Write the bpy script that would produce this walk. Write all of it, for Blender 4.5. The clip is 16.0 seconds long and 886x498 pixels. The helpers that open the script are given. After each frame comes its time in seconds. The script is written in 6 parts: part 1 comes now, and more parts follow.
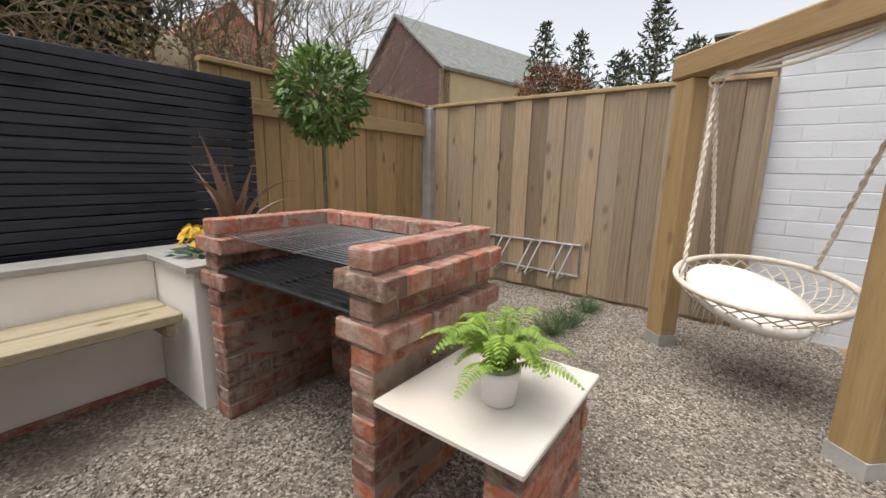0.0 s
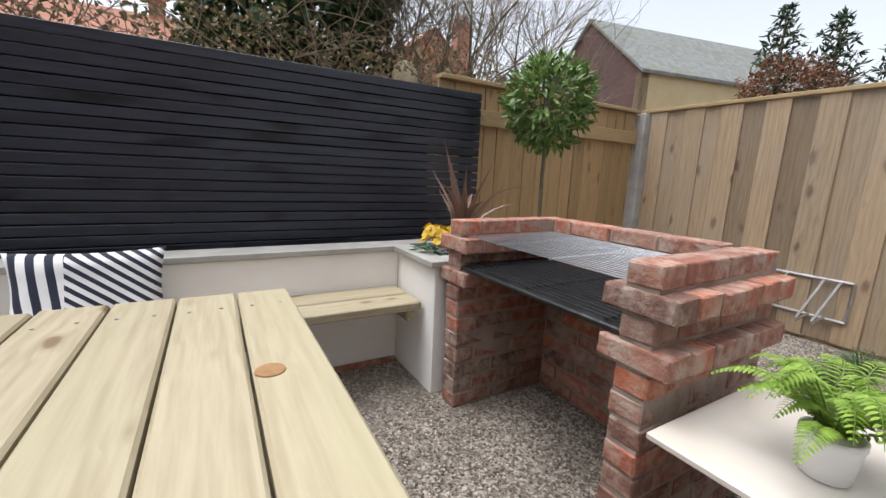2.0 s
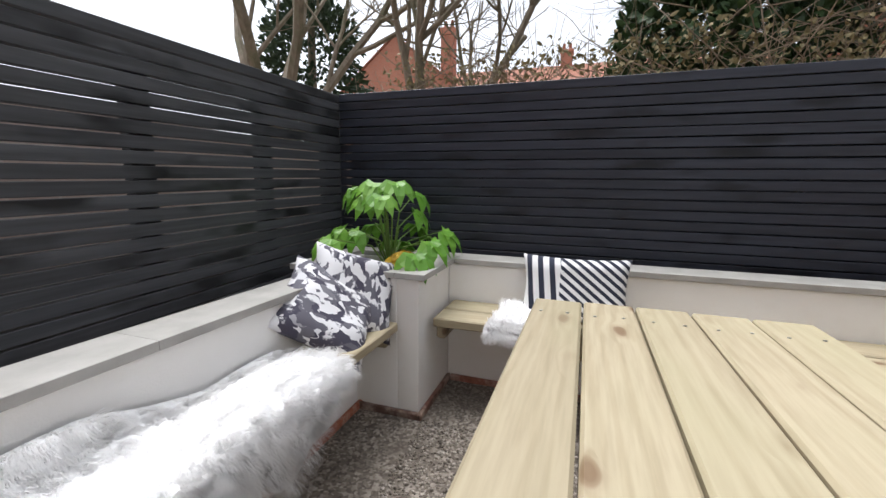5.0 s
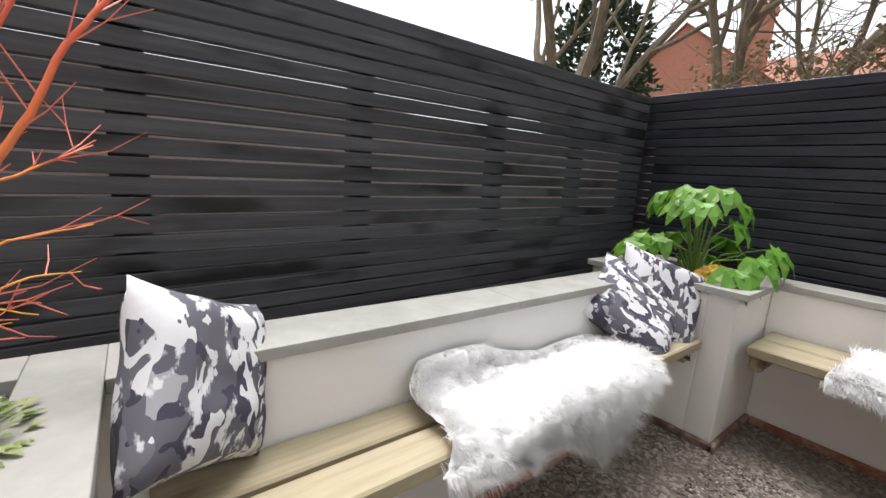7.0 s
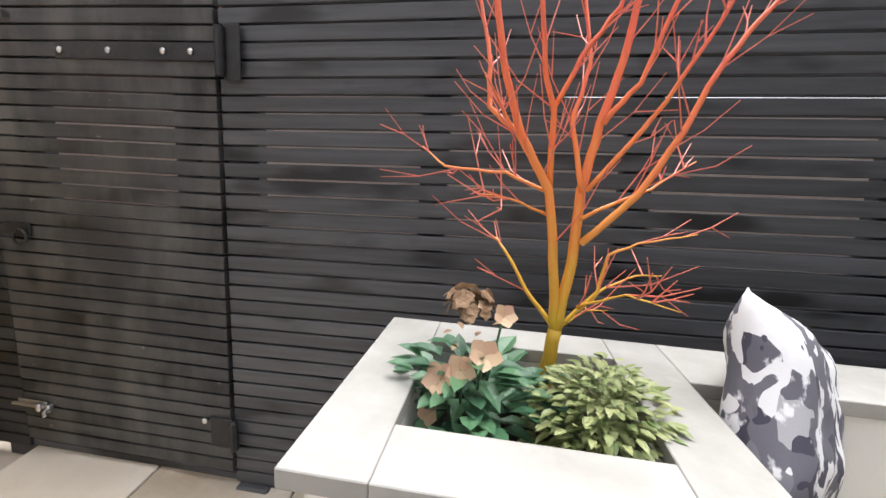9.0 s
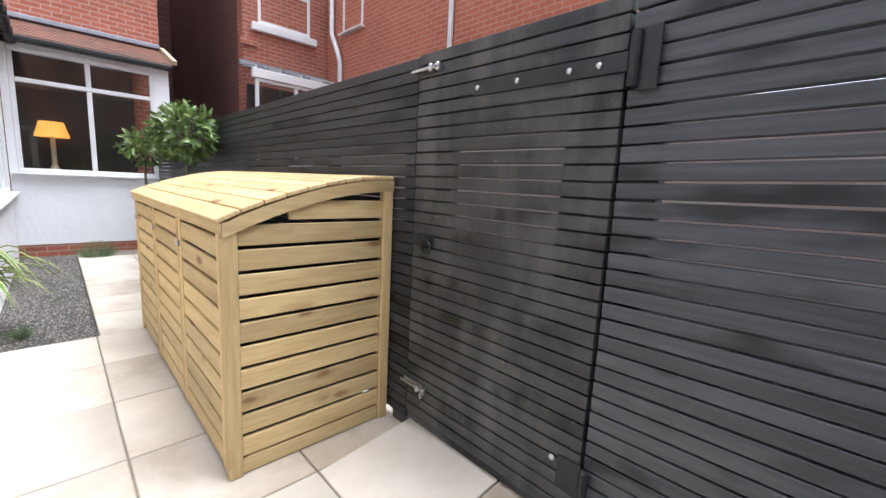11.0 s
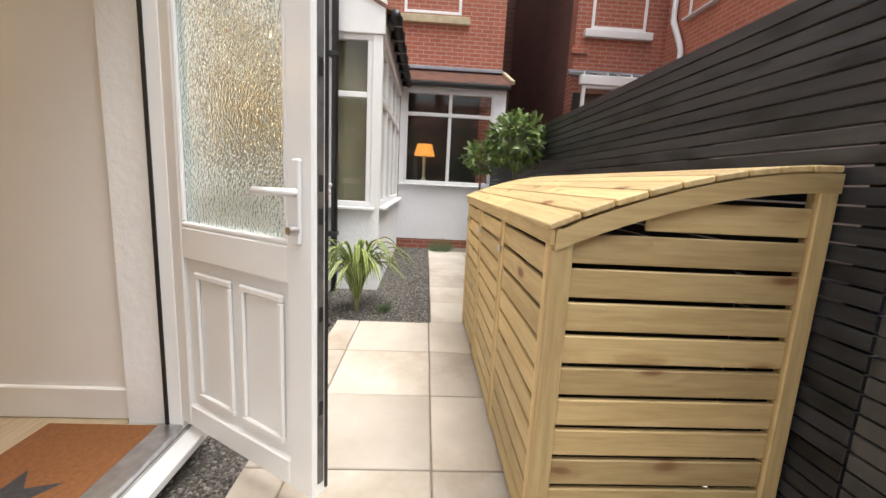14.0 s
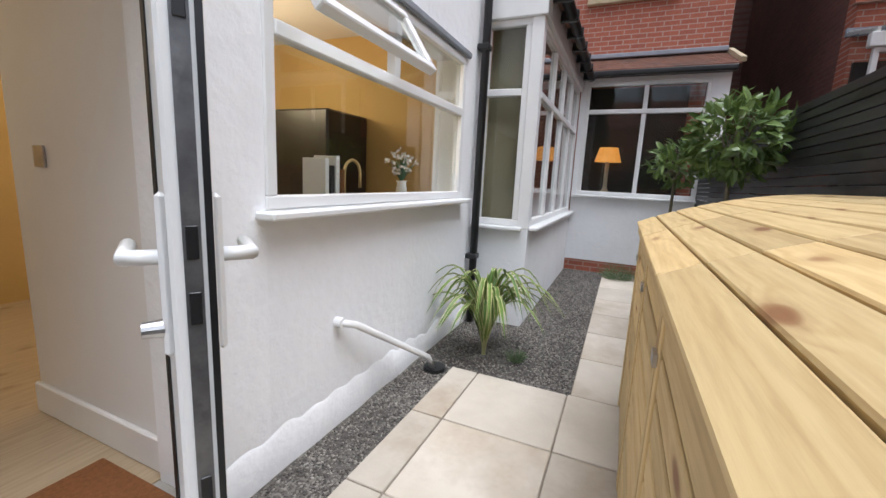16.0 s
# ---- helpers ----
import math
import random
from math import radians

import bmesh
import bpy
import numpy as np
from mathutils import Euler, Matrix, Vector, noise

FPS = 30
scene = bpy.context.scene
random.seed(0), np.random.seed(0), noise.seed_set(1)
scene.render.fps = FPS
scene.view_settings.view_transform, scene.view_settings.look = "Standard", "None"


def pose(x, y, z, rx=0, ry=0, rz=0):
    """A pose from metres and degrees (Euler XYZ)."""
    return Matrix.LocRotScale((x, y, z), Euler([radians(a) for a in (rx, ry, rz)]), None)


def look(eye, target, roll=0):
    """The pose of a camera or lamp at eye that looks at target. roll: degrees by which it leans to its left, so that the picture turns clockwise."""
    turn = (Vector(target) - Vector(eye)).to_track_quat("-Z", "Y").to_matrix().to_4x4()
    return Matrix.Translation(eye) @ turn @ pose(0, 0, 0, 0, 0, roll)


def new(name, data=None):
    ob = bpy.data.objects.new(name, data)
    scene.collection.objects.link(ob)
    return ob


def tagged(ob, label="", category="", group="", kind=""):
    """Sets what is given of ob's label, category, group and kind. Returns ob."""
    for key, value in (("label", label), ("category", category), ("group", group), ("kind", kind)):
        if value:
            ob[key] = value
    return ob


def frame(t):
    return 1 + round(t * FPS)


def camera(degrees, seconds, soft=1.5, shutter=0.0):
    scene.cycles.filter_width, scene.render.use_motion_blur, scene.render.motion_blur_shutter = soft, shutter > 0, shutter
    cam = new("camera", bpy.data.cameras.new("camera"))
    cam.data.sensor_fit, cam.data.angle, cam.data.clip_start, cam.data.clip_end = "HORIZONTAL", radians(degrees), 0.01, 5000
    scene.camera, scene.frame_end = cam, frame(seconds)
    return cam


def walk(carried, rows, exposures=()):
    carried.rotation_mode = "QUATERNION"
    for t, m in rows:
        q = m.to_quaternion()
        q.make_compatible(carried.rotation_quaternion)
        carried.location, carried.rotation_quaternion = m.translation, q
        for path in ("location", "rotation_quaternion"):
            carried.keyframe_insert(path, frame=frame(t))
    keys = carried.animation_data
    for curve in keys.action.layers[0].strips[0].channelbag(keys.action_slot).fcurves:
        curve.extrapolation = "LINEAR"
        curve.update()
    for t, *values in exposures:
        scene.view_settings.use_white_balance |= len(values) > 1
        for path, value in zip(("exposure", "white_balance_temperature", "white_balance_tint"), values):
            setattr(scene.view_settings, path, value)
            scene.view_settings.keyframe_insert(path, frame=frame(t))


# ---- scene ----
cam = camera(95.3, 16.0)
PATH = [
    (0, (0.141, 0.004, 1.136), (-1.024, 1.584, 0.754), 1.3),
    (0.5, (0.069, -0.04, 1.124), (-1.188, 1.468, 0.743), 1.6),
    (1, (0.01, -0.093, 1.116), (-1.378, 1.298, 0.743), 2.1),
    (1.5, (-0.043, -0.138, 1.113), (-1.587, 1.08, 0.748), 2.4),
    (2, (-0.096, -0.21, 1.116), (-1.79, 0.788, 0.752), 2.6),
    (2.5, (-0.141, -0.282, 1.115), (-1.961, 0.462, 0.747), 2.8),
    (3, (-0.166, -0.357, 1.116), (-2.075, 0.107, 0.74), 2.5),
    (3.5, (-0.185, -0.413, 1.103), (-2.143, -0.242, 0.733), 2.0),
    (4, (-0.198, -0.471, 1.098), (-2.162, -0.569, 0.732), 1.7),
    (4.2, (-0.183, -0.499, 1.107), (-2.14, -0.708, 0.751), 1.1),
    (6.5, (0.05, -0.765, 1.059), (-1.393, -2.11, 0.73), 3.9),
    (7, (0.162, -0.776, 1.071), (-1.046, -2.33, 0.72), 4.2),
    (7.5, (0.28, -0.79, 1.049), (-0.659, -2.52, 0.693), 4.5),
    (7.6, (0.29, -0.795, 1.064), (-0.584, -2.556, 0.698), 4.1),
    (8, (0.369, -0.81, 1.038), (-0.202, -2.693, 0.681), 3.6),
    (8.5, (0.448, -0.842, 1.059), (0.327, -2.8, 0.668), 3.0),
    (9, (0.561, -0.887, 1.031), (0.835, -2.835, 0.67), 3.2),
    (9.5, (0.656, -0.929, 1.019), (1.337, -2.778, 0.68), 3.2),
    (10, (0.798, -0.93, 1.021), (1.771, -2.646, 0.693), 3.3),
    (10.2, (0.835, -0.93, 1.017), (1.916, -2.582, 0.692), 3.3),
    (12.3, (1.169, -0.905, 0.98), (2.965, -1.73, 0.672), 2.5),
    (12.5, (1.197, -0.922, 0.985), (3.038, -1.64, 0.673), 2.5),
    (13, (1.25, -0.948, 0.998), (3.17, -1.411, 0.682), 2.7),
    (13.5, (1.304, -0.957, 0.971), (3.262, -1.213, 0.65), 2.7),
    (14, (1.531, -0.999, 0.928), (3.501, -1.098, 0.6), 2.9),
    (14.5, (1.857, -1.07, 0.939), (3.828, -1.015, 0.606), 3.0),
    (15, (2.048, -1.142, 0.938), (4.008, -0.942, 0.596), 2.7),
    (15.5, (2.261, -1.226, 0.961), (4.18, -0.782, 0.613), 2.9),
    (16, (2.384, -1.254, 1.015), (4.19, -0.466, 0.671), 2.8),
]
walk(cam, [(t, look(eye, target, roll)) for t, eye, target, roll in PATH],
     [(0, 1.22, 6550, 10), (2.5, 1.36, 6150, 10), (4.2, 1.36, 6150, 10), (6.5, 1.5, 6400, 10), (9, 1.8, 6300, 10), (10.2, 2.1, 5500, 10), (12.5, 1.64, 6550, 10), (14.5, 1.47, 6450, 10), (16, 1.08, 5900, 10)])


# ---- world, sun, exposure ----
world = bpy.data.worlds.new("sky")
scene.world = world
world.use_nodes = True
wn, wl = world.node_tree.nodes, world.node_tree.links
sky = wn.new("ShaderNodeTexSky")
sky.sky_type, sky.sun_disc = "NISHITA", False
sky.sun_elevation, sky.sun_rotation = radians(70), radians(209)
sky.air_density, sky.dust_density, sky.ozone_density = 1.0, 3.0, 1.0
pale = wn.new("ShaderNodeHueSaturation")
pale.inputs["Saturation"].default_value = 0.22
wl.new(sky.outputs[0], pale.inputs["Color"])
wl.new(pale.outputs[0], wn["Background"].inputs["Color"])
wn["Background"].inputs["Strength"].default_value = 0.105
sun = new("sun", bpy.data.lights.new("sun", "SUN"))
sun.data.energy, sun.data.angle, sun.data.color = 1.5, radians(50), (1.0, 0.98, 0.96)
sun.matrix_world = look((0, 0, 30), (5, 9, 0))


# ---- materials ----
def nodes_of(name):
    m = bpy.data.materials.new(name)
    m.use_nodes = True
    t = m.node_tree
    return m, t.nodes, t.links, t.nodes["Principled BSDF"]


def coords(n, l, stretch, spread=23.0):
    """Object coordinates, shifted for each object by its own random number."""
    tc, oi = n.new("ShaderNodeTexCoord"), n.new("ShaderNodeObjectInfo")
    mul = n.new("ShaderNodeMath")
    mul.operation = "MULTIPLY"
    mul.inputs[1].default_value = spread
    l.new(oi.outputs["Random"], mul.inputs[0])
    add = n.new("ShaderNodeVectorMath")
    l.new(tc.outputs["Object"], add.inputs[0])
    l.new(mul.outputs[0], add.inputs[1])
    mp = n.new("ShaderNodeMapping")
    mp.inputs["Scale"].default_value = stretch
    l.new(add.outputs[0], mp.inputs["Vector"])
    return mp.outputs[0], oi.outputs["Random"]


def ramp(n, l, src, stops):
    r = n.new("ShaderNodeValToRGB")
    e = r.color_ramp.elements
    while len(e) < len(stops):
        e.new(0.5)
    for k, (p, c) in enumerate(stops):
        e[k].position, e[k].color = p, (*c, 1)
    l.new(src, r.inputs[0])
    return r.outputs[0]


def noise_tex(n, l, vec, scale, detail=5, rough=0.55):
    t = n.new("ShaderNodeTexNoise")
    t.inputs["Scale"].default_value, t.inputs["Detail"].default_value, t.inputs["Roughness"].default_value = scale, detail, rough
    l.new(vec, t.inputs["Vector"])
    return t.outputs["Fac"]


def mix(n, l, fac, a, b, mode="MIX"):
    m = n.new("ShaderNodeMix")
    m.data_type, m.blend_type = "RGBA", mode
    for sock, v in ((m.inputs[0], fac), (m.inputs[6], a), (m.inputs[7], b)):
        if isinstance(v, (int, float)):
            sock.default_value = v
        elif isinstance(v, tuple):
            sock.default_value = (*v, 1)
        else:
            l.new(v, sock)
    return m.outputs[2]


def bump(n, l, bsdf, height, strength, dist=0.01):
    b = n.new("ShaderNodeBump")
    b.inputs["Strength"].default_value, b.inputs["Distance"].default_value = strength, dist
    l.new(height, b.inputs["Height"])
    l.new(b.outputs[0], bsdf.inputs["Normal"])


def mat(name, c1, c2, scale=6, rough=0.7, bmp=0.25, bscale=80, stretch=(1, 1, 1), metal=0.0, vary=0.0, stain=None, spec=0.5, dist=0.004):
    m, n, l, p = nodes_of(name)
    vec, rnd = coords(n, l, stretch)
    col = ramp(n, l, noise_tex(n, l, vec, scale), [(0.3, c1), (0.7, c2)])
    if stain:
        col = mix(n, l, ramp(n, l, noise_tex(n, l, vec, scale * 0.23, 6, 0.7), [(0.5, (0, 0, 0)), (0.72, (1, 1, 1))]), col, stain)
    if vary:
        col = mix(n, l, 1.0, col, ramp(n, l, rnd, [(0, (1 - vary,) * 3), (1, (1 + vary * 0.6,) * 3)]), "MULTIPLY")
    l.new(col, p.inputs["Base Color"])
    p.inputs["Roughness"].default_value, p.inputs["Metallic"].default_value = rough, metal
    p.inputs["Specular IOR Level"].default_value = spec
    if bmp:
        bump(n, l, p, noise_tex(n, l, vec, bscale, 6), bmp, dist)
    return m


def wood(name, axis, light, dark, knot, rough=0.65, vary=0.25, ring=9.0, knots=0.55, green=None, kscale=8.5):
    """Sawn softwood: grain that flows round scattered knots, a tone for each board."""
    m, n, l, p = nodes_of(name)
    st = [1.0, 1.0, 1.0]
    st[axis] = 0.07
    vec, rnd = coords(n, l, tuple(st))
    fine = noise_tex(n, l, vec, 90, 6)
    st2 = [1.0, 1.0, 1.0]
    st2[axis] = 0.42
    v2, _ = coords(n, l, tuple(st2))
    warp = n.new("ShaderNodeVectorMath")
    warp.operation = "MULTIPLY_ADD"
    vn = n.new("ShaderNodeTexNoise")
    vn.inputs["Scale"].default_value = 9
    l.new(v2, vn.inputs["Vector"])
    l.new(vn.outputs["Color"], warp.inputs[0])
    warp.inputs[1].default_value = (0.05, 0.05, 0.05)
    l.new(v2, warp.inputs[2])
    vo = n.new("ShaderNodeTexVoronoi")
    vo.inputs["Scale"].default_value = kscale
    l.new(warp.outputs[0], vo.inputs["Vector"])
    pick = n.new("ShaderNodeSeparateColor")
    l.new(vo.outputs["Color"], pick.inputs[0])
    has = ramp(n, l, pick.outputs[0], [(0.48, (0, 0, 0)), (0.52, (1, 1, 1))])
    swell = n.new("ShaderNodeVectorMath")
    swell.operation = "MULTIPLY_ADD"
    l.new(mix(n, l, 1.0, has, ramp(n, l, vo.outputs["Distance"], [(0.0, (1, 1, 1)), (0.5, (0, 0, 0))]), "MULTIPLY"), swell.inputs[0])
    swell.inputs[1].default_value = (0.03, 0.03, 0.03)
    l.new(vec, swell.inputs[2])
    fig = n.new("ShaderNodeTexWave")
    fig.wave_type, fig.bands_direction = "BANDS", "XYZ"[(axis + 1) % 3] if axis != 1 else "X"
    fig.inputs["Scale"].default_value, fig.inputs["Distortion"].default_value, fig.inputs["Detail"].default_value = ring, 14.0, 4.0
    fig.inputs["Detail Scale"].default_value = 1.2
    l.new(swell.outputs[0], fig.inputs["Vector"])
    col = ramp(n, l, fig.outputs["Fac"], [(0.3, light), (1.0, tuple(a * 0.3 + b * 0.7 for a, b in zip(light, dark)))])
    col = mix(n, l, noise_tex(n, l, vec, 5.5, 4, 0.6), col, tuple(a * 0.6 + b * 0.4 for a, b in zip(light, dark)))
    col = mix(n, l, 0.22, col, ramp(n, l, fine, [(0.36, tuple(c * 0.7 for c in dark)), (0.6, light)]))
    kn = ramp(n, l, vo.outputs["Distance"], [(0.10, (knots,) * 3), (0.15, (knots * 0.75,) * 3), (0.19, (knots * 0.25,) * 3), (0.30, (0, 0, 0))])
    col = mix(n, l, mix(n, l, 1.0, kn, has, "MULTIPLY"), col, knot)
    if green:
        col = mix(n, l, ramp(n, l, noise_tex(n, l, v2, 3.0, 4), [(0.45, (0, 0, 0)), (0.75, (0.6, 0.6, 0.6))]), col, green)
    col = mix(n, l, 1.0, col, ramp(n, l, rnd, [(0, (1 - vary, 1 - vary * 1.05, 1 - vary * 1.1)), (0.5, (1, 1, 1)), (1, (1 + vary * 0.4, 1 + vary * 0.3, 1 + vary * 0.2))]), "MULTIPLY")
    l.new(col, p.inputs["Base Color"])
    p.inputs["Roughness"].default_value = rough
    bump(n, l, p, fine, 0.35, 0.002)
    return m


def leafmat(name, c1, c2, rough=0.45, trans=0.15):
    m, n, l, p = nodes_of(name)
    geo = n.new("ShaderNodeNewGeometry")
    col = ramp(n, l, geo.outputs["Random Per Island"], [(0.1, c1), (0.9, c2)])
    tc = n.new("ShaderNodeTexCoord")
    col = mix(n, l, 0.4, col, mix(n, l, noise_tex(n, l, tc.outputs["Object"], 30, 3), c1, c2))
    l.new(col, p.inputs["Base Color"])
    p.inputs["Roughness"].default_value = rough
    tr = n.new("ShaderNodeBsdfTranslucent")
    l.new(col, tr.inputs["Color"])
    ms = n.new("ShaderNodeMixShader")
    ms.inputs[0].default_value = trans
    l.new(p.outputs[0], ms.inputs[1])
    l.new(tr.outputs[0], ms.inputs[2])
    l.new(ms.outputs[0], n["Material Output"].inputs["Surface"])
    return m


def glass(name, rough=0.0, tint=(0.9, 0.95, 0.94), bumps=0.0):
    m, n, l, p = nodes_of(name)
    p.inputs["Base Color"].default_value = (*tint, 1)
    p.inputs["Transmission Weight"].default_value, p.inputs["Roughness"].default_value = 1.0, rough
    p.inputs["IOR"].default_value = 1.45
    if bumps:
        tc = n.new("ShaderNodeTexCoord")
        mp = n.new("ShaderNodeMapping")
        mp.inputs["Scale"].default_value = (1, 1, 0.85)
        l.new(tc.outputs["Object"], mp.inputs["Vector"])
        vo = n.new("ShaderNodeTexVoronoi")
        vo.feature = "SMOOTH_F1"
        vo.inputs["Scale"].default_value = 105
        l.new(mp.outputs[0], vo.inputs["Vector"])
        bump(n, l, p, vo.outputs["Distance"], bumps, 0.02)
    return m


def brick_mat(name, cols, mortar, scale=1.0, stain=(0.05, 0.03, 0.025), soot=0.35, plane="yz"):
    """Brickwork for far walls: courses 75 mm high, with joints."""
    m, n, l, p = nodes_of(name)
    tc = n.new("ShaderNodeTexCoord")
    sx, mp = n.new("ShaderNodeSeparateXYZ"), n.new("ShaderNodeCombineXYZ")
    l.new(tc.outputs["Object"], sx.inputs[0])
    l.new(sx.outputs["XYZ".index(plane[0].upper())], mp.inputs[0])
    l.new(sx.outputs[2], mp.inputs[1])
    br = n.new("ShaderNodeTexBrick")
    br.inputs["Color1"].default_value, br.inputs["Color2"].default_value, br.inputs["Mortar"].default_value = (*cols[0], 1), (*cols[1], 1), (*mortar, 1)
    br.inputs["Scale"].default_value, br.inputs["Brick Width"].default_value, br.inputs["Row Height"].default_value = scale, 0.225, 0.075
    br.inputs["Mortar Size"].default_value, br.inputs["Mortar Smooth"].default_value, br.inputs["Bias"].default_value = 0.009, 0.3, -0.1
    l.new(mp.outputs[0], br.inputs["Vector"])
    col = mix(n, l, 0.35, br.outputs["Color"], ramp(n, l, noise_tex(n, l, tc.outputs["Object"], 26, 5), [(0.3, cols[2]), (0.7, cols[1])]))
    col = mix(n, l, ramp(n, l, noise_tex(n, l, tc.outputs["Object"], 0.7, 6, 0.7), [(0.45, (0, 0, 0)), (0.8, (soot,) * 3)]), col, stain)
    l.new(col, p.inputs["Base Color"])
    p.inputs["Roughness"].default_value = 0.85
    bump(n, l, p, br.outputs["Fac"], -0.5, 0.01)
    return m


def black_paint(name, axis, c1, c2, scuff=None):
    """Thin black paint on sawn boards: faint grain, dark knots, grey smears down scuffed boards."""
    m, n, l, p = nodes_of(name)
    st = [1.0, 1.0, 1.0]
    st[axis] = 0.05
    vec, rnd = coords(n, l, tuple(st))
    grain = noise_tex(n, l, vec, 55, 6)
    col = ramp(n, l, grain, [(0.3, c1), (0.7, c2)])
    st[axis] = 0.4
    v2, _ = coords(n, l, tuple(st), 31.0)
    col = mix(n, l, ramp(n, l, noise_tex(n, l, v2, 5.5, 3, 0.5), [(0.55, (0, 0, 0)), (0.66, (0.95, 0.95, 0.95))]), col, tuple(c * 0.28 for c in c1))
    col = mix(n, l, 1.0, col, ramp(n, l, rnd, [(0, (0.8, 0.8, 0.8)), (1, (1.15, 1.15, 1.15))]), "MULTIPLY")
    if scuff:
        geo, mp = n.new("ShaderNodeNewGeometry"), n.new("ShaderNodeMapping")
        mp.inputs["Scale"].default_value = (3.2, 1, 1.1)
        l.new(geo.outputs["Position"], mp.inputs["Vector"])
        col = mix(n, l, ramp(n, l, noise_tex(n, l, mp.outputs[0], 2.6, 8, 0.62), [(0.42, (0, 0, 0)), (0.68, (0.8, 0.8, 0.8))]), col, scuff)
        col = mix(n, l, ramp(n, l, noise_tex(n, l, geo.outputs["Position"], 19, 4, 0.6), [(0.69, (0, 0, 0)), (0.74, (0.6, 0.6, 0.6))]), col, (0.30, 0.29, 0.27))
    l.new(col, p.inputs["Base Color"])
    p.inputs["Roughness"].default_value, p.inputs["Specular IOR Level"].default_value = 0.4, 0.35
    bump(n, l, p, grain, 0.3, 0.002)
    return m


# Side fence base colour is raised for sky sheen; back and path stay darker.
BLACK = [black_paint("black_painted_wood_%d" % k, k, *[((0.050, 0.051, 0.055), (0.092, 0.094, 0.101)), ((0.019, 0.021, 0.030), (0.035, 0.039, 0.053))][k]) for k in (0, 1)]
PATHBLACK = black_paint("path_fence_black_paint", 0, (0.022, 0.023, 0.026), (0.040, 0.041, 0.046))
GATEBLACK = black_paint("scuffed_black_paint", 0, (0.026, 0.026, 0.028), (0.045, 0.045, 0.047), (0.10, 0.097, 0.091))
FENCE = wood("fence_board_wood", 2, (0.40, 0.30, 0.195), (0.20, 0.14, 0.085), (0.085, 0.048, 0.028), vary=0.42, ring=9, knots=0.8, kscale=8.0, green=(0.30, 0.255, 0.20))
FENCE_L = wood("pale_fence_board_wood", 2, (0.44, 0.30, 0.145), (0.31, 0.20, 0.09), (0.14, 0.08, 0.035), vary=0.2, ring=5, knots=0.7)
RAIL = [wood("fence_rail_wood_%d" % k, k, (0.42, 0.30, 0.15), (0.30, 0.20, 0.09), (0.15, 0.09, 0.04), vary=0.15) for k in (0, 1)]
PINE = [wood("fresh_green_tinted_pine_%d" % k, k, (0.42, 0.36, 0.245), (0.27, 0.215, 0.125), (0.15, 0.085, 0.04), vary=0.16, ring=8, knots=0.9, green=(0.36, 0.325, 0.20), kscale=11) for k in (0, 1, 2)]
STORE = [wood("new_pine_%d" % k, k, (0.62, 0.475, 0.24), (0.41, 0.265, 0.105), (0.22, 0.095, 0.033), vary=0.24, ring=7, knots=0.95) for k in (0, 1, 2)]
OAK = [wood("weathered_sleeper_wood_%d" % k, k, (0.40, 0.27, 0.125), (0.27, 0.17, 0.07), (0.13, 0.07, 0.03), vary=0.12, ring=4) for k in (0, 2)]
RENDER = mat("cream_render", (0.84, 0.815, 0.775), (0.88, 0.86, 0.825), 3, 0.85, 0.25, 150, vary=0.02, stain=(0.78, 0.74, 0.68))
PAINTEDBRICK = mat("white_painted_brick", (0.56, 0.575, 0.60), (0.63, 0.645, 0.67), 2, 0.7, 0.5, 30, stain=(0.52, 0.53, 0.54))
WALLWHITE = mat("white_masonry_paint", (0.83, 0.835, 0.85), (0.88, 0.885, 0.90), 2, 0.75, 0.5, 18, stain=(0.77, 0.765, 0.76), dist=0.012)
CAP = mat("pale_stone_tile", (0.34, 0.328, 0.30), (0.44, 0.425, 0.395), 9, 0.5, 0.1, 60, vary=0.05, stain=(0.29, 0.28, 0.25))
MARBLE = mat("pale_veined_tile", (0.50, 0.49, 0.47), (0.62, 0.61, 0.59), 3, 0.3, 0.08, 60, (0.4, 1, 1), stain=(0.60, 0.51, 0.41))
SLAB = mat("buff_sandstone_slab", (0.46, 0.405, 0.33), (0.57, 0.51, 0.43), 3, 0.75, 0.3, 50, vary=0.16, stain=(0.34, 0.265, 0.185))
JOINT = mat("dark_joint_sand", (0.20, 0.17, 0.13), (0.30, 0.25, 0.2), 20, 0.95, 0.4, 120)
SOIL = mat("dark_soil", (0.012, 0.009, 0.007), (0.05, 0.036, 0.026), 30, 0.95, 1.0, 60, dist=0.02)
MORTAR = mat("old_mortar", (0.25, 0.20, 0.165), (0.36, 0.29, 0.24), 12, 0.95, 0.6, 60, stain=(0.14, 0.09, 0.07))
UPVC = mat("white_upvc", (0.74, 0.74, 0.74), (0.80, 0.80, 0.79), 3, 0.28, 0.0)
STEEL = mat("dull_galvanised_steel", (0.45, 0.45, 0.46), (0.62, 0.62, 0.63), 20, 0.35, 0.1, 80, metal=1.0)
IRON = mat("black_iron", (0.012, 0.012, 0.013), (0.03, 0.03, 0.032), 20, 0.45, 0.2, 80, metal=0.3)
LOCKSTEEL = mat("dull_lock_steel", (0.10, 0.10, 0.105), (0.20, 0.20, 0.205), 14, 0.45, 0.1, 60, metal=0.7, stain=(0.30, 0.30, 0.30))
BLACKPL = mat("black_plastic", (0.010, 0.010, 0.011), (0.016, 0.016, 0.017), 8, 0.35, 0.0)
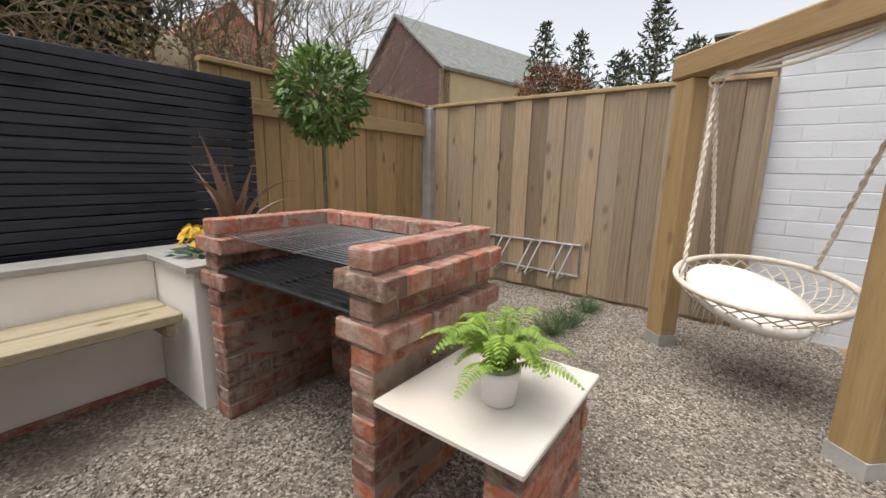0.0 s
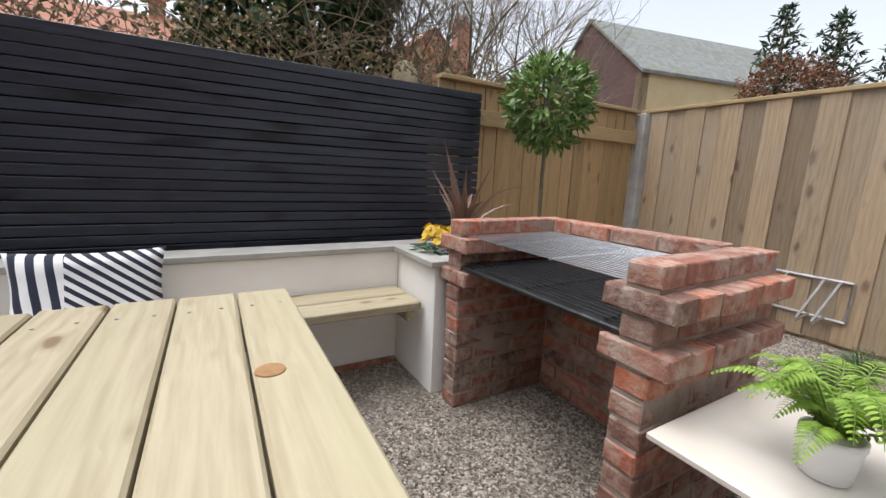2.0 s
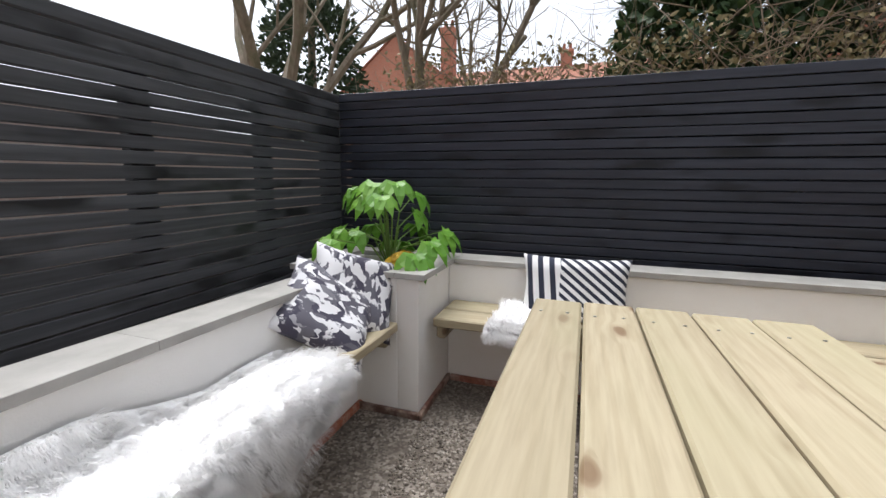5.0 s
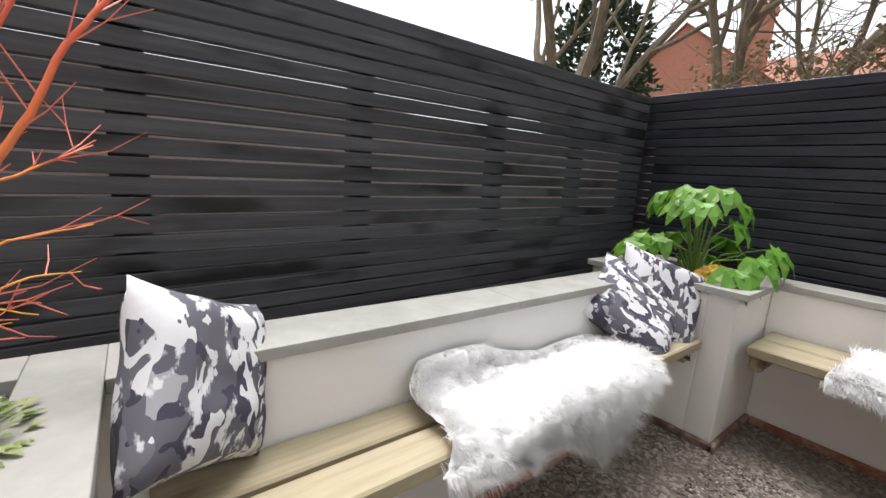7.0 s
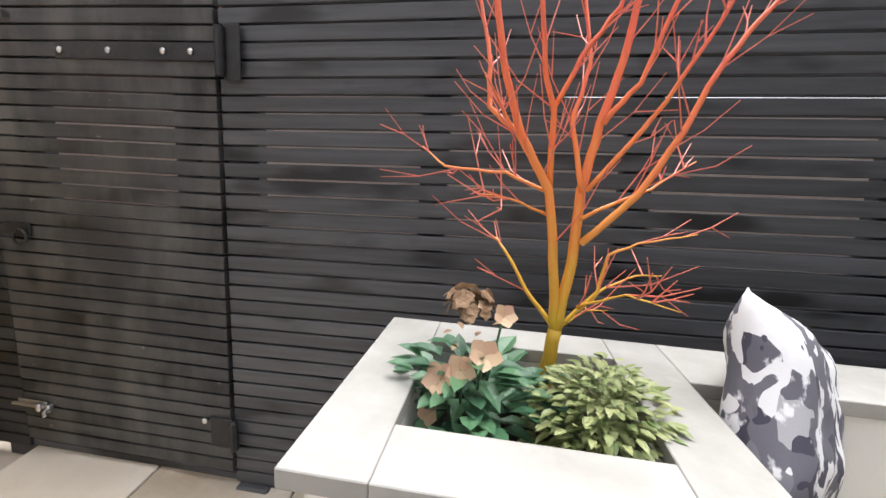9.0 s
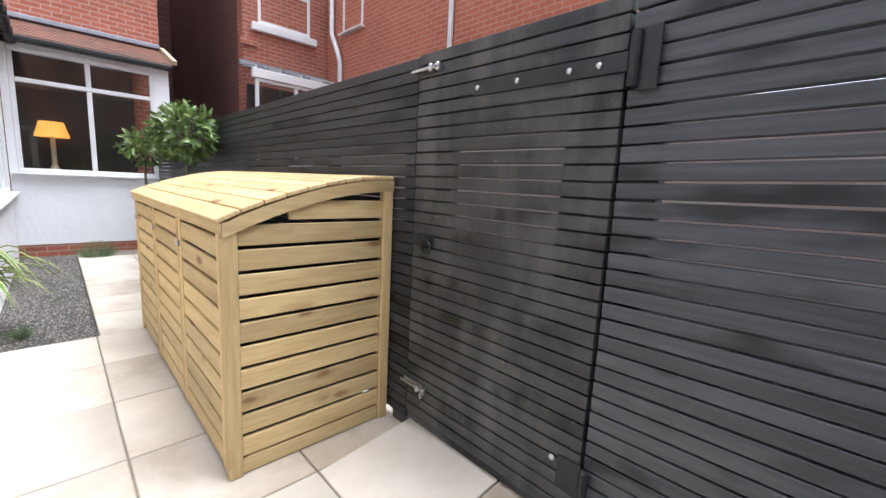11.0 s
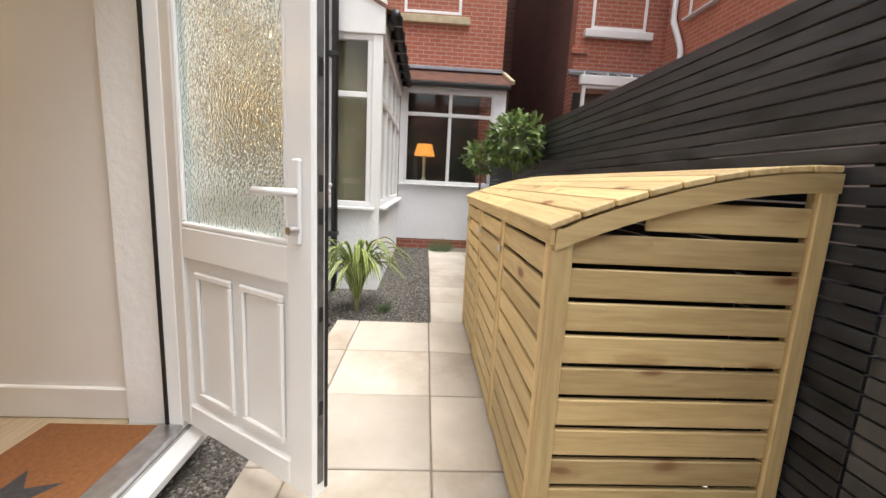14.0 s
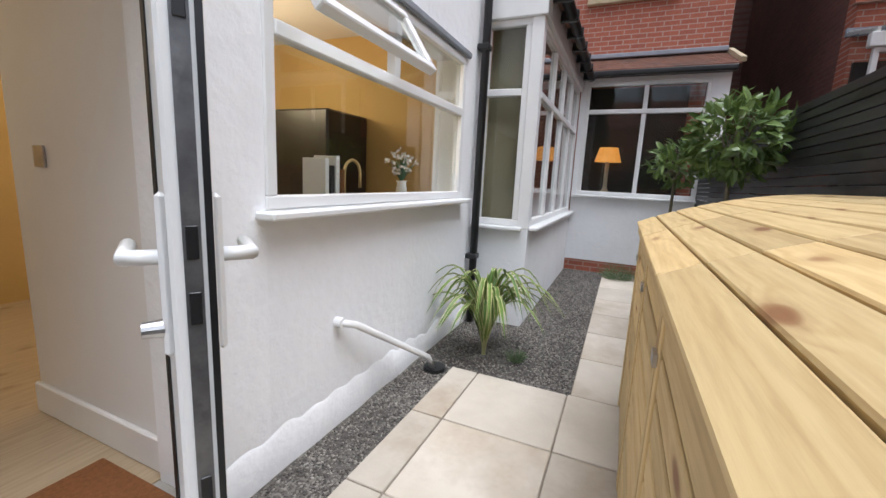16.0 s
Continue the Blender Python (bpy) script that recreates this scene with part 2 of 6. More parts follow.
CHARCOAL = mat("charcoal_tray_steel", (0.012, 0.012, 0.013), (0.05, 0.05, 0.05), 14, 0.4, 0.2, 60, metal=0.6, stain=(0.09, 0.09, 0.09))
CONCRETE = mat("grey_concrete", (0.30, 0.29, 0.27), (0.42, 0.41, 0.38), 8, 0.9, 0.4, 60, stain=(0.24, 0.23, 0.21))
ROPE = mat("cream_cotton_rope", (0.58, 0.50, 0.41), (0.70, 0.63, 0.53), 40, 0.9, 0.8, 160)
CLOTH = mat("cream_canvas", (0.70, 0.65, 0.60), (0.76, 0.72, 0.67), 10, 0.95, 0.3, 300)
POT = mat("white_glazed_pot", (0.84, 0.83, 0.82), (0.87, 0.86, 0.85), 4, 0.35, 0.0)
GLASS = glass("window_glass")
OBSCURE = glass("stippled_glass", 0.16, (0.78, 0.85, 0.80), 0.24)
ROOFTILE = mat("brown_clay_roof_tile", (0.13, 0.06, 0.04), (0.22, 0.10, 0.065), 10, 0.8, 0.5, 50, stain=(0.09, 0.06, 0.05))
SLATE = mat("old_roof_slate", (0.13, 0.135, 0.125), (0.22, 0.225, 0.21), 5, 0.75, 0.5, 30, (1, 1, 1), stain=(0.13, 0.14, 0.09))
LEAD = mat("grey_lead_flashing", (0.22, 0.24, 0.27), (0.30, 0.32, 0.36), 6, 0.55, 0.2, 30)
STONE = mat("buff_window_stone", (0.40, 0.33, 0.21), (0.52, 0.44, 0.30), 8, 0.85, 0.4, 60)
HOUSEBRICK = brick_mat("red_house_brick", [(0.40, 0.115, 0.065), (0.29, 0.08, 0.05), (0.46, 0.17, 0.10)], (0.44, 0.35, 0.29), plane="yz")
WINGBRICK = brick_mat("orange_red_brick", [(0.48, 0.14, 0.075), (0.38, 0.10, 0.055), (0.52, 0.20, 0.12)], (0.50, 0.33, 0.26), soot=0.15, plane="xz")
# Sooty brick, its colour darkened further for the shade in the narrow house gap.
DARKBRICK = brick_mat("shaded_sooty_brick", [(0.16, 0.06, 0.045), (0.10, 0.04, 0.032), (0.20, 0.085, 0.06)], (0.14, 0.09, 0.075), soot=0.7, plane="xz")
BARNBRICK = brick_mat("old_barn_brick", [(0.11, 0.050, 0.04), (0.06, 0.034, 0.03), (0.16, 0.07, 0.055)], (0.07, 0.05, 0.045), 0.8, (0.03, 0.025, 0.025), 0.6, plane="xz")
GREYBRICK = brick_mat("weathered_brown_brick", [(0.17, 0.10, 0.07), (0.12, 0.07, 0.05), (0.20, 0.13, 0.09)], (0.10, 0.08, 0.07), 0.6, plane="xz")
CREAMWALL = mat("cream_painted_render", (0.55, 0.43, 0.24), (0.62, 0.50, 0.30), 2, 0.85, 0.3, 20)
PLASTER = mat("white_interior_plaster", (0.74, 0.72, 0.70), (0.78, 0.76, 0.74), 2, 0.8, 0.08, 40)
WARMPLASTER = mat("ochre_interior_plaster", (0.50, 0.34, 0.13), (0.56, 0.39, 0.16), 2, 0.8, 0.08, 40)
OAKFLOOR = wood("pale_oak_floor", 0, (0.45, 0.36, 0.25), (0.36, 0.28, 0.18), (0.2, 0.14, 0.08))
COIR = mat("brown_coir_mat", (0.17, 0.065, 0.02), (0.24, 0.095, 0.03), 60, 0.95, 0.9, 200)
DARKROOM = mat("dark_furniture_and_room_shade", (0.012, 0.010, 0.009), (0.025, 0.02, 0.018), 4, 0.4, 0.1, 40)
BARK = mat("grey_brown_bark", (0.15, 0.12, 0.085), (0.27, 0.225, 0.165), 14, 0.9, 0.9, 40, (1, 1, 0.3), stain=(0.11, 0.12, 0.06))
TWIG = mat("brown_twigs", (0.17, 0.125, 0.085), (0.32, 0.25, 0.175), 5, 0.9, 0.0)
STEM = mat("slender_grey_stem", (0.10, 0.085, 0.06), (0.17, 0.15, 0.10), 20, 0.85, 0.5, 80)


def bricks_mat():
    """Reclaimed brick: tone by piece, pale lime smears, worn faces."""
    m, n, l, p = nodes_of("reclaimed_brick")
    vec, rnd = coords(n, l, (1, 1, 1))
    col = ramp(n, l, rnd, [(0, (0.15, 0.085, 0.065)), (0.3, (0.25, 0.115, 0.082)), (0.55, (0.34, 0.125, 0.078)), (0.8, (0.48, 0.155, 0.075)), (1, (0.27, 0.16, 0.125))])
    col = mix(n, l, 0.5, col, mix(n, l, 1.0, col, ramp(n, l, noise_tex(n, l, vec, 22, 6), [(0.3, (0.45, 0.4, 0.4)), (0.7, (1.3, 1.25, 1.2))]), "MULTIPLY"))
    col = mix(n, l, ramp(n, l, noise_tex(n, l, vec, 11, 7, 0.7), [(0.44, (0, 0, 0)), (0.64, (0.8, 0.8, 0.8))]), col, (0.40, 0.325, 0.265))
    l.new(col, p.inputs["Base Color"])
    p.inputs["Roughness"].default_value = 0.88
    bump(n, l, p, noise_tex(n, l, vec, 45, 7), 0.8, 0.008)
    return m


def gravel_mat(name, c1, c2, c3):
    m, n, l, p = nodes_of(name)
    tc = n.new("ShaderNodeTexCoord")
    vo = n.new("ShaderNodeTexVoronoi")
    vo.inputs["Scale"].default_value = 85
    l.new(tc.outputs["Object"], vo.inputs["Vector"])
    grey = n.new("ShaderNodeSeparateColor")
    l.new(vo.outputs["Color"], grey.inputs[0])
    col = ramp(n, l, grey.outputs[0], [(0, c1), (0.55, c2), (1, c3)])
    col = mix(n, l, ramp(n, l, noise_tex(n, l, tc.outputs["Object"], 1.9, 6, 0.7), [(0.42, (0, 0, 0)), (0.62, (0.75, 0.75, 0.75))]), col, c1)
    l.new(col, p.inputs["Base Color"])
    p.inputs["Roughness"].default_value = 0.92
    bump(n, l, p, vo.outputs["Distance"], -0.9, 0.012)
    return m


def pebble_mat(name, c1, c2, c3):
    m, n, l, p = nodes_of(name)
    geo = n.new("ShaderNodeNewGeometry")
    l.new(ramp(n, l, geo.outputs["Random Per Island"], [(0, c1), (0.5, c2), (1, c3)]), p.inputs["Base Color"])
    p.inputs["Roughness"].default_value = 0.9
    return m


def print_mat():
    """White cotton with dark plum brush marks."""
    m, n, l, p = nodes_of("abstract_print_cotton")
    vec, _ = coords(n, l, (1.0, 0.62, 1.0))
    w = n.new("ShaderNodeTexNoise")
    w.inputs["Scale"].default_value = 16
    l.new(vec, w.inputs["Vector"])
    ma = n.new("ShaderNodeVectorMath")
    ma.operation = "MULTIPLY_ADD"
    l.new(w.outputs["Color"], ma.inputs[0])
    ma.inputs[1].default_value = (0.11, 0.11, 0.11)
    l.new(vec, ma.inputs[2])
    vo = n.new("ShaderNodeTexVoronoi")
    vo.inputs["Scale"].default_value = 30
    l.new(ma.outputs[0], vo.inputs["Vector"])
    sep = n.new("ShaderNodeSeparateColor")
    l.new(vo.outputs["Color"], sep.inputs[0])
    f = ramp(n, l, sep.outputs[0], [(0.38, (0, 0, 0)), (0.43, (0.88, 0.88, 0.88)), (0.75, (0.92, 0.92, 0.92)), (0.8, (1, 1, 1))])
    f = mix(n, l, 1.0, f, ramp(n, l, noise_tex(n, l, vec, 24, 4), [(0.38, (0.0, 0.0, 0.0)), (0.43, (1, 1, 1))]), "MULTIPLY")
    l.new(mix(n, l, f, (0.74, 0.73, 0.74), (0.060, 0.055, 0.080)), p.inputs["Base Color"])
    p.inputs["Roughness"].default_value = 0.9
    bump(n, l, p, noise_tex(n, l, vec, 400, 2), 0.15, 0.002)
    return m


def stripe_mat():
    """White cotton with navy stripes, upright on one part and slanting on the other."""
    m, n, l, p = nodes_of("striped_cotton")
    tc = n.new("ShaderNodeTexCoord")
    sep = n.new("ShaderNodeSeparateXYZ")
    l.new(tc.outputs["Object"], sep.inputs[0])

    def calc(op, a, b):
        k = n.new("ShaderNodeMath")
        k.operation = op
        for s, v in zip(k.inputs, (a, b)):
            if isinstance(v, (int, float)):
                s.default_value = v
            else:
                l.new(v, s)
        return k.outputs[0]
    slant = calc("ADD", sep.outputs[0], calc("MULTIPLY", sep.outputs[1], 1.25))
    up = calc("ADD", sep.outputs[0], calc("MULTIPLY", sep.outputs[1], 0.12))
    side = calc("GREATER_THAN", sep.outputs[0], -0.065)
    d = calc("ADD", calc("MULTIPLY", calc("SUBTRACT", slant, up), side), up)
    s = calc("GREATER_THAN", calc("SINE", calc("MULTIPLY", d, 118.0), 0), 0.05)
    l.new(mix(n, l, s, (0.74, 0.73, 0.72), (0.022, 0.026, 0.045)), p.inputs["Base Color"])
    p.inputs["Roughness"].default_value = 0.9
    return m


BRICK = bricks_mat()
GRAVEL = gravel_mat("grey_gravel_bed", (0.085, 0.068, 0.053), (0.22, 0.185, 0.15), (0.42, 0.375, 0.32))
PEBBLE = pebble_mat("loose_gravel_stone", (0.085, 0.068, 0.053), (0.22, 0.187, 0.152), (0.47, 0.42, 0.365))
DGRAVEL = gravel_mat("dark_grey_gravel_bed", (0.05, 0.045, 0.04), (0.13, 0.115, 0.10), (0.27, 0.25, 0.22))
DPEBBLE = pebble_mat("dark_gravel_stone", (0.05, 0.045, 0.04), (0.13, 0.115, 0.10), (0.36, 0.33, 0.29))
PRINT, STRIPE = print_mat(), stripe_mat()
FLEECE = mat("white_sheepskin", (0.86, 0.855, 0.85), (0.90, 0.895, 0.89), 38, 0.95, 0.3, 95, dist=0.006)
WOOL = leafmat("white_wool_hair", (0.92, 0.915, 0.91), (0.95, 0.945, 0.94), 0.9, 0.6)
LAUREL = leafmat("laurel_leaf", (0.05, 0.10, 0.02), (0.19, 0.30, 0.07))
PHOTINIA = leafmat("dark_glossy_leaf", (0.05, 0.10, 0.025), (0.19, 0.27, 0.075), 0.35)
FERNLEAF = leafmat("bright_fern_leaf", (0.12, 0.22, 0.022), (0.32, 0.46, 0.07), 0.5, 0.3)
FATSIA = leafmat("bright_broad_leaf", (0.10, 0.27, 0.025), (0.22, 0.44, 0.06), 0.35, 0.25)
PHORMIUM = leafmat("bronze_strap_leaf", (0.12, 0.065, 0.045), (0.30, 0.19, 0.14), 0.5, 0.1)
YELLOWLEAF = leafmat("yellow_flower", (0.55, 0.33, 0.02), (0.75, 0.52, 0.05), 0.6, 0.2)
VARIEG = leafmat("variegated_leaf", (0.09, 0.15, 0.035), (0.42, 0.44, 0.20), 0.5, 0.2)
HELLEAF = leafmat("blue_green_leaf", (0.035, 0.10, 0.055), (0.12, 0.25, 0.12), 0.4, 0.15)
HELFLOWER = leafmat("peach_petal", (0.62, 0.34, 0.25), (0.72, 0.54, 0.34), 0.55, 0.3)
DRYFLOWER = leafmat("dried_petal", (0.22, 0.12, 0.07), (0.50, 0.34, 0.20), 0.8, 0.1)
STRAP = leafmat("strap_leaf_green", (0.08, 0.16, 0.03), (0.20, 0.30, 0.06), 0.45, 0.2)
STRAPEDGE = leafmat("strap_leaf_cream_edge", (0.50, 0.48, 0.22), (0.62, 0.58, 0.30), 0.45, 0.2)
LAVENDER = leafmat("grey_green_needle", (0.07, 0.12, 0.05), (0.16, 0.22, 0.10), 0.8, 0.1)
IVY = leafmat("ivy_leaf", (0.014, 0.035, 0.012), (0.06, 0.11, 0.03), 0.5)
CONIFER = leafmat("conifer_needle", (0.014, 0.032, 0.014), (0.05, 0.085, 0.035), 0.7, 0.05)
REDBERRY = leafmat("rust_brown_needle", (0.10, 0.035, 0.015), (0.20, 0.08, 0.03), 0.7, 0.05)
HEDGE = leafmat("olive_hedge_leaf", (0.14, 0.115, 0.05), (0.32, 0.26, 0.13), 0.7, 0.1)


def dogwood_mat():
    m, n, l, p = nodes_of("red_to_yellow_bark")
    tc = n.new("ShaderNodeTexCoord")
    sep = n.new("ShaderNodeSeparateXYZ")
    l.new(tc.outputs["Object"], sep.inputs[0])
    add = n.new("ShaderNodeMath")
    add.operation = "MULTIPLY_ADD"
    l.new(noise_tex(n, l, tc.outputs["Object"], 12, 4), add.inputs[0])
    add.inputs[1].default_value = 0.35
    l.new(sep.outputs[2], add.inputs[2])
    l.new(ramp(n, l, add.outputs[0], [(0.12, (0.33, 0.20, 0.03)), (0.42, (0.66, 0.40, 0.035)), (0.66, (0.80, 0.26, 0.06)), (0.92, (0.80, 0.16, 0.085))]), p.inputs["Base Color"])
    p.inputs["Roughness"].default_value = 0.5
    return m


DOGWOOD = dogwood_mat()
DOGTWIG = mat("coral_red_twig", (0.68, 0.15, 0.11), (0.78, 0.24, 0.15), 8, 0.5, 0.0)


# ---- mesh helpers ----
MESHES = {}


def box_bm(sx, sy, sz, bev=0.0):
    """A box with its corner at the origin; edges bevelled."""
    bm = bmesh.new()
    bmesh.ops.create_cube(bm, size=1, matrix=Matrix.Translation((sx / 2, sy / 2, sz / 2)) @ Matrix.Diagonal((sx, sy, sz, 1)))
    if bev:
        bmesh.ops.bevel(bm, geom=bm.edges[:], offset=bev, segments=1, affect="EDGES", profile=0.6)
    return bm


def mesh_of(bm, name, material, smooth=False):
    me = bpy.data.meshes.new(name)
    bm.to_mesh(me)
    bm.free()
    me.materials.append(material)
    if smooth:
        me.shade_smooth()
    return me


def part(name, bm, material, parent, label="", smooth=False):
    ob = new(name, mesh_of(bm, name, material, smooth))
    ob.parent = parent
    if label:
        ob["label"] = label
    return ob


def thing(name, label, category, at=(0, 0, 0), group="", kind="", rz=0):
    ob = new(name)
    ob.location, ob.rotation_euler = at, (0, 0, radians(rz))
    return tagged(ob, label, category, group, kind)


def solid(name, lo, hi, material, label="", category="", kind="", bev=0.0, parent=None, group=""):
    """A box object from corner to corner, its origin at the low corner. Alike boxes share a mesh."""
    size = [round(b - a, 4) for a, b in zip(lo, hi)]
    key = (*size, bev, material.name)
    if key not in MESHES:
        MESHES[key] = mesh_of(box_bm(*size, bev), name, material)
    ob = new(name, MESHES[key])
    ob.location = lo
    ob.parent = parent
    return tagged(ob, label, category, group, kind)


def lathe_bm(profile, n=24):
    bm = bmesh.new()
    rings = [[bm.verts.new((r * math.cos(2 * math.pi * k / n), r * math.sin(2 * math.pi * k / n), z)) for k in range(n)] for r, z in profile]
    for a, b in zip(rings, rings[1:]):
        for k in range(n):
            bm.faces.new((a[k], a[(k + 1) % n], b[(k + 1) % n], b[k]))
    bm.faces.new(rings[0][::-1])
    bm.faces.new(rings[-1])
    return bm


class Soup:
    """Collects vertices and faces of many small pieces for one mesh."""

    def __init__(self):
        self.v, self.f = [], []

    def tube(self, pts, r0, r1, n=5):
        base, prev = len(self.v), None
        for k, p in enumerate(pts):
            p = Vector(p)
            d = (Vector(pts[min(k + 1, len(pts) - 1)]) - Vector(pts[max(k - 1, 0)])).normalized()
            a = d.orthogonal().normalized() if prev is None else (prev - d * prev.dot(d)).normalized()
            prev = a
            b = d.cross(a)
            r = r0 + (r1 - r0) * k / max(len(pts) - 1, 1)
            for j in range(n):
                w = 2 * math.pi * j / n
                self.v.append(p + (a * math.cos(w) + b * math.sin(w)) * r)
        for k in range(len(pts) - 1):
            for j in range(n):
                i, i2 = base + k * n + j, base + k * n + (j + 1) % n
                self.f.append((i, i2, i2 + n, i + n))
        self.f.append(tuple(base + j for j in range(n))[::-1])
        self.f.append(tuple(base + (len(pts) - 1) * n + j for j in range(n)))

    def leaf(self, at, along, up, length, width, fold=0.15, bend=0.2):
        """A pointed leaf of six triangles, folded along its midrib and bent down."""
        d = Vector(along).normalized()
        s = d.cross(Vector(up))
        s = s.normalized() if s.length > 1e-4 else d.orthogonal().normalized()
        u = s.cross(d)
        at, b = Vector(at), len(self.v)
        w, h = width / 2, width * fold
        self.v += [at, at + d * length * 0.35 + s * w + u * h, at + d * length * 0.35 - u * 0.0, at + d * length * 0.35 - s * w + u * h,
                   at + d * length * 0.72 + s * w * 0.75 + u * (h * 0.6 - bend * length * 0.4), at + d * length * 0.72 - u * bend * length * 0.4,
                   at + d * length * 0.72 - s * w * 0.75 + u * (h * 0.6 - bend * length * 0.4), at + d * length - u * bend * length]
        self.f += [(b, b + 2, b + 1), (b, b + 3, b + 2), (b + 1, b + 2, b + 5, b + 4), (b + 2, b + 3, b + 6, b + 5), (b + 4, b + 5, b + 7), (b + 5, b + 6, b + 7)]

    def strap(self, pts, width, side=(0, 0, 1), taper=0.75):
        """A long blade along points, folded a little."""
        b, n = len(self.v), len(pts)
        for k, p in enumerate(pts):
            p = Vector(p)
            d = (Vector(pts[min(k + 1, n - 1)]) - Vector(pts[max(k - 1, 0)])).normalized()
            s = d.cross(Vector(side))
            s = s.normalized() if s.length > 1e-4 else Vector((1, 0, 0))
            t = k / (n - 1)
            w = width / 2 * (0.55 + 1.6 * t * (1 - t)) * (1 if t < taper else max(0.04, (1 - t) / (1 - taper)))
            up = s.cross(d)
            self.v += [p + s * w + up * w * 0.5, p, p - s * w + up * w * 0.5]
        for k in range(n - 1):
            i = b + 3 * k
            self.f += [(i, i + 1, i + 4, i + 3), (i + 1, i + 2, i + 5, i + 4)]

    def make(self, name, material, parent=None, label="", category="", kind="", smooth=False, at=None, normals=None):
        me = bpy.data.meshes.new(name)
        me.from_pydata([tuple(v) for v in self.v], [], self.f)
        me.materials.append(material)
        if smooth or normals:
            me.shade_smooth()
        if normals:
            me.normals_split_custom_set_from_vertices([tuple(q) for q in normals])
        ob = new(name, me)
        ob.parent = parent
        if at:
            ob.location = at
        return tagged(ob, label, category, "", kind)


R = random.Random(7)
U = R.uniform


def unit():
    while True:
        v = Vector((U(-1, 1), U(-1, 1), U(-1, 1)))
        if 0.05 < v.length < 1:
            return v.normalized()


# ---- ground ----
solid("ground", (-400, -400, -0.75), (400, 400, -0.62), GRAVEL, "rough ground beyond the garden", "ground", "structure")
solid("gravel_terrace", (-3.2, -2.3, -0.61), (0.80, 4.2, 0.0), GRAVEL, "grey gravel seating terrace", "gravel", "structure")
solid("lower_ground", (0.804, -2.6, -0.61), (9.3, 4.2, -0.315), DGRAVEL, "dark gravel bed beside the house", "gravel", "structure")
solid("terrace_side", (0.80, -1.2, -0.31), (0.86, 4.0, 0.0), OAK[0], "timber sleeper edge of the raised terrace", "edging", "structure", 0.008)


def pebbles(name, boxes, count, z, material, size, label):
    """Loose stones: squashed octahedra scattered over rectangles of the plan."""
    rng = np.random.default_rng(3)
    area = np.array([(b[2] - b[0]) * (b[3] - b[1]) for b in boxes])
    pick = rng.choice(len(boxes), count, p=area / area.sum())
    bx = np.array(boxes)[pick]
    x, y = bx[:, 0] + rng.random(count) * (bx[:, 2] - bx[:, 0]), bx[:, 1] + rng.random(count) * (bx[:, 3] - bx[:, 1])
    s = size * rng.uniform(0.45, 1.25, count)
    a = rng.uniform(0, 6.28, count)
    unitv = np.array([(1, 0, 0), (0, 1, 0), (-1, 0, 0), (0, -1, 0), (0, 0, 1), (0, 0, -1)], float)
    v = unitv[None] * np.stack([s * rng.uniform(0.7, 1.3, count), s * rng.uniform(0.6, 1, count), s * rng.uniform(0.4, 0.75, count)], 1)[:, None, :]
    v = v + rng.normal(0, 0.12, v.shape) * s[:, None, None]
    ca, sa = np.cos(a)[:, None], np.sin(a)[:, None]
    vx, vy = v[:, :, 0] * ca - v[:, :, 1] * sa, v[:, :, 0] * sa + v[:, :, 1] * ca
    co = np.stack([vx + x[:, None], vy + y[:, None], v[:, :, 2] + z + s[:, None] * rng.uniform(0, 0.4, count)[:, None]], 2).reshape(-1, 3)
    f = np.array([(0, 1, 4), (1, 2, 4), (2, 3, 4), (3, 0, 4), (1, 0, 5), (2, 1, 5), (3, 2, 5), (0, 3, 5)])
    tri = (f[None] + (np.arange(count) * 6)[:, None, None]).reshape(-1)
    me = bpy.data.meshes.new(name)
    me.vertices.add(len(co))
    me.vertices.foreach_set("co", co.reshape(-1))
    me.loops.add(len(tri))
    me.loops.foreach_set("vertex_index", tri)
    me.polygons.add(len(tri) // 3)
    me.polygons.foreach_set("loop_start", np.arange(0, len(tri), 3))
    me.update(calc_edges=True)
    me.materials.append(material)
    tagged(new(name, me), label, "gravel", "", "stuff")


pebbles("gravel", [(-1.75, -1.25, 0.75, 0.75), (-1.55, 0.75, 0.78, 3.66), (-2.75, 1.5, -1.55, 3.66)], 90000, 0.0, PEBBLE, 0.008, "loose grey and white gravel chippings")
pebbles("dark_gravel", [(2.7, -0.30, 4.9, 0.0), (4.83, -1.08, 9.0, 0.0)], 26000, -0.315, DPEBBLE, 0.009, "loose dark grey gravel beside the path")

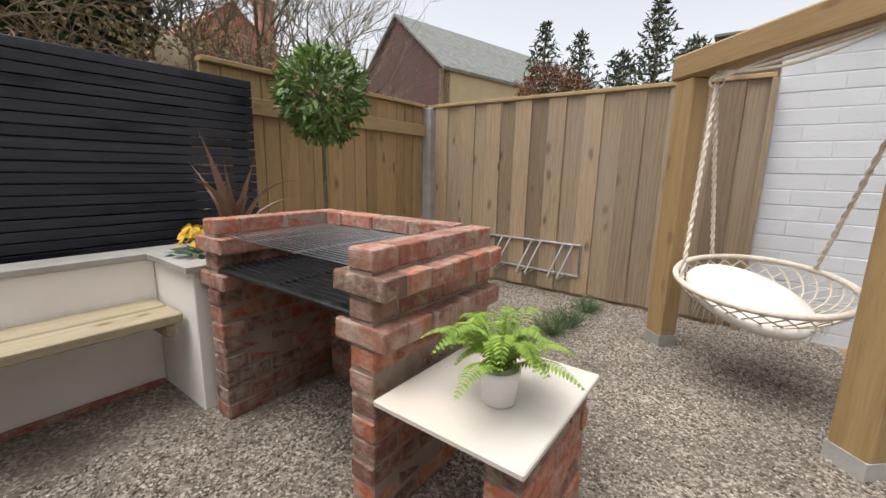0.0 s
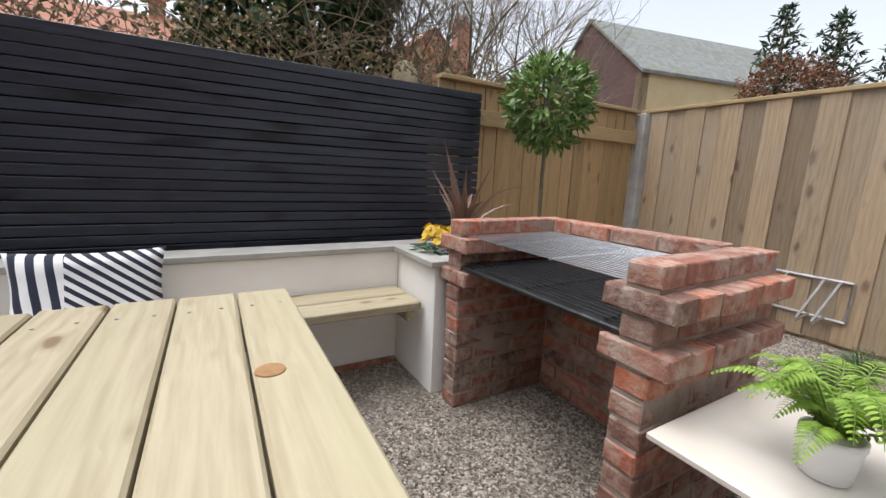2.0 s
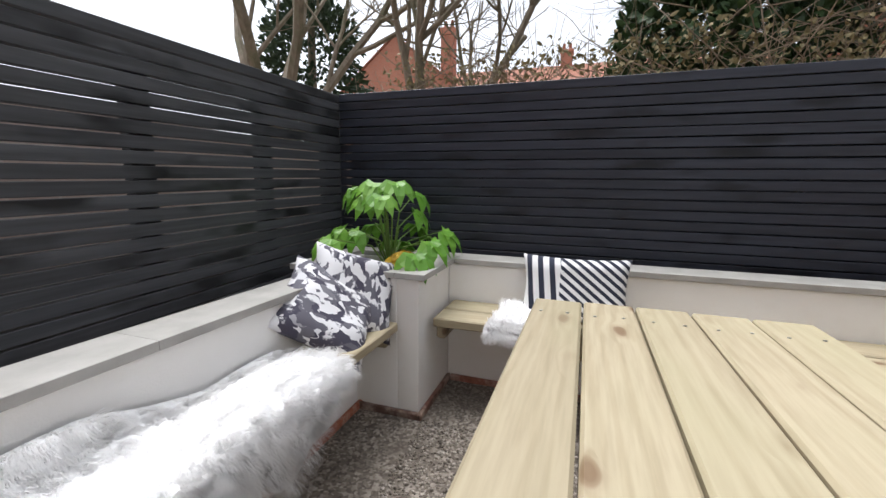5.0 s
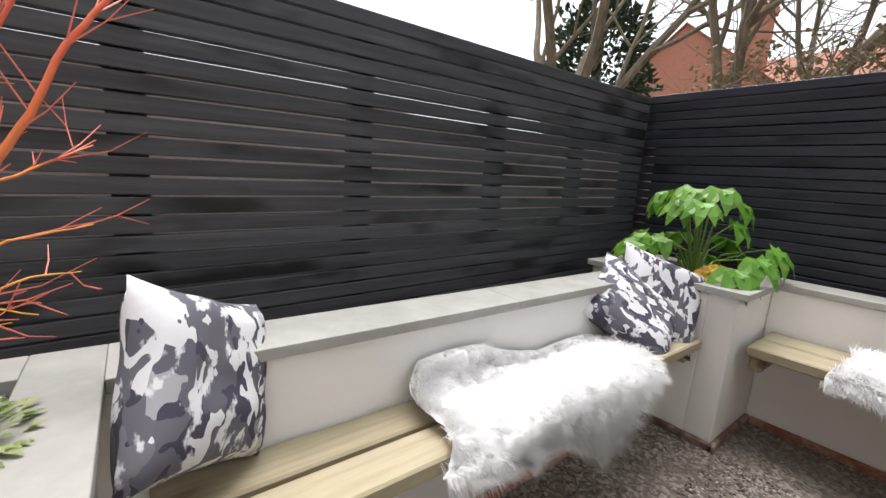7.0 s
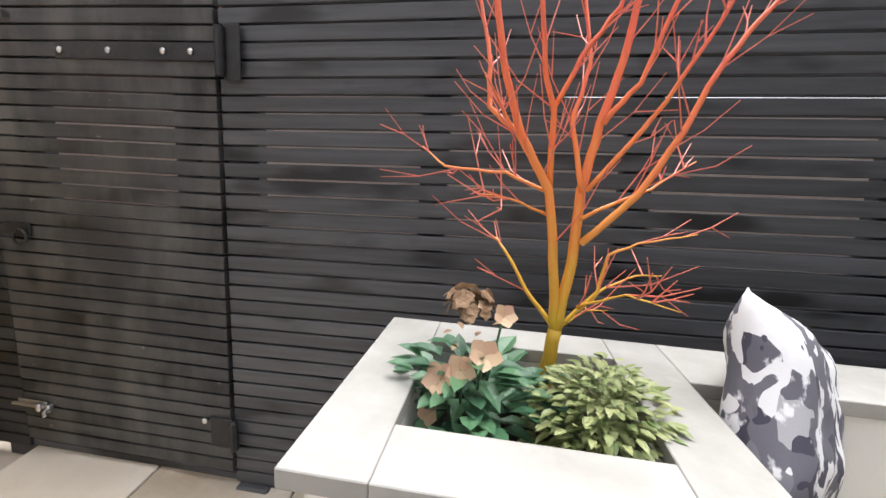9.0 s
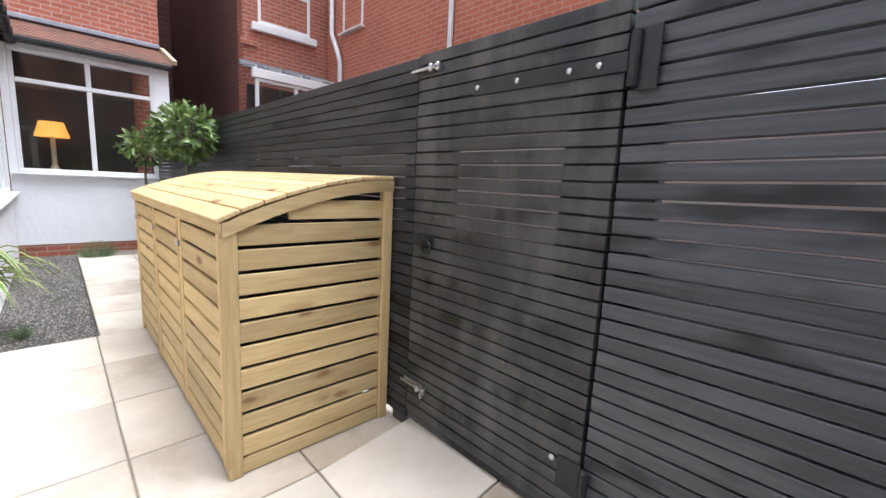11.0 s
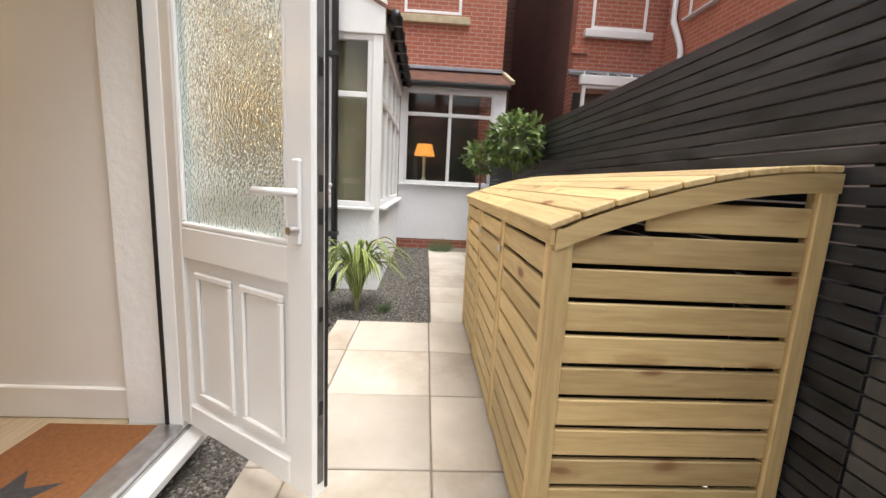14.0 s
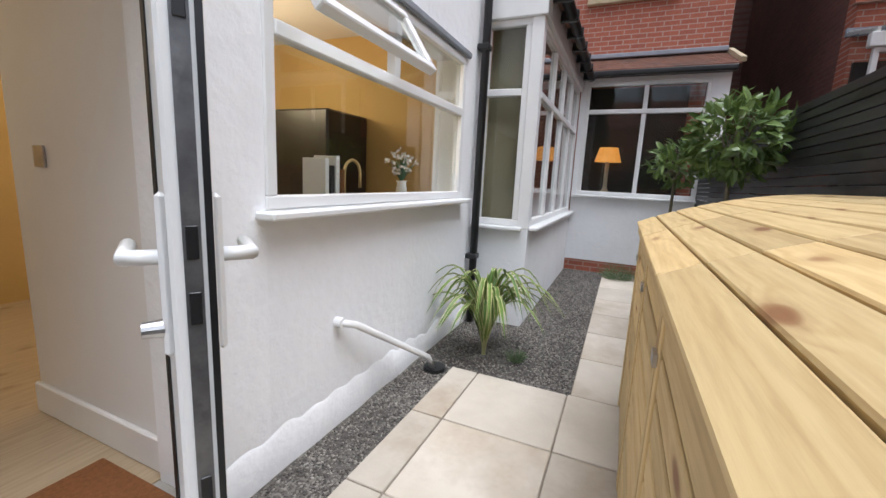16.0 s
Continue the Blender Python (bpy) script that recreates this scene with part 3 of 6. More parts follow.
# paving: slabs on a sand bed
PZ = -0.265
bed = solid("paving_bed", (0.87, -2.3, -0.31), (4.835, -0.30, PZ - 0.012), JOINT, "sandy joints of the paving", "paving", "structure")
solid("paving_bed", (4.836, -2.3, -0.31), (9.0, -1.09, PZ - 0.012), JOINT, "sandy joints of the narrow path", "paving", "structure")
paving = thing("paving", "buff sandstone paving slabs laid in a grid", "paving", kind="structure")
XS = [0.88, 1.27, 1.862, 2.455, 3.047, 3.64, 4.233, 4.833]
for x0, x1 in zip(XS, XS[1:]):
    for y0, y1 in ((-2.30, -1.668), (-1.668, -1.073), (-1.073, -0.49), (-0.49, -0.30)):
        if x1 < 2.5 and y0 == -0.49:
            y1 = 0.0
        ob = solid("slab", (x0 + 0.004, y0 + 0.004, PZ - 0.03), (x1 - 0.004, y1 - 0.004, PZ), SLAB, bev=0.004, parent=paving)
        ob.rotation_euler = (U(-0.003, 0.003), U(-0.003, 0.003), 0)
        if y0 == -2.30 and x1 < 2.5:
            ob.location.z += 0.075
            ob.rotation_euler.x = -math.atan2(0.075, 0.63)
for k in range(6):
    for y0, y1 in ((-2.2, -1.688), (-1.688, -1.09)):
        solid("slab", (4.838 + k * 0.6, y0 + 0.004, PZ - 0.03), (4.838 + k * 0.6 + 0.591, y1 - 0.004, PZ), SLAB, bev=0.004, parent=paving)


# ---- black slatted fence ----
PITCH, GAP = 0.0538, 0.0072


def slat_fence(name, label, axis, a0, a1, face, top, bottom, posts, out, material, drop=0.0, pitch=PITCH, thick=0.036):
    """Horizontal slats between a0 and a1 along the axis, on upright battens behind them. drop: how far the top falls to a1."""
    fence = thing(name, label, "fence", kind="structure")
    tilt = -math.atan2(drop, a1 - a0)
    SLAT = pitch - GAP
    z, k = top, 0
    while z - SLAT > bottom:
        lo = [a0, face, z - SLAT] if axis == 0 else [face, a0, z - SLAT]
        hi = [a1, face + thick * out, z] if axis == 0 else [face + thick * out, a1, z]
        ob = solid("slat", [min(a, b) for a, b in zip(lo, hi)], [max(a, b) for a, b in zip(lo, hi)], material, bev=0.0022, parent=fence)
        ob.rotation_euler = (U(-0.004, 0.004), -tilt + U(-0.0003, 0.0003), 0) if axis == 0 else (tilt + U(-0.0003, 0.0003), U(-0.004, 0.004), 0)
        ob.location.z += U(-0.0008, 0.0008)
        z -= pitch
        k += 1
    for a in posts:
        lo = [a, face + 0.036 * out, bottom] if axis == 0 else [face + 0.036 * out, a, bottom]
        hi = [a + 0.09, face + 0.085 * out, top - 0.04 - drop] if axis == 0 else [face + 0.085 * out, a + 0.09, top - 0.04 - drop]
        solid("post", [min(x, y) for x, y in zip(lo, hi)], [max(x, y) for x, y in zip(lo, hi)], material, bev=0.003, parent=fence)
    return fence


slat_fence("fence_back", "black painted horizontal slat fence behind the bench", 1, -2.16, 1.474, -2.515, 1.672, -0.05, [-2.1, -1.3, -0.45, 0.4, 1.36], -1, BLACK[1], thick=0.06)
# Unseen panel added behind the slats so that their gaps come out dark.
solid("fence_backing", (-2.70, -2.05, -0.3), (-2.675, 1.15, 1.56), BLACK[1], "added dark panel that keeps the slat gaps dark", "fence", "structure")
solid("fence_corner_post", (-2.60, -2.26, -0.05), (-2.516, -2.163, 1.66), BLACK[0], "black painted corner post of the slat fence", "post", "structure", 0.004)
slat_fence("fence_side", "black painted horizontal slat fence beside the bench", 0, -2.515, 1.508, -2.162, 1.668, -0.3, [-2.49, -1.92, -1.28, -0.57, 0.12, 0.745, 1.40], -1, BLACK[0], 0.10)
slat_fence("fence_path", "black painted horizontal slat fence along the path", 0, 2.47, 9.6, -2.162, 1.562, -0.25, [2.5, 3.3, 4.1, 4.9, 5.7, 6.5, 7.3, 8.2], -1, PATHBLACK, 0.03)
gate = slat_fence("gate", "closed black slatted garden gate with scuffed paint", 0, 1.515, 2.452, -2.150, 1.565, -0.17, [1.52, 1.62, 2.35, 2.25], -1, GATEBLACK)
gate["category"] = "gate"
solid("post", (1.43, -2.29, -0.33), (1.525, -2.205, 1.50), BLACK[0], bev=0.004, parent=gate)
# Dark strip added below the gate to stop light leaking under it.
solid("gate_sill", (1.40, -2.30, -0.31), (2.6, -2.175, -0.175), BLACK[0], bev=0.006, parent=gate)
solid("post", (1.36, -2.20, -0.33), (1.50, -2.13, -0.20), BLACK[0], bev=0.01, parent=gate)


def strap_hinge(z):
    h = thing("strap_hinge", "black iron strap hinge bolted across the gate", "hinge", (1.505, -2.146, z), "gate hinges")
    part("plate", box_bm(0.60, 0.006, 0.055, 0.002), IRON, h).location = (0.0, 0, -0.0275)
    bm = bmesh.new()
    bmesh.ops.create_cone(bm, cap_ends=True, segments=12, radius1=0.016, radius2=0.016, depth=0.15)
    part("knuckle", bm, IRON, h).location = (-0.02, 0.012, 0)
    part("leaf_plate", box_bm(0.06, 0.005, 0.17, 0.002), IRON, h).location = (-0.085, 0.0, -0.085)
    for x in (0.087, 0.186, 0.39, 0.578):
        bm = bmesh.new()
        bmesh.ops.create_uvsphere(bm, u_segments=10, v_segments=6, radius=0.011, matrix=Matrix.Diagonal((1, 0.5, 1, 1)))
        part("bolt", bm, STEEL, h, "zinc bolt head", True).location = (x, 0.008, 0)
    return h


strap_hinge(1.376)
low = thing("hinge", "black iron lower hinge with one bolt", "hinge", (1.505, -2.146, 0.02), "gate hinges")
part("leaf_plate", box_bm(0.09, 0.006, 0.12, 0.002), IRON, low).location = (0.0, 0, -0.06)
part("knuckle", box_bm(0.03, 0.03, 0.13, 0.01), IRON, low).location = (-0.03, 0, -0.065)
bm = bmesh.new()
bmesh.ops.create_uvsphere(bm, u_segments=10, v_segments=6, radius=0.012, matrix=Matrix.Diagonal((1, 0.5, 1, 1)))
part("bolt", bm, STEEL, low, "zinc bolt head").location = (0.11, 0.008, 0.04)


def slide_bolt(z, flip):
    b = thing("slide_bolt", "steel sliding bolt on the gate", "bolt", (2.36, -2.146, z), "gate bolts")
    part("plate", box_bm(0.14, 0.005, 0.035, 0.002), IRON if flip else STEEL, b).location = (-0.03, 0, -0.018)
    s = Soup()
    s.tube([(0.12, 0.014, 0), (-0.06, 0.014, 0)], 0.007, 0.007, 8)
    s.tube([(-0.055, 0.014, 0), (-0.06, 0.04, -0.004), (-0.075, 0.05, -0.012)], 0.008, 0.007, 8)
    s.make("bar", STEEL, b, "zinc sliding bar")
    part("keeper", box_bm(0.022, 0.026, 0.034, 0.006), STEEL, b).location = (-0.02, 0.002, -0.017)
    part("keeper", box_bm(0.022, 0.026, 0.034, 0.006), STEEL, b).location = (-0.065, 0.002, -0.017)


slide_bolt(1.492, True)
slide_bolt(0.016, False)
latch = thing("gate_latch", "black ring latch on the gate", "latch", (2.33, -2.146, 0.745))
part("plate", box_bm(0.11, 0.006, 0.05, 0.002), IRON, latch).location = (-0.03, 0, -0.025)
s = Soup()
s.tube([(0.03 * math.cos(a * math.pi / 6), 0.02, 0.03 * math.sin(a * math.pi / 6) - 0.03) for a in range(13)], 0.006, 0.006, 6)
s.make("ring", IRON, latch)

# Unseen wall added behind the side fence to dim the sky between slats.
solid("alley_wall", (-9, -3.6, -0.6), (6.0, -3.36, 1.50), brick_mat("gap_view_brick", [(0.42, 0.33, 0.28), (0.36, 0.28, 0.24), (0.46, 0.37, 0.31)], (0.45, 0.40, 0.35), plane="xz"), "added unseen pale brick wall behind the side fence gaps", "wall", "structure")

# ---- wooden fences ----
fence = thing("fence_boards_far", "brown timber board fence with capping rail", "fence", kind="structure")
x, n_board = -2.70, 0
while x < 0.20:
    w = U(0.148, 0.172)
    ob = solid("board", (x, 3.664 + (0.016 if n_board % 2 else 0), 0.03), (x + round(w, 2) + 0.006, 3.680 + (0.016 if n_board % 2 else 0), 1.80), FENCE, bev=0.003, parent=fence)
    ob.rotation_euler = (0, U(-0.003, 0.003), U(-0.012, 0.012))
    x, n_board = x + round(w, 2), n_board + 1
solid("capping", (-2.80, 3.65, 1.806), (0.21, 3.73, 1.838), RAIL[0], bev=0.004, parent=fence)
solid("gravel_board", (-2.7, 3.695, -0.02), (0.21, 3.73, 0.14), FENCE, bev=0.003, parent=fence)
solid("edge_batten", (0.185, 3.63, -0.02), (0.225, 3.67, 1.80), FENCE, bev=0.004, parent=fence)
post = solid("fence_post", (-2.83, 3.60, -0.05), (-2.72, 3.705, 1.80), CONCRETE, "grey weathered corner fence post", "post", "structure", 0.008)
fence = thing("fence_boards_near", "pale timber board fence with a broad rail", "fence", kind="structure")
y = 1.30
while y < 3.6:
    w = U(0.13, 0.165)
    ob = solid("board", (-2.85, y, 0.0), (-2.83 + 0.0, y + round(w, 2) - 0.004, 1.80), FENCE_L, bev=0.003, parent=fence)
    ob.rotation_euler = (U(-0.003, 0.003), 0, U(-0.02, 0.02))
    y += round(w, 2)
solid("rail", (-2.825, 1.30, 1.50), (-2.785, 3.60, 1.62), RAIL[1], bev=0.005, parent=fence)
solid("capping", (-2.88, 1.30, 1.802), (-2.78, 3.60, 1.835), RAIL[1], bev=0.004, parent=fence)

# ---- white painted brick outbuilding ----
outb = thing("outbuilding", "white painted brick outbuilding wall", "wall", kind="structure")
solid("wall", (0.23, 3.73, -0.3), (3.4, 3.95, 2.05), PAINTEDBRICK, parent=outb)
for row in range(19):
    for col in range(6):
        x0 = 0.232 + col * 0.335 - (0.167 if row % 2 else 0)
        x1 = x0 + 0.332
        x0 = max(x0, 0.232)
        ob = solid("brick", (round(x0, 3), 3.720, -0.02 + row * 0.108), (round(x1, 3), 3.735, 0.081 + row * 0.108), PAINTEDBRICK, bev=0.003, parent=outb)
        ob.location.y += U(0.005, 0.008)
solid("roof_edge", (0.15, 3.68, 2.06), (3.5, 4.2, 2.12), SLATE, parent=outb)

# ---- planters, seat walls and caps ----
solid("planter_wall_back", (-2.36, -1.284, -0.02), (-2.205, 0.734, 0.672), RENDER, "cream rendered seat wall behind the bench", "wall", "structure", 0.006)
solid("planter_wall_side", (-1.80, -1.74, -0.02), (0.243, -1.615, 0.672), RENDER, "cream rendered seat wall behind the side bench", "wall", "structure", 0.006)


def planter(name, label, x0, y0, x1, y1, z0, wall=0.11, soil=0.62):
    p = thing(name, label, "planter", kind="structure")
    for lo, hi in (((x0, y0), (x1, y0 + wall)), ((x0, y1 - wall), (x1, y1)), ((x0, y0 + wall), (x0 + wall, y1 - wall)), ((x1 - wall, y0 + wall), (x1, y1 - wall))):
        solid("wall", (*lo, z0), (*hi, 0.672), RENDER, bev=0.004, parent=p)
    solid("soil", (x0 + wall, y0 + wall, z0), (x1 - wall, y1 - wall, soil), SOIL, "dark bare soil", parent=p)
    return p


def cap(x0, y0, x1, y1):
    solid("coping_tile", (x0 + 0.0004, y0 + 0.0004, 0.6725), (x1 - 0.0004, y1 - 0.0004, 0.700), CAP, "pale stone coping tile on the planter wall", "coping", "", 0.0015, group="planter coping")


planter("planter_corner", "cream rendered corner planter box", -2.36, -1.95, -1.765, -1.285, -0.02)
planter("planter_barbecue", "cream rendered planter beside the barbecue", -2.36, 0.735, -1.765, 1.40, -0.02)
planter("planter_tree", "cream rendered raised planter with a red-stemmed tree", 0.245, -1.745, 0.765, -1.275, -0.31, 0.08, 0.585)
cap(-2.375, -1.25, -2.19, 0.70)
cap(-2.375, -1.97, -2.25, -1.25), cap(-2.25, -1.40, -1.74, -1.25), cap(-1.875, -1.97, -1.74, -1.40), cap(-2.25, -1.97, -1.875, -1.86)
cap(-2.375, 0.70, -2.25, 1.42), cap(-2.25, 0.70, -1.74, 0.82), cap(-1.875, 0.82, -1.74, 1.42), cap(-2.25, 1.30, -1.875, 1.42)
cap(-1.74, -1.76, -0.8, -1.595), cap(-0.8, -1.76, 0.215, -1.595)
cap(0.215, -1.76, 0.325, -1.255), cap(0.325, -1.365, 0.68, -1.255), cap(0.68, -1.76, 0.79, -1.255), cap(0.325, -1.76, 0.68, -1.66)
foot = thing("wall_footing", "red brick footing under the rendered walls", "footing", kind="structure")
solid("brick_course", (-1.79, -1.61, -0.02), (0.24, -1.585, 0.03), BRICK, bev=0.005, parent=foot)
solid("brick_course", (-1.76, -1.60, -0.02), (-1.735, -1.265, 0.03), BRICK, bev=0.005, parent=foot)
solid("brick_course", (-2.2, -1.285, -0.02), (-1.735, -1.262, 0.03), BRICK, bev=0.005, parent=foot)
solid("brick_course", (-2.20, -1.26, -0.02), (-2.175, 0.72, 0.03), BRICK, bev=0.005, parent=foot)


# ---- benches and table ----
def bench(label, axis, a0, a1, fronts, posts):
    b = thing("bench", label, "bench", group="fixed benches")
    for f0, f1 in fronts:
        lo, hi = ((a0, f0, 0.425), (a1, f1, 0.47)) if axis == 0 else ((f0, a0, 0.425), (f1, a1, 0.47))
        solid("plank", lo, hi, PINE[axis], bev=0.006, parent=b)
    for p in posts:
        f0, f1 = min(f[0] for f in fronts), max(f[1] for f in fronts)
        if axis == 0:
            solid("bracket", (p, f0, 0.36), (p + 0.05, f1 - 0.03, 0.424), PINE[1], bev=0.01, parent=b)
        else:
            solid("bracket", (f0 + 0.02, p, 0.36), (f1 - 0.02, p + 0.05, 0.424), PINE[0], bev=0.01, parent=b)
    return b


bench("pale timber plank bench fixed to the back wall", 1, -1.25, 0.715, [(-2.195, -2.03), (-2.01, -1.855)], (-1.24, 0.64))
bench("pale timber plank bench fixed to the side wall", 0, -1.735, 0.165, [(-1.61, -1.50), (-1.485, -1.375)], (-1.72, -0.6, 0.1))

table = thing("garden_table", "pale timber plank-topped garden table", "table")
for k in range(5):
    y0 = -0.733 + k * 0.1465
    ob = solid("plank", (-1.41, y0, 0.695), (-0.30, y0 + 0.1405, 0.74), PINE[0], bev=0.006, parent=table)
    ob.location.x += U(-0.006, 0.006)
    ob.rotation_euler.z = -0.012
for x0 in (-1.30, -0.48):
    solid("cleat", (x0, -0.70, 0.62), (x0 + 0.07, -0.03, 0.693), PINE[1], bev=0.005, parent=table)
    for y0 in (-0.68, -0.13):
        solid("leg", (x0, y0, 0.0), (x0 + 0.07, y0 + 0.09, 0.618), PINE[2], bev=0.005, parent=table)
for sx in (-1.27, -0.45):
    for sy in range(5):
        for dy in (0.035, 0.108):
            bm = bmesh.new()
            bmesh.ops.create_cone(bm, cap_ends=True, segments=8, radius1=0.0045, radius2=0.004, depth=0.002)
            part("screw", bm, STEEL, table).location = (sx + U(-0.008, 0.008), -0.74 + sy * 0.1465 + dy, 0.7408)
bm = bmesh.new()
bmesh.ops.create_cone(bm, cap_ends=True, segments=20, radius1=0.028, radius2=0.027, depth=0.004)
part("knot", bm, mat("dark_knot", (0.22, 0.11, 0.045), (0.34, 0.19, 0.08), 30, 0.7, 0.2, 60), table, "ringed brown knot").location = (-0.858, -0.124, 0.7405)

# ---- brick barbecue ----
LB, HB, WB = 0.215, 0.066, 0.1025
CH = 0.92 / 12
bbq = thing("brick_barbecue", "red reclaimed-brick barbecue with steel grills", "barbecue")


def brick(x0, y0, z0, along, length=LB, parent=bbq):
    s = (length, WB, HB) if along == 0 else (WB, length, HB)
    key = ("brick", *s)
    if key not in MESHES:
        bm = box_bm(*s)
        bmesh.ops.bevel(bm, geom=bm.edges[:], offset=0.007, segments=2, affect="EDGES", profile=0.5)
        for v in bm.verts:
            v.co += Vector((U(-1, 1), U(-1, 1), U(-1, 1))) * 0.0022
        MESHES[key] = mesh_of(bm, "brick", BRICK)
    ob = new("brick", MESHES[key])
    ob.location = (x0 + U(-0.004, 0.004), y0 + U(-0.004, 0.004), z0 + 0.005)
    ob.rotation_euler = (U(-0.012, 0.012), U(-0.012, 0.012), U(-0.035, 0.035))
    ob.parent = parent


BX0, BX1, BY0, BY1 = -1.70, -0.665, 0.765, 1.43
for c in range(12):
    z = c * CH
    ledge = c in (8, 10)
    for wall_x in (BX0, BX1 - WB):
        if ledge:
            for k in range(6):
                brick(wall_x - 0.056, BY0 + k * 0.1125 - 0.01, z, 0)
        else:
            half = c % 2
            y = BY0
            for ln in ((0.1025, LB, LB, 0.1) if half else (LB, LB, LB)):
                brick(wall_x, y, z, 1, ln)
                y += ln + 0.01
    x = BX0 + WB + 0.01 + (0 if c % 2 else -0.0)
    first = True
    while x < BX1 - WB - 0.05:
        ln = 0.1025 if (first and c % 2) else min(LB, BX1 - WB - 0.01 - x)
        brick(x, BY1 - WB, z, 0, round(ln, 3))
        x += ln + 0.01
        first = False
solid("mortar", (BX0 + 0.004, BY0 + 0.005, 0), (BX0 + WB - 0.004, BY1 - 0.01, 0.905), MORTAR, parent=bbq)
solid("mortar", (BX1 - WB + 0.004, BY0 + 0.005, 0), (BX1 - 0.004, BY1 - 0.01, 0.905), MORTAR, parent=bbq)
solid("mortar", (BX0 + WB, BY1 - WB + 0.008, 0), (BX1 - WB, BY1 - 0.012, 0.905), MORTAR, parent=bbq)
for zc in (8, 10):
    for wx in (BX0, BX1 - WB):
        solid("mortar", (wx - 0.05, BY0 - 0.002, zc * CH + 0.004), (wx + 0.152, BY0 + 0.655, zc * CH + 0.068), MORTAR, parent=bbq)
tray = part("charcoal_tray", box_bm(0.90, 0.52, 0.018, 0.005), CHARCOAL, bbq, "black ash-marked charcoal tray")
tray.location = (-1.632, 0.775, 9 * CH + 0.002)


def grid(name, z, x0, x1, y0, y1, n, r, material, label, ties):
    s = Soup()
    for k in range(n):
        y = y0 + (y1 - y0) * k / (n - 1)
        s.tube([(x0, y, z), (x1, y, z)], r, r, 5)
    for t in ties:
        s.tube([(x0 + (x1 - x0) * t, y0, z - r * 1.6), (x0 + (x1 - x0) * t, y1, z - r * 1.6)], r * 1.5, r * 1.5, 6)
    s.tube([(x0, y0, z), (x0, y1, z)], r * 1.5, r * 1.5, 6), s.tube([(x1, y0, z), (x1, y1, z)], r * 1.5, r * 1.5, 6)
    s.make(name, material, bbq, label)


grid("cooking_grill", 11 * CH + 0.008, -1.64, -0.73, 0.79, 1.31, 22, 0.0028, STEEL, "shiny steel wire cooking grill", (0.3, 0.62))
grid("charcoal_grill", 9 * CH + 0.03, -1.62, -0.75, 0.80, 1.28, 17, 0.0035, IRON, "black iron charcoal grill", (0.1, 0.5, 0.9))

side_table = thing("side_table", "brick side table with a pale stone slab top", "table")
part("tabletop", box_bm(0.465, 0.565, 0.02, 0.004), MARBLE, side_table, "pale veined stone top").location = (-0.625, 0.725, 0.476)
for c in range(6):
    y = 0.77
    for ln in ((0.1025, LB, 0.14) if c % 2 else (LB, LB, 0.05)):
        brick(-0.285, y, c * 0.0785, 1, ln, side_table)
        y += ln + 0.01
solid("mortar", (-0.277, 0.778, 0), (-0.19, 1.24, 0.465), MORTAR, parent=side_table)

# ---- swing and its frame ----
PA, PB = Vector((-0.20, 3.02, 0)), Vector((0.645, 2.15, 0))
yaw = math.degrees(math.atan2(PB.y - PA.y, PB.x - PA.x))
span = (PB - PA).length
frame_ob = thing("swing_frame", "chunky timber post-and-beam swing frame", "swing frame", PA, rz=yaw)
for x0 in (0, span):
    part("post", box_bm(0.155, 0.125, 1.72, 0.012), OAK[1], frame_ob).location = (x0 - 0.085, -0.065, 0)
    part("post_collar", box_bm(0.159, 0.129, 0.12, 0.002), CONCRETE, frame_ob, "cement-smeared foot").location = (x0 - 0.087, -0.067, -0.04)
part("beam", box_bm(span + 0.75, 0.15, 0.145, 0.012), OAK[0], frame_ob).location = (-0.12, -0.075, 1.72)


def torus(s, c, radius, r, tilt, n=40, squash=1.0):
    pts = []
    for k in range(n + 1):
        a = 2 * math.pi * k / n
        p = tilt @ Vector((radius * math.cos(a), radius * math.sin(a) * squash, 0))
        pts.append(Vector(c) + p)
    s.tube(pts, r, r, 8)


swing = thing("hanging_chair", "cream macrame rope hanging chair with a round seat", "swing chair", (0.27, 2.72, 0.0))
tilt = Euler((radians(9), 0, 0)).to_matrix()
turn = Matrix.Rotation(radians(8), 3, "Z")
tilt = turn @ tilt
C0, RAD = Vector((0, 0, 0.585)), 0.40
s = Soup()
torus(s, C0, RAD, 0.017, tilt)
s.make("hoop", ROPE, swing, "rope-wrapped round hoop", smooth=True)
s = Soup()
for k in range(28):
    for sgn in (1, -1):
        pts = []
        for j in range(9):
            t = j / 8
            a = 2 * math.pi * k / 28 + sgn * t * 0.9
            rr = RAD * math.cos(t * math.pi / 2 * 0.93)
            p = Vector((rr * math.cos(a), rr * math.sin(a), -0.17 * math.sin(t * math.pi / 2) ** 1.2))
            pts.append(C0 + tilt @ p)
        s.tube(pts, 0.0045, 0.0045, 4)
s.make("netting", ROPE, swing, "knotted cream rope netting")
s = Soup()
for k in range(46):
    a = 2 * math.pi * k / 46
    e = C0 + tilt @ Vector((RAD * 0.72 * math.cos(a), RAD * 0.72 * math.sin(a), -0.14))
    s.tube([e, e + Vector((U(-0.01, 0.01), U(-0.01, 0.01), -0.035)), e + Vector((U(-0.02, 0.02), U(-0.02, 0.02), -0.075))], 0.005, 0.002, 4)
s.make("fringe", ROPE, swing, "short rope fringe")
bm = lathe_bm([(0.02, -0.02), (0.25, -0.018), (0.30, 0.0), (0.31, 0.03), (0.29, 0.055), (0.2, 0.068), (0.02, 0.07)], 36)
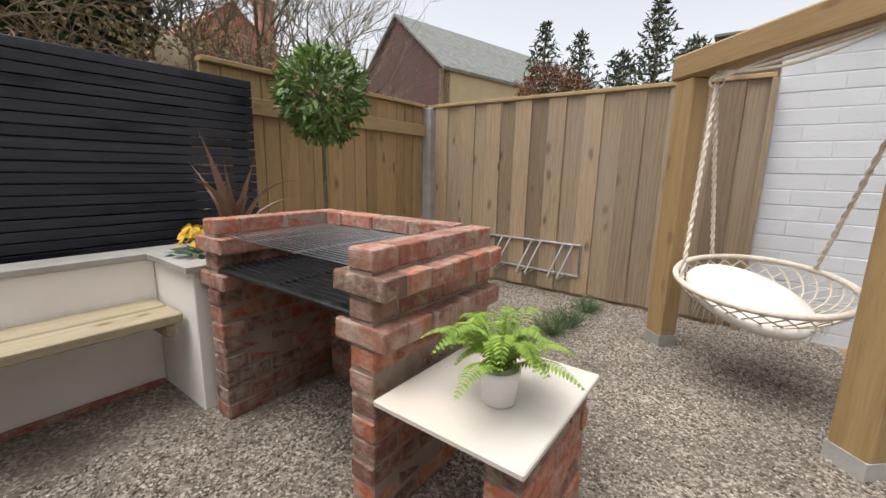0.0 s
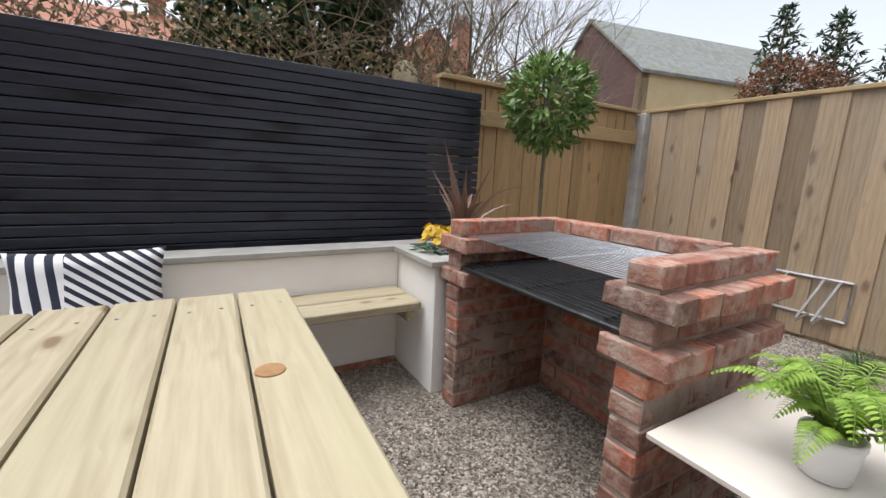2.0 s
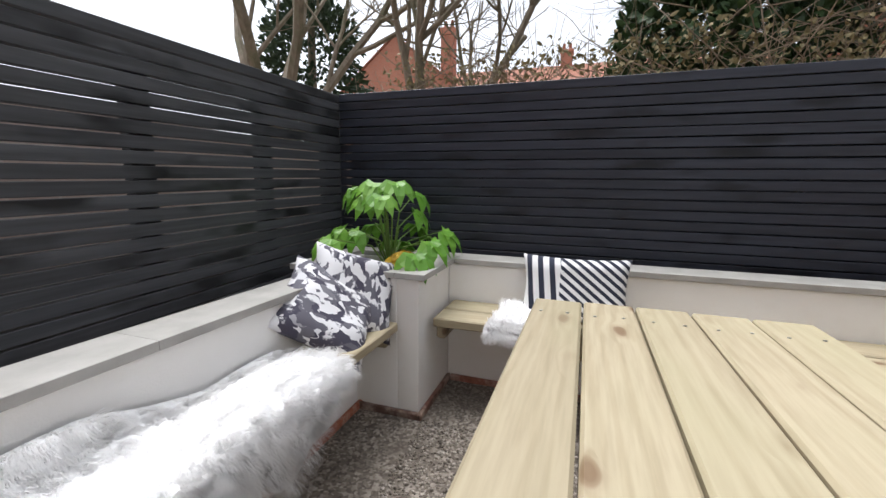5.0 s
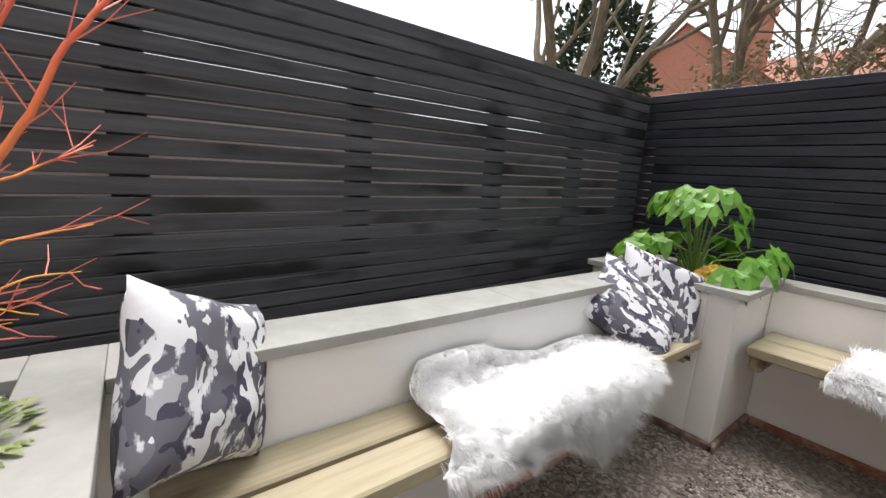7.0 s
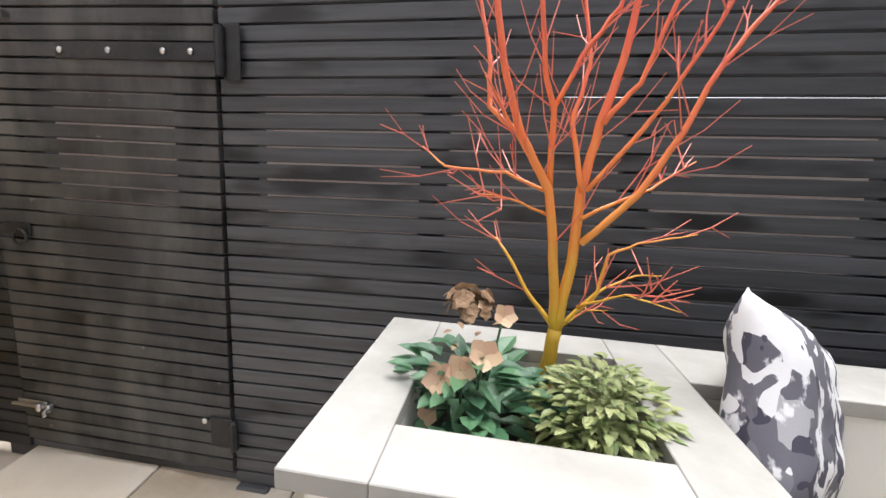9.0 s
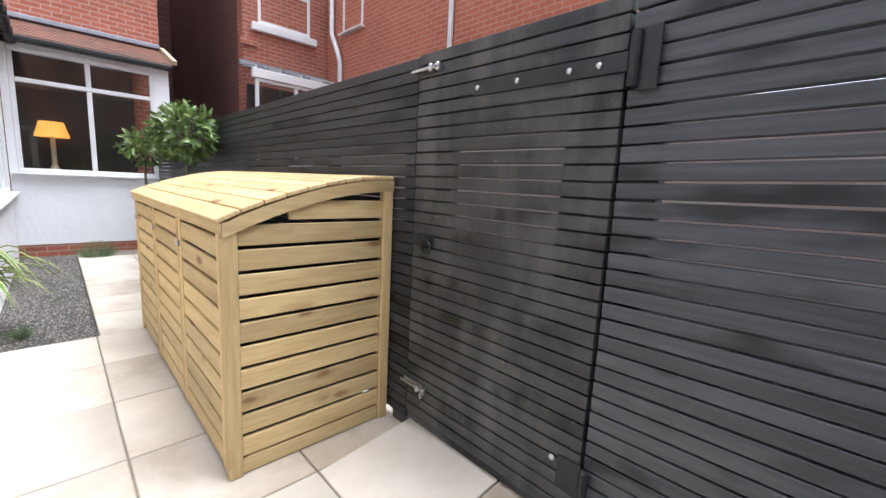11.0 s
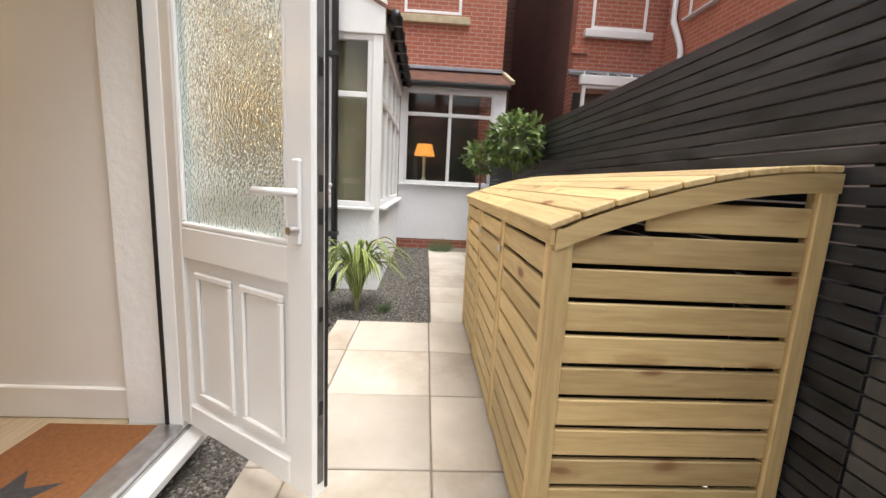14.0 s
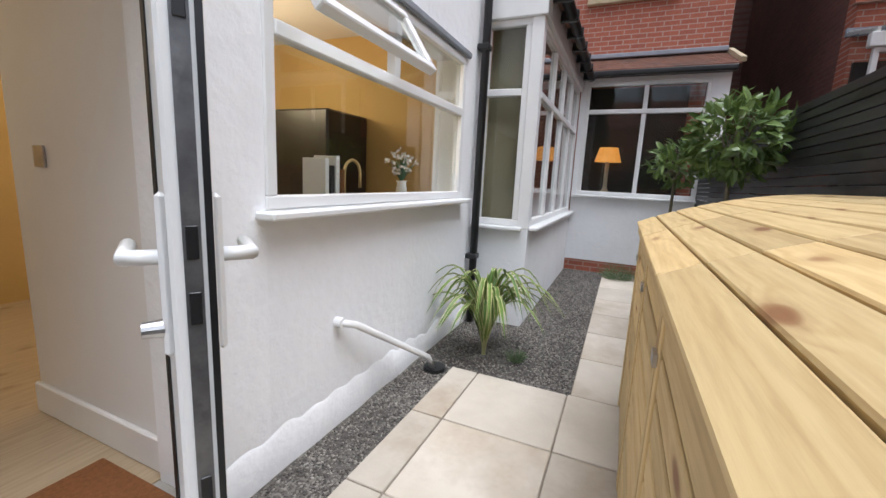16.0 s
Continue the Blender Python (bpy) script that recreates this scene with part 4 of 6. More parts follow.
seat = part("seat_cushion", bm, CLOTH, swing, "cream padded round cushion", True)
seat.matrix_local = Matrix.Translation(C0 + Vector((-0.05, -0.03, -0.115))) @ tilt.to_4x4() @ pose(0, 0, 0, 6, 14, 0)
along = (PB - PA).normalized()
for tpos, angs in ((0.15, (200, 120)), (0.97, (-20, 45))):
    top = PA + along * span * tpos + Vector((0, 0, 1.66)) - Vector((0.27, 2.72, 0))
    for a in angs:
        low_end = C0 + tilt @ Vector((RAD * math.cos(radians(a)), RAD * math.sin(radians(a)), 0))
        s = Soup()
        d = (low_end - top)
        o1 = d.orthogonal().normalized()
        o2 = d.cross(o1).normalized()
        n = 46
        for ph in (0, math.pi):
            s.tube([top + d * (j / n) + (o1 * math.cos(j * 1.35 + ph) + o2 * math.sin(j * 1.35 + ph)) * 0.007 for j in range(n + 1)], 0.0075, 0.0075, 5)
        s.make("rope", ROPE, swing, "twisted cream rope")
s = Soup()
a, b = PA + along * span * 0.15 + Vector((0, 0, 1.67)), PA + along * (span * 0.97) + Vector((0, 0, 1.70))
off = Vector((0.27, 2.72, 0))
for k in range(3):
    s.tube([a - off + (b - a) * (j / 8) + Vector((0, -0.05, -0.05 * math.sin(j / 8 * math.pi) * (k - 0.5) + 0.02 * k)) for j in range(9)], 0.008, 0.008, 5)
torus(s, a - off, 0.035, 0.008, Euler((radians(90), 0, radians(20))).to_matrix(), 16)
torus(s, b - off, 0.035, 0.008, Euler((radians(90), 0, radians(20))).to_matrix(), 16)
s.make("tie_rope", ROPE, swing, "loose cream rope tied along the beam")

# ---- bike rack ----
rack = thing("bike_rack", "galvanised steel wall bike rack", "bike rack", (0, 3.655, 0))
s = Soup()
s.tube([(-2.0, 0, 0.49), (-1.0, 0, 0.49)], 0.011, 0.011, 8)
s.make("rail", STEEL, rack)
s = Soup()
s.tube([(-2.0, 0, 0.22), (-1.0, 0, 0.20)], 0.011, 0.011, 8)
s.make("rail", STEEL, rack)
for x0 in (-1.84, -1.75, -1.52, -1.43, -1.21, -1.12):
    s = Soup()
    s.tube([(x0 + 0.06, 0, 0.49), (x0 + 0.06, -0.05, 0.48), (x0, -0.22, 0.21), (x0, -0.2, 0.19), (x0, 0, 0.21)], 0.009, 0.009, 8)
    s.make("wheel_holder", STEEL, rack)
for x0 in (-2.0, -1.0):
    s = Soup()
    s.tube([(x0, 0, 0.49), (x0, 0, 0.21)], 0.011, 0.011, 8)
    s.make("upright", STEEL, rack)

# ---- bin store ----
store = thing("bin_store", "new pale slatted timber wheelie-bin store with an arched lid", "bin store")
SX0, SX1, SY0, SY1, SZ = 2.618, 4.885, -2.152, -1.362, PZ
HF, HR = 0.828, 1.025


def arch(t):
    """Height of the lid's underside, t from the front to the back."""
    return HF - 0.02 + (HR - HF) * math.sin(t * math.pi / 2) ** 0.9


for x0 in (SX0, SX1 - 0.045):
    solid("post", (x0, SY1 - 0.055, SZ), (x0 + 0.045, SY1, HF - 0.01), STORE[2], bev=0.004, parent=store)
    solid("post", (x0, SY0, SZ), (x0 + 0.045, SY0 + 0.055, HR - 0.02), STORE[2], bev=0.004, parent=store)
    for k in range(13):
        z0 = SZ + 0.085 + (k - 1) * 0.1 if k else SZ + 0.005
        top = z0 + (0.084 if k else 0.07)
        tl = next((q / 60 for q in range(60) if arch(q / 60) - 0.006 > top), 1.0)
        solid("slat", (x0 + 0.012, SY0 + 0.056, z0), (x0 + 0.032, min(SY1 - 0.056, SY1 + (SY0 - SY1) * tl), top), STORE[1], bev=0.003, parent=store)
    bm = bmesh.new()
    rows = []
    for k in range(13):
        t = k / 12
        y = SY1 - 0.0 + (SY0 - SY1) * t
        zt = arch(t)
        rows.append([bm.verts.new((xx, y, zz)) for xx in (x0 - 0.004, x0 + 0.030) for zz in (zt - 0.055, zt)])
    for a, b in zip(rows, rows[1:]):
        for i, j in ((0, 1), (1, 3), (3, 2), (2, 0)):
            bm.faces.new((a[i], a[j], b[j], b[i]))
    bm.faces.new((rows[0][0], rows[0][2], rows[0][3], rows[0][1])), bm.faces.new((rows[-1][0], rows[-1][1], rows[-1][3], rows[-1][2]))
    bmesh.ops.recalc_face_normals(bm, faces=bm.faces[:])
    part("arched_rail", bm, STORE[1], store)
for k in range(9):
    t0, t1 = k / 9, (k + 1) / 9
    y0, y1 = SY1 + 0.018 + (SY0 - SY1 - 0.018) * t0, SY1 + 0.018 + (SY0 - SY1 - 0.018) * t1
    z0, z1 = arch(max(0, t0)) + 0.002, arch(t1) + 0.002
    ln = math.hypot(y1 - y0, z1 - z0)
    third = (SX1 - SX0 + 0.012) / 3
    for q in range(3):
      ob = part("lid_board", box_bm(third - 0.003, ln - 0.005, 0.020, 0.004), STORE[0], store)
      ob.matrix_local = Matrix.Translation((SX0 - 0.006 + q * third, y0, z0)) @ Euler((math.atan2(z1 - z0, y1 - y0), 0, 0)).to_matrix().to_4x4() @ Matrix.Translation((0, 0, -0.020 if y1 < y0 else 0))
solid("front_rail", (SX0 - 0.003, SY1 + 0.001, HF - 0.058), (SX1 + 0.003, SY1 + 0.014, HF - 0.014), STORE[0], bev=0.003, parent=store)
DW = (SX1 - SX0 - 0.09 - 0.02) / 3
for d in range(3):
    x0 = SX0 + 0.05 + d * (DW + 0.01)
    door = new("door")
    door.parent = store
    for k in range(10):
        solid("slat", (x0 + 0.045, SY1 - 0.025, SZ + 0.03 + k * 0.1), (x0 + DW - 0.045, SY1 - 0.006, SZ + 0.114 + k * 0.1), STORE[0], bev=0.003, parent=door)
    for xx in (x0, x0 + DW - 0.044):
        solid("stile", (xx, SY1 - 0.026, SZ + 0.02), (xx + 0.044, SY1 - 0.002, HF - 0.06), STORE[2], bev=0.003, parent=door)
    solid("latch", (x0 + DW - 0.03, SY1 - 0.001, 0.62), (x0 + DW + 0.02, SY1 + 0.008, 0.65), STEEL, parent=door)
for k in range(2):
    b = solid("wheelie_bin", (2.75 + k * 0.95, -2.04, SZ), (3.30 + k * 0.95, -1.46, 0.70), BLACKPL, "dark wheelie bin inside the slatted store", "bin", bev=0.03, group="wheelie bins")

# ---- house: white wall, door opening, kitchen window ----
WY, WT = 0.02, 0.26
house = thing("house", "white rendered house wall with door and window openings", "house", kind="structure")
DX0, DX1, DTOP = 2.33, 3.24, 1.93
KX0, KX1, KZ0, KZ1 = 3.55, 5.58, 0.86, 1.96
for lo, hi in (((1.6, -0.31), (DX0, 6.0)), ((DX0, DTOP), (DX1, 6.0)), ((DX1, -0.31), (KX0, 6.0)), ((KX0, -0.31), (KX1, KZ0)), ((KX0, KZ1), (KX1, 6.0)), ((KX1, -0.31), (6.05, 6.0))):
    solid("wall", (lo[0], WY, lo[1]), (hi[0], WY + WT, hi[1]), WALLWHITE, parent=house)
solid("wall", (1.6, WY + WT, -0.31), (1.85, 3.95, 6.0), WALLWHITE, parent=house)
solid("door_step", (DX0, WY - 0.03, -0.31), (DX1, WY + WT + 0.003, -0.20), CONCRETE, bev=0.006, parent=house)
bm = bmesh.new()
rows = []
for k in range(95):
    x = 3.3 + k * 0.029
    h = -0.12 + 0.09 * noise.noise((x * 2.1, 0, 0)) + 0.05 * noise.noise((x * 7, 2, 0))
    o = 0.011 + 0.009 * noise.noise((x * 4, 5, 0))
    rows.append([bm.verts.new(c) for c in ((x, WY - o, -0.315), (x, WY - o, h - 0.02), (x, WY + 0.002, h))])
for a, b in zip(rows, rows[1:]):
    for j in (0, 1):
        bm.faces.new((a[j], b[j], b[j + 1], a[j + 1]))
part("plinth_patch", bm, WALLWHITE, house, "uneven patched render plinth", True)


def window(name, label, lx, units, z0, z1, at, rz, transom=None, sill=True, deep=0.07, tops=()):
    """White frame in the plane y = 0 of its own axes; units: x limits of the lights."""
    w = thing(name, label, "window", at, kind="structure", rz=rz)
    f = 0.055
    solid("frame_rail", (0, 0, z0), (lx, deep, z0 + f), UPVC, bev=0.006, parent=w), solid("frame_rail", (0, 0, z1 - f), (lx, deep, z1), UPVC, bev=0.006, parent=w)
    solid("jamb", (0, 0, z0 + f), (f, deep, z1 - f), UPVC, bev=0.006, parent=w), solid("jamb", (lx - f, 0, z0 + f), (lx, deep, z1 - f), UPVC, bev=0.006, parent=w)
    for u in units:
        solid("mullion", (u - 0.03, 0.004, transom + 0.03 if tops else z0 + f), (u + 0.03, deep - 0.004, z1 - f), UPVC, bev=0.006, parent=w)
    if transom:
        solid("transom", (f, -0.004, transom - 0.03), (lx - f, deep - 0.01, transom + 0.03), UPVC, bev=0.006, parent=w)
    g = solid("pane", (f, deep * 0.5, z0 + f), (lx - f, deep * 0.5 + 0.006, (transom or z1)), GLASS, parent=w)
    g.visible_shadow = False
    edges = [f, *units, lx - f]
    if transom:
        for k, (a, b) in enumerate(zip(edges, edges[1:])):
            if k in tops:
                continue
            g = solid("pane", (a, deep * 0.5, transom), (b, deep * 0.5 + 0.006, z1 - f), GLASS, parent=w)
            g.visible_shadow = False
    if sill:
        solid("window_sill", (-0.05, -0.085, z0 - 0.035), (lx + 0.05, deep, z0 - 0.002), UPVC, bev=0.008, parent=w)
    return w


kw = window("window_kitchen", "white upvc kitchen window with an open top light", KX1 - KX0, (0.97,), KZ0, KZ1, (KX0, WY - 0.012, 0), 0, 1.545, tops=(0,))
vent = new("top_light")
vent.parent = kw
vent["label"] = "top light propped open"
vent.matrix_local = pose(0.03, -0.03, 1.90, -33, 0, 0)
for lo, hi in (((0, -0.02, -0.38), (0.92, 0.03, -0.33)), ((0, -0.02, -0.05), (0.92, 0.03, 0)), ((0, -0.02, -0.33), (0.05, 0.03, -0.05)), ((0.87, -0.02, -0.33), (0.92, 0.03, -0.05))):
    solid("sash_rail", lo, hi, UPVC, bev=0.006, parent=vent)
g = solid("pane", (0.05, 0.0, -0.33), (0.87, 0.006, -0.05), GLASS, parent=vent)
g.visible_shadow = False
solid("lintel_drip", (KX0 - 0.06, WY - 0.035, KZ1 + 0.01), (KX1 + 0.05, WY - 0.002, KZ1 + 0.06), LEAD, bev=0.01, parent=house)

# rooms behind the openings
rooms = thing("rooms", "rooms behind the house windows", "room", kind="structure")
solid("wall", (6.1, 0.30, -0.2), (6.2, 3.9, 2.5), WARMPLASTER, parent=rooms), solid("wall", (3.45, 3.4, -0.2), (6.1, 3.5, 2.5), WARMPLASTER, parent=rooms)
solid("ceiling_panel", (1.85, 0.29, 2.42), (6.1, 3.5, 2.5), PLASTER, parent=rooms), solid("floor_panel", (1.85, 0.285, -0.28), (6.1, 3.5, -0.20), OAKFLOOR, parent=rooms)
solid("wall", (3.28, 0.283, -0.199), (3.40, 1.25, 2.4), PLASTER, parent=rooms)
solid("wall", (1.86, 3.3, -0.199), (3.44, 3.39, 2.4), WARMPLASTER, parent=rooms)
solid("skirting", (3.255, 0.283, -0.199), (3.278, 1.25, -0.05), UPVC, "white moulded skirting board", "skirting", "structure", 0.006)
solid("switch_plate", (3.268, 0.95, 0.98), (3.278, 1.03, 1.07), STEEL, "square metal light switch", "switch", "", 0.002)
doormat = thing("doormat", "brown coir doormat with a dark star", "doormat", (2.40, 0.125, -0.199))
part("pile_pad", box_bm(0.80, 0.46, 0.015, 0.004), COIR, doormat)
bm = bmesh.new()
bm.faces.new([bm.verts.new((0.36 + (0.16 if k % 2 == 0 else 0.065) * math.cos(radians(90 + k * 36)), 0.23 + (0.16 if k % 2 == 0 else 0.065) * math.sin(radians(90 + k * 36)), 0.0165)) for k in range(10)])
part("star", bm, mat("charcoal_fibre", (0.03, 0.028, 0.03), (0.05, 0.048, 0.05), 60, 0.95, 0.6, 200), doormat, "dark grey star")

bulb = bpy.data.materials.new("lit_bulb")
bulb.use_nodes = True
bp = bulb.node_tree.nodes["Principled BSDF"]
bp.inputs["Emission Color"].default_value, bp.inputs["Emission Strength"].default_value = (1, 0.78, 0.45, 1), 14


def spot(at, power):
    f = thing("ceiling_spotlight", "small lit warm spotlight", "lamp", at, "room spotlights")
    bm = bmesh.new()
    bmesh.ops.create_uvsphere(bm, u_segments=12, v_segments=8, radius=0.03)
    part("lit_bulb", bm, bulb, f)
    s = Soup()
    s.tube([(0, 0, 0.03), (0, 0, 2.42 - at[2])], 0.008, 0.008, 6)
    s.make("stem", STEEL, f)
    lamp = new("spot_glow", bpy.data.lights.new("spot_glow", "POINT"))
    lamp.data.energy, lamp.data.color, lamp.data.shadow_soft_size = power, (1, 0.74, 0.42), 0.06
    lamp.location = (at[0], at[1], at[2] - 0.08)


spot((5.0, 1.7, 1.85), 9), spot((4.75, 2.2, 1.85), 9), spot((2.6, 2.4, 2.0), 4)
solid("wall_television", (5.2, 3.34, 1.15), (5.85, 3.39, 1.55), DARKROOM, "black television on the kitchen wall", "television", "", 0.01)
solid("fridge", (5.45, 1.3, -0.199), (6.09, 2.1, 1.60), DARKROOM, "tall dark fridge against the kitchen wall", "fridge", "", 0.02)
solid("worktop", (3.45, 0.29, 0.76), (5.9, 0.75, 0.80), DARKROOM, "dark kitchen worktop under the window", "worktop", "", 0.005)
for k, h in enumerate((0.30, 0.26, 0.32, 0.24)):
    solid("book", (4.35 + k * 0.05, 0.40, 0.801), (4.385 + k * 0.05, 0.58, 0.801 + h), [UPVC, DARKROOM, PLASTER, COIR][k], "cookbook standing on the worktop", "book", "", 0.003, group="cookbooks")

tap = thing("kitchen_tap", "tall arched brass kitchen tap", "tap", (4.66, 0.50, 0.80))
s = Soup()
s.tube([(0, 0, 0), (0, 0, 0.22)] + [(0.09 - 0.09 * math.cos(a * math.pi / 8), 0, 0.22 + 0.09 * math.sin(a * math.pi / 8)) for a in range(9)] + [(0.18, 0, 0.12)], 0.011, 0.011, 10)
s.make("spout", mat("brushed_brass", (0.55, 0.42, 0.2), (0.65, 0.5, 0.26), 20, 0.3, 0.1, 80, metal=0.9), tap, smooth=True)
vase = thing("flower_vase", "clear vase of white flowers on the kitchen sill", "vase", (5.30, 0.42, 0.80))
part("vase", lathe_bm([(0.04, 0), (0.05, 0.08), (0.035, 0.16), (0.045, 0.18)], 18), POT, vase, "", True)
s, t = Soup(), Soup()
for k in range(26):
    e = Vector((U(-0.14, 0.14), U(-0.08, 0.08), U(0.24, 0.42)))
    s.strap([(0, 0, 0.16), tuple(e * 0.6 + Vector((0, 0, 0.08))), tuple(e)], 0.02)
    for q in range(4):
        t.leaf(e, unit(), unit(), 0.035, 0.025)
s.make("stems", HELLEAF, vase, kind="stuff")
t.make("petals", CLOTH, vase, kind="stuff")

# back door, standing open
leaf = thing("back_door", "white upvc back door standing open, obscure glass above panels", "door", (3.19, 0.022, -0.150), kind="structure")
leaf.rotation_euler = (0, 0, math.atan2(-0.690, -0.445))
DWD, DHT, TH = 0.82, 2.045, 0.06
for lo, hi in (((0, 0, 0), (0.085, TH, DHT)), ((DWD - 0.115, 0, 0), (DWD, TH, DHT)), ((0.085, 0, 0), (DWD - 0.115, TH, 0.10)), ((0.085, 0, 0.73), (DWD - 0.115, TH, 0.855)), ((0.085, 0, DHT - 0.115), (DWD - 0.115, TH, DHT))):
    solid("door_rail", lo, hi, UPVC, bev=0.006, parent=leaf)
solid("lower_panel", (0.086, 0.018, 0.10), (DWD - 0.116, TH - 0.018, 0.73), UPVC, parent=leaf)
g = solid("obscure_pane", (0.085, 0.026, 0.855), (DWD - 0.115, 0.032, DHT - 0.115), OBSCURE, "stippled obscure glass", parent=leaf)
g.visible_shadow = False
for sy in (0.002, TH - 0.018):
    for x0, x1 in ((0.15, 0.385), (0.435, 0.67)):
        for lo, hi in (((x0, sy, 0.145), (x1, sy + 0.016, 0.172)), ((x0, sy, 0.655), (x1, sy + 0.016, 0.682)), ((x0, sy, 0.172), (x0 + 0.027, sy + 0.016, 0.655)), ((x1 - 0.027, sy, 0.172), (x1, sy + 0.016, 0.655))):
            solid("moulding", lo, hi, UPVC, bev=0.006, parent=leaf)
    for lo, hi in (((0.085, sy, 0.855), (DWD - 0.115, sy + 0.016, 0.875)), ((0.085, sy, 0.875), (0.103, sy + 0.016, DHT - 0.12)), ((DWD - 0.135, sy, 0.875), (DWD - 0.115, sy + 0.016, DHT - 0.12))):
        solid("glazing_bead", lo, hi, UPVC, bev=0.006, parent=leaf)
solid("lock_strip", (DWD, 0.018, 0.05), (DWD + 0.003, 0.042, DHT - 0.05), LOCKSTEEL, "steel lock strip along the edge", parent=leaf)
for z in (0.30, 0.62, 0.93, 1.03, 1.36, 1.72):
    solid("lock_keep", (DWD + 0.003, 0.022, z), (DWD + 0.006, 0.038, z + 0.05), BLACKPL, "dark lock slot", bev=0.001, parent=leaf)
solid("rubber_seal", (DWD, 0.048, 0.02), (DWD + 0.006, 0.058, DHT - 0.02), BLACKPL, "black rubber seal", parent=leaf)
for sy, d in ((-0.014, -1), (TH, 1)):
    handle = solid("handle_plate", (DWD - 0.075, sy, 0.865), (DWD - 0.04, sy + 0.014, 1.125), UPVC, "white lever handle plate", bev=0.006, parent=leaf)
    s = Soup()
    s.tube([(0.018, 0.007, 0.16), (0.016, 0.007 + d * 0.05, 0.16), (-0.115, 0.007 + d * 0.054, 0.159)], 0.0125, 0.0125, 10)
    s.make("lever", UPVC, handle, "white lever", smooth=True)
    if d > 0:
        continue
    bm = bmesh.new()
    bmesh.ops.create_cone(bm, cap_ends=True, segments=14, radius1=0.015, radius2=0.013, depth=0.03, matrix=Matrix.Translation((0.018, 0.007 + d * 0.02, 0.045)) @ Matrix.Rotation(radians(90), 4, "X"))
    part("thumb_turn", bm, STEEL, handle, "steel lock cylinder")
dframe = thing("door_frame", "white upvc back door frame with a worn threshold", "door frame", kind="structure")
solid("jamb", (DX1 - 0.06, WY - 0.01, -0.195), (DX1, WY + 0.07, DTOP), UPVC, bev=0.005, parent=dframe), solid("jamb", (DX0, WY - 0.01, -0.195), (DX0 + 0.06, WY + 0.07, DTOP), UPVC, bev=0.005, parent=dframe)
solid("seal", (DX1 - 0.066, WY + 0.045, -0.165), (DX1 - 0.0605, WY + 0.06, DTOP - 0.06), BLACKPL, "black weather seal", parent=dframe)
solid("head", (DX0 + 0.06, WY - 0.01, DTOP - 0.06), (DX1 - 0.06, WY + 0.07, DTOP), UPVC, bev=0.005, parent=dframe)
solid("threshold", (DX0 + 0.06, WY - 0.012, -0.197), (DX1 - 0.06, WY + 0.09, -0.165), STEEL, "worn aluminium threshold", bev=0.004, parent=dframe)
solid("door_sill", (DX0, WY - 0.10, -0.245), (DX1, WY - 0.014, -0.20), UPVC, "dirty white projecting sill", bev=0.008, parent=dframe)

# waste pipe, downpipe
pipe = thing("waste_pipe", "white plastic waste pipe into a gully", "pipe")
s = Soup()
s.tube([(3.98, 0.03, 0.265), (3.99, -0.03, 0.262), (4.05, -0.055, 0.24), (4.75, -0.15, -0.20), (4.80, -0.16, -0.29)], 0.02, 0.02, 10)
s.make("tube", UPVC, pipe, smooth=True)
bm = bmesh.new()
bmesh.ops.create_cone(bm, cap_ends=True, segments=14, radius1=0.028, radius2=0.028, depth=0.05, matrix=Matrix.Translation((3.98, -0.0, 0.265)) @ Matrix.Rotation(radians(90), 4, "X"))
part("collar", bm, UPVC, pipe)
bm = bmesh.new()
bmesh.ops.create_cone(bm, cap_ends=True, segments=16, radius1=0.08, radius2=0.075, depth=0.03, matrix=Matrix.Translation((4.82, -0.17, -0.305)))
part("gully", bm, BLACKPL, pipe, "dark drain gully")
down = thing("downpipe", "black plastic rainwater downpipe", "pipe")
s = Soup()
s.tube([(5.86, -0.045, -0.3), (5.86, -0.045, 6.0)], 0.035, 0.035, 10)
s.make("tube", BLACKPL, down, smooth=True)
for z in (0.3, 2.1, 3.9):
    solid("pipe_clip", (5.81, -0.085, z), (5.91, 0.019, z + 0.05), BLACKPL, bev=0.008, parent=down)

# ---- bay and rear extension ----
bay = thing("bay", "white rendered bay with upvc windows and a black gutter", "bay", kind="structure")
BXa, BXb, BYa = 5.97, 8.96, -0.50
solid("wall", (BXa, BYa, -0.31), (BXa + 0.12, WY - 0.002, 0.60), WALLWHITE, parent=bay), solid("wall", (BXa + 0.12, BYa, -0.31), (BXb, BYa + 0.12, 0.60), WALLWHITE, parent=bay)
solid("corner_post", (BXa - 0.005, BYa - 0.005, 0.60), (BXa + 0.10, BYa + 0.10, 2.37), UPVC, bev=0.006, parent=bay)
solid("fascia", (BXa - 0.03, BYa - 0.03, 2.37), (BXa + 0.12, WY - 0.002, 2.72), UPVC, bev=0.006, parent=bay), solid("fascia", (BXa + 0.12, BYa - 0.03, 2.37), (BXb, BYa + 0.09, 2.58), UPVC, bev=0.006, parent=bay)
bm = bmesh.new()
va = [bm.verts.new(c) for c in ((BXa - 0.05, BYa - 0.12, 2.60), (BXb, BYa - 0.12, 2.60), (BXb, 0.3, 3.05), (BXa - 0.05, 0.3, 3.05))]
vb = [bm.verts.new(v.co + Vector((0, 0, -0.03))) for v in va]
bm.faces.new(va), bm.faces.new(vb[::-1])
for k in range(4):
    bm.faces.new((va[k], vb[k], vb[(k + 1) % 4], va[(k + 1) % 4]))
part("roof", bm, ROOFTILE, bay)
s = Soup()
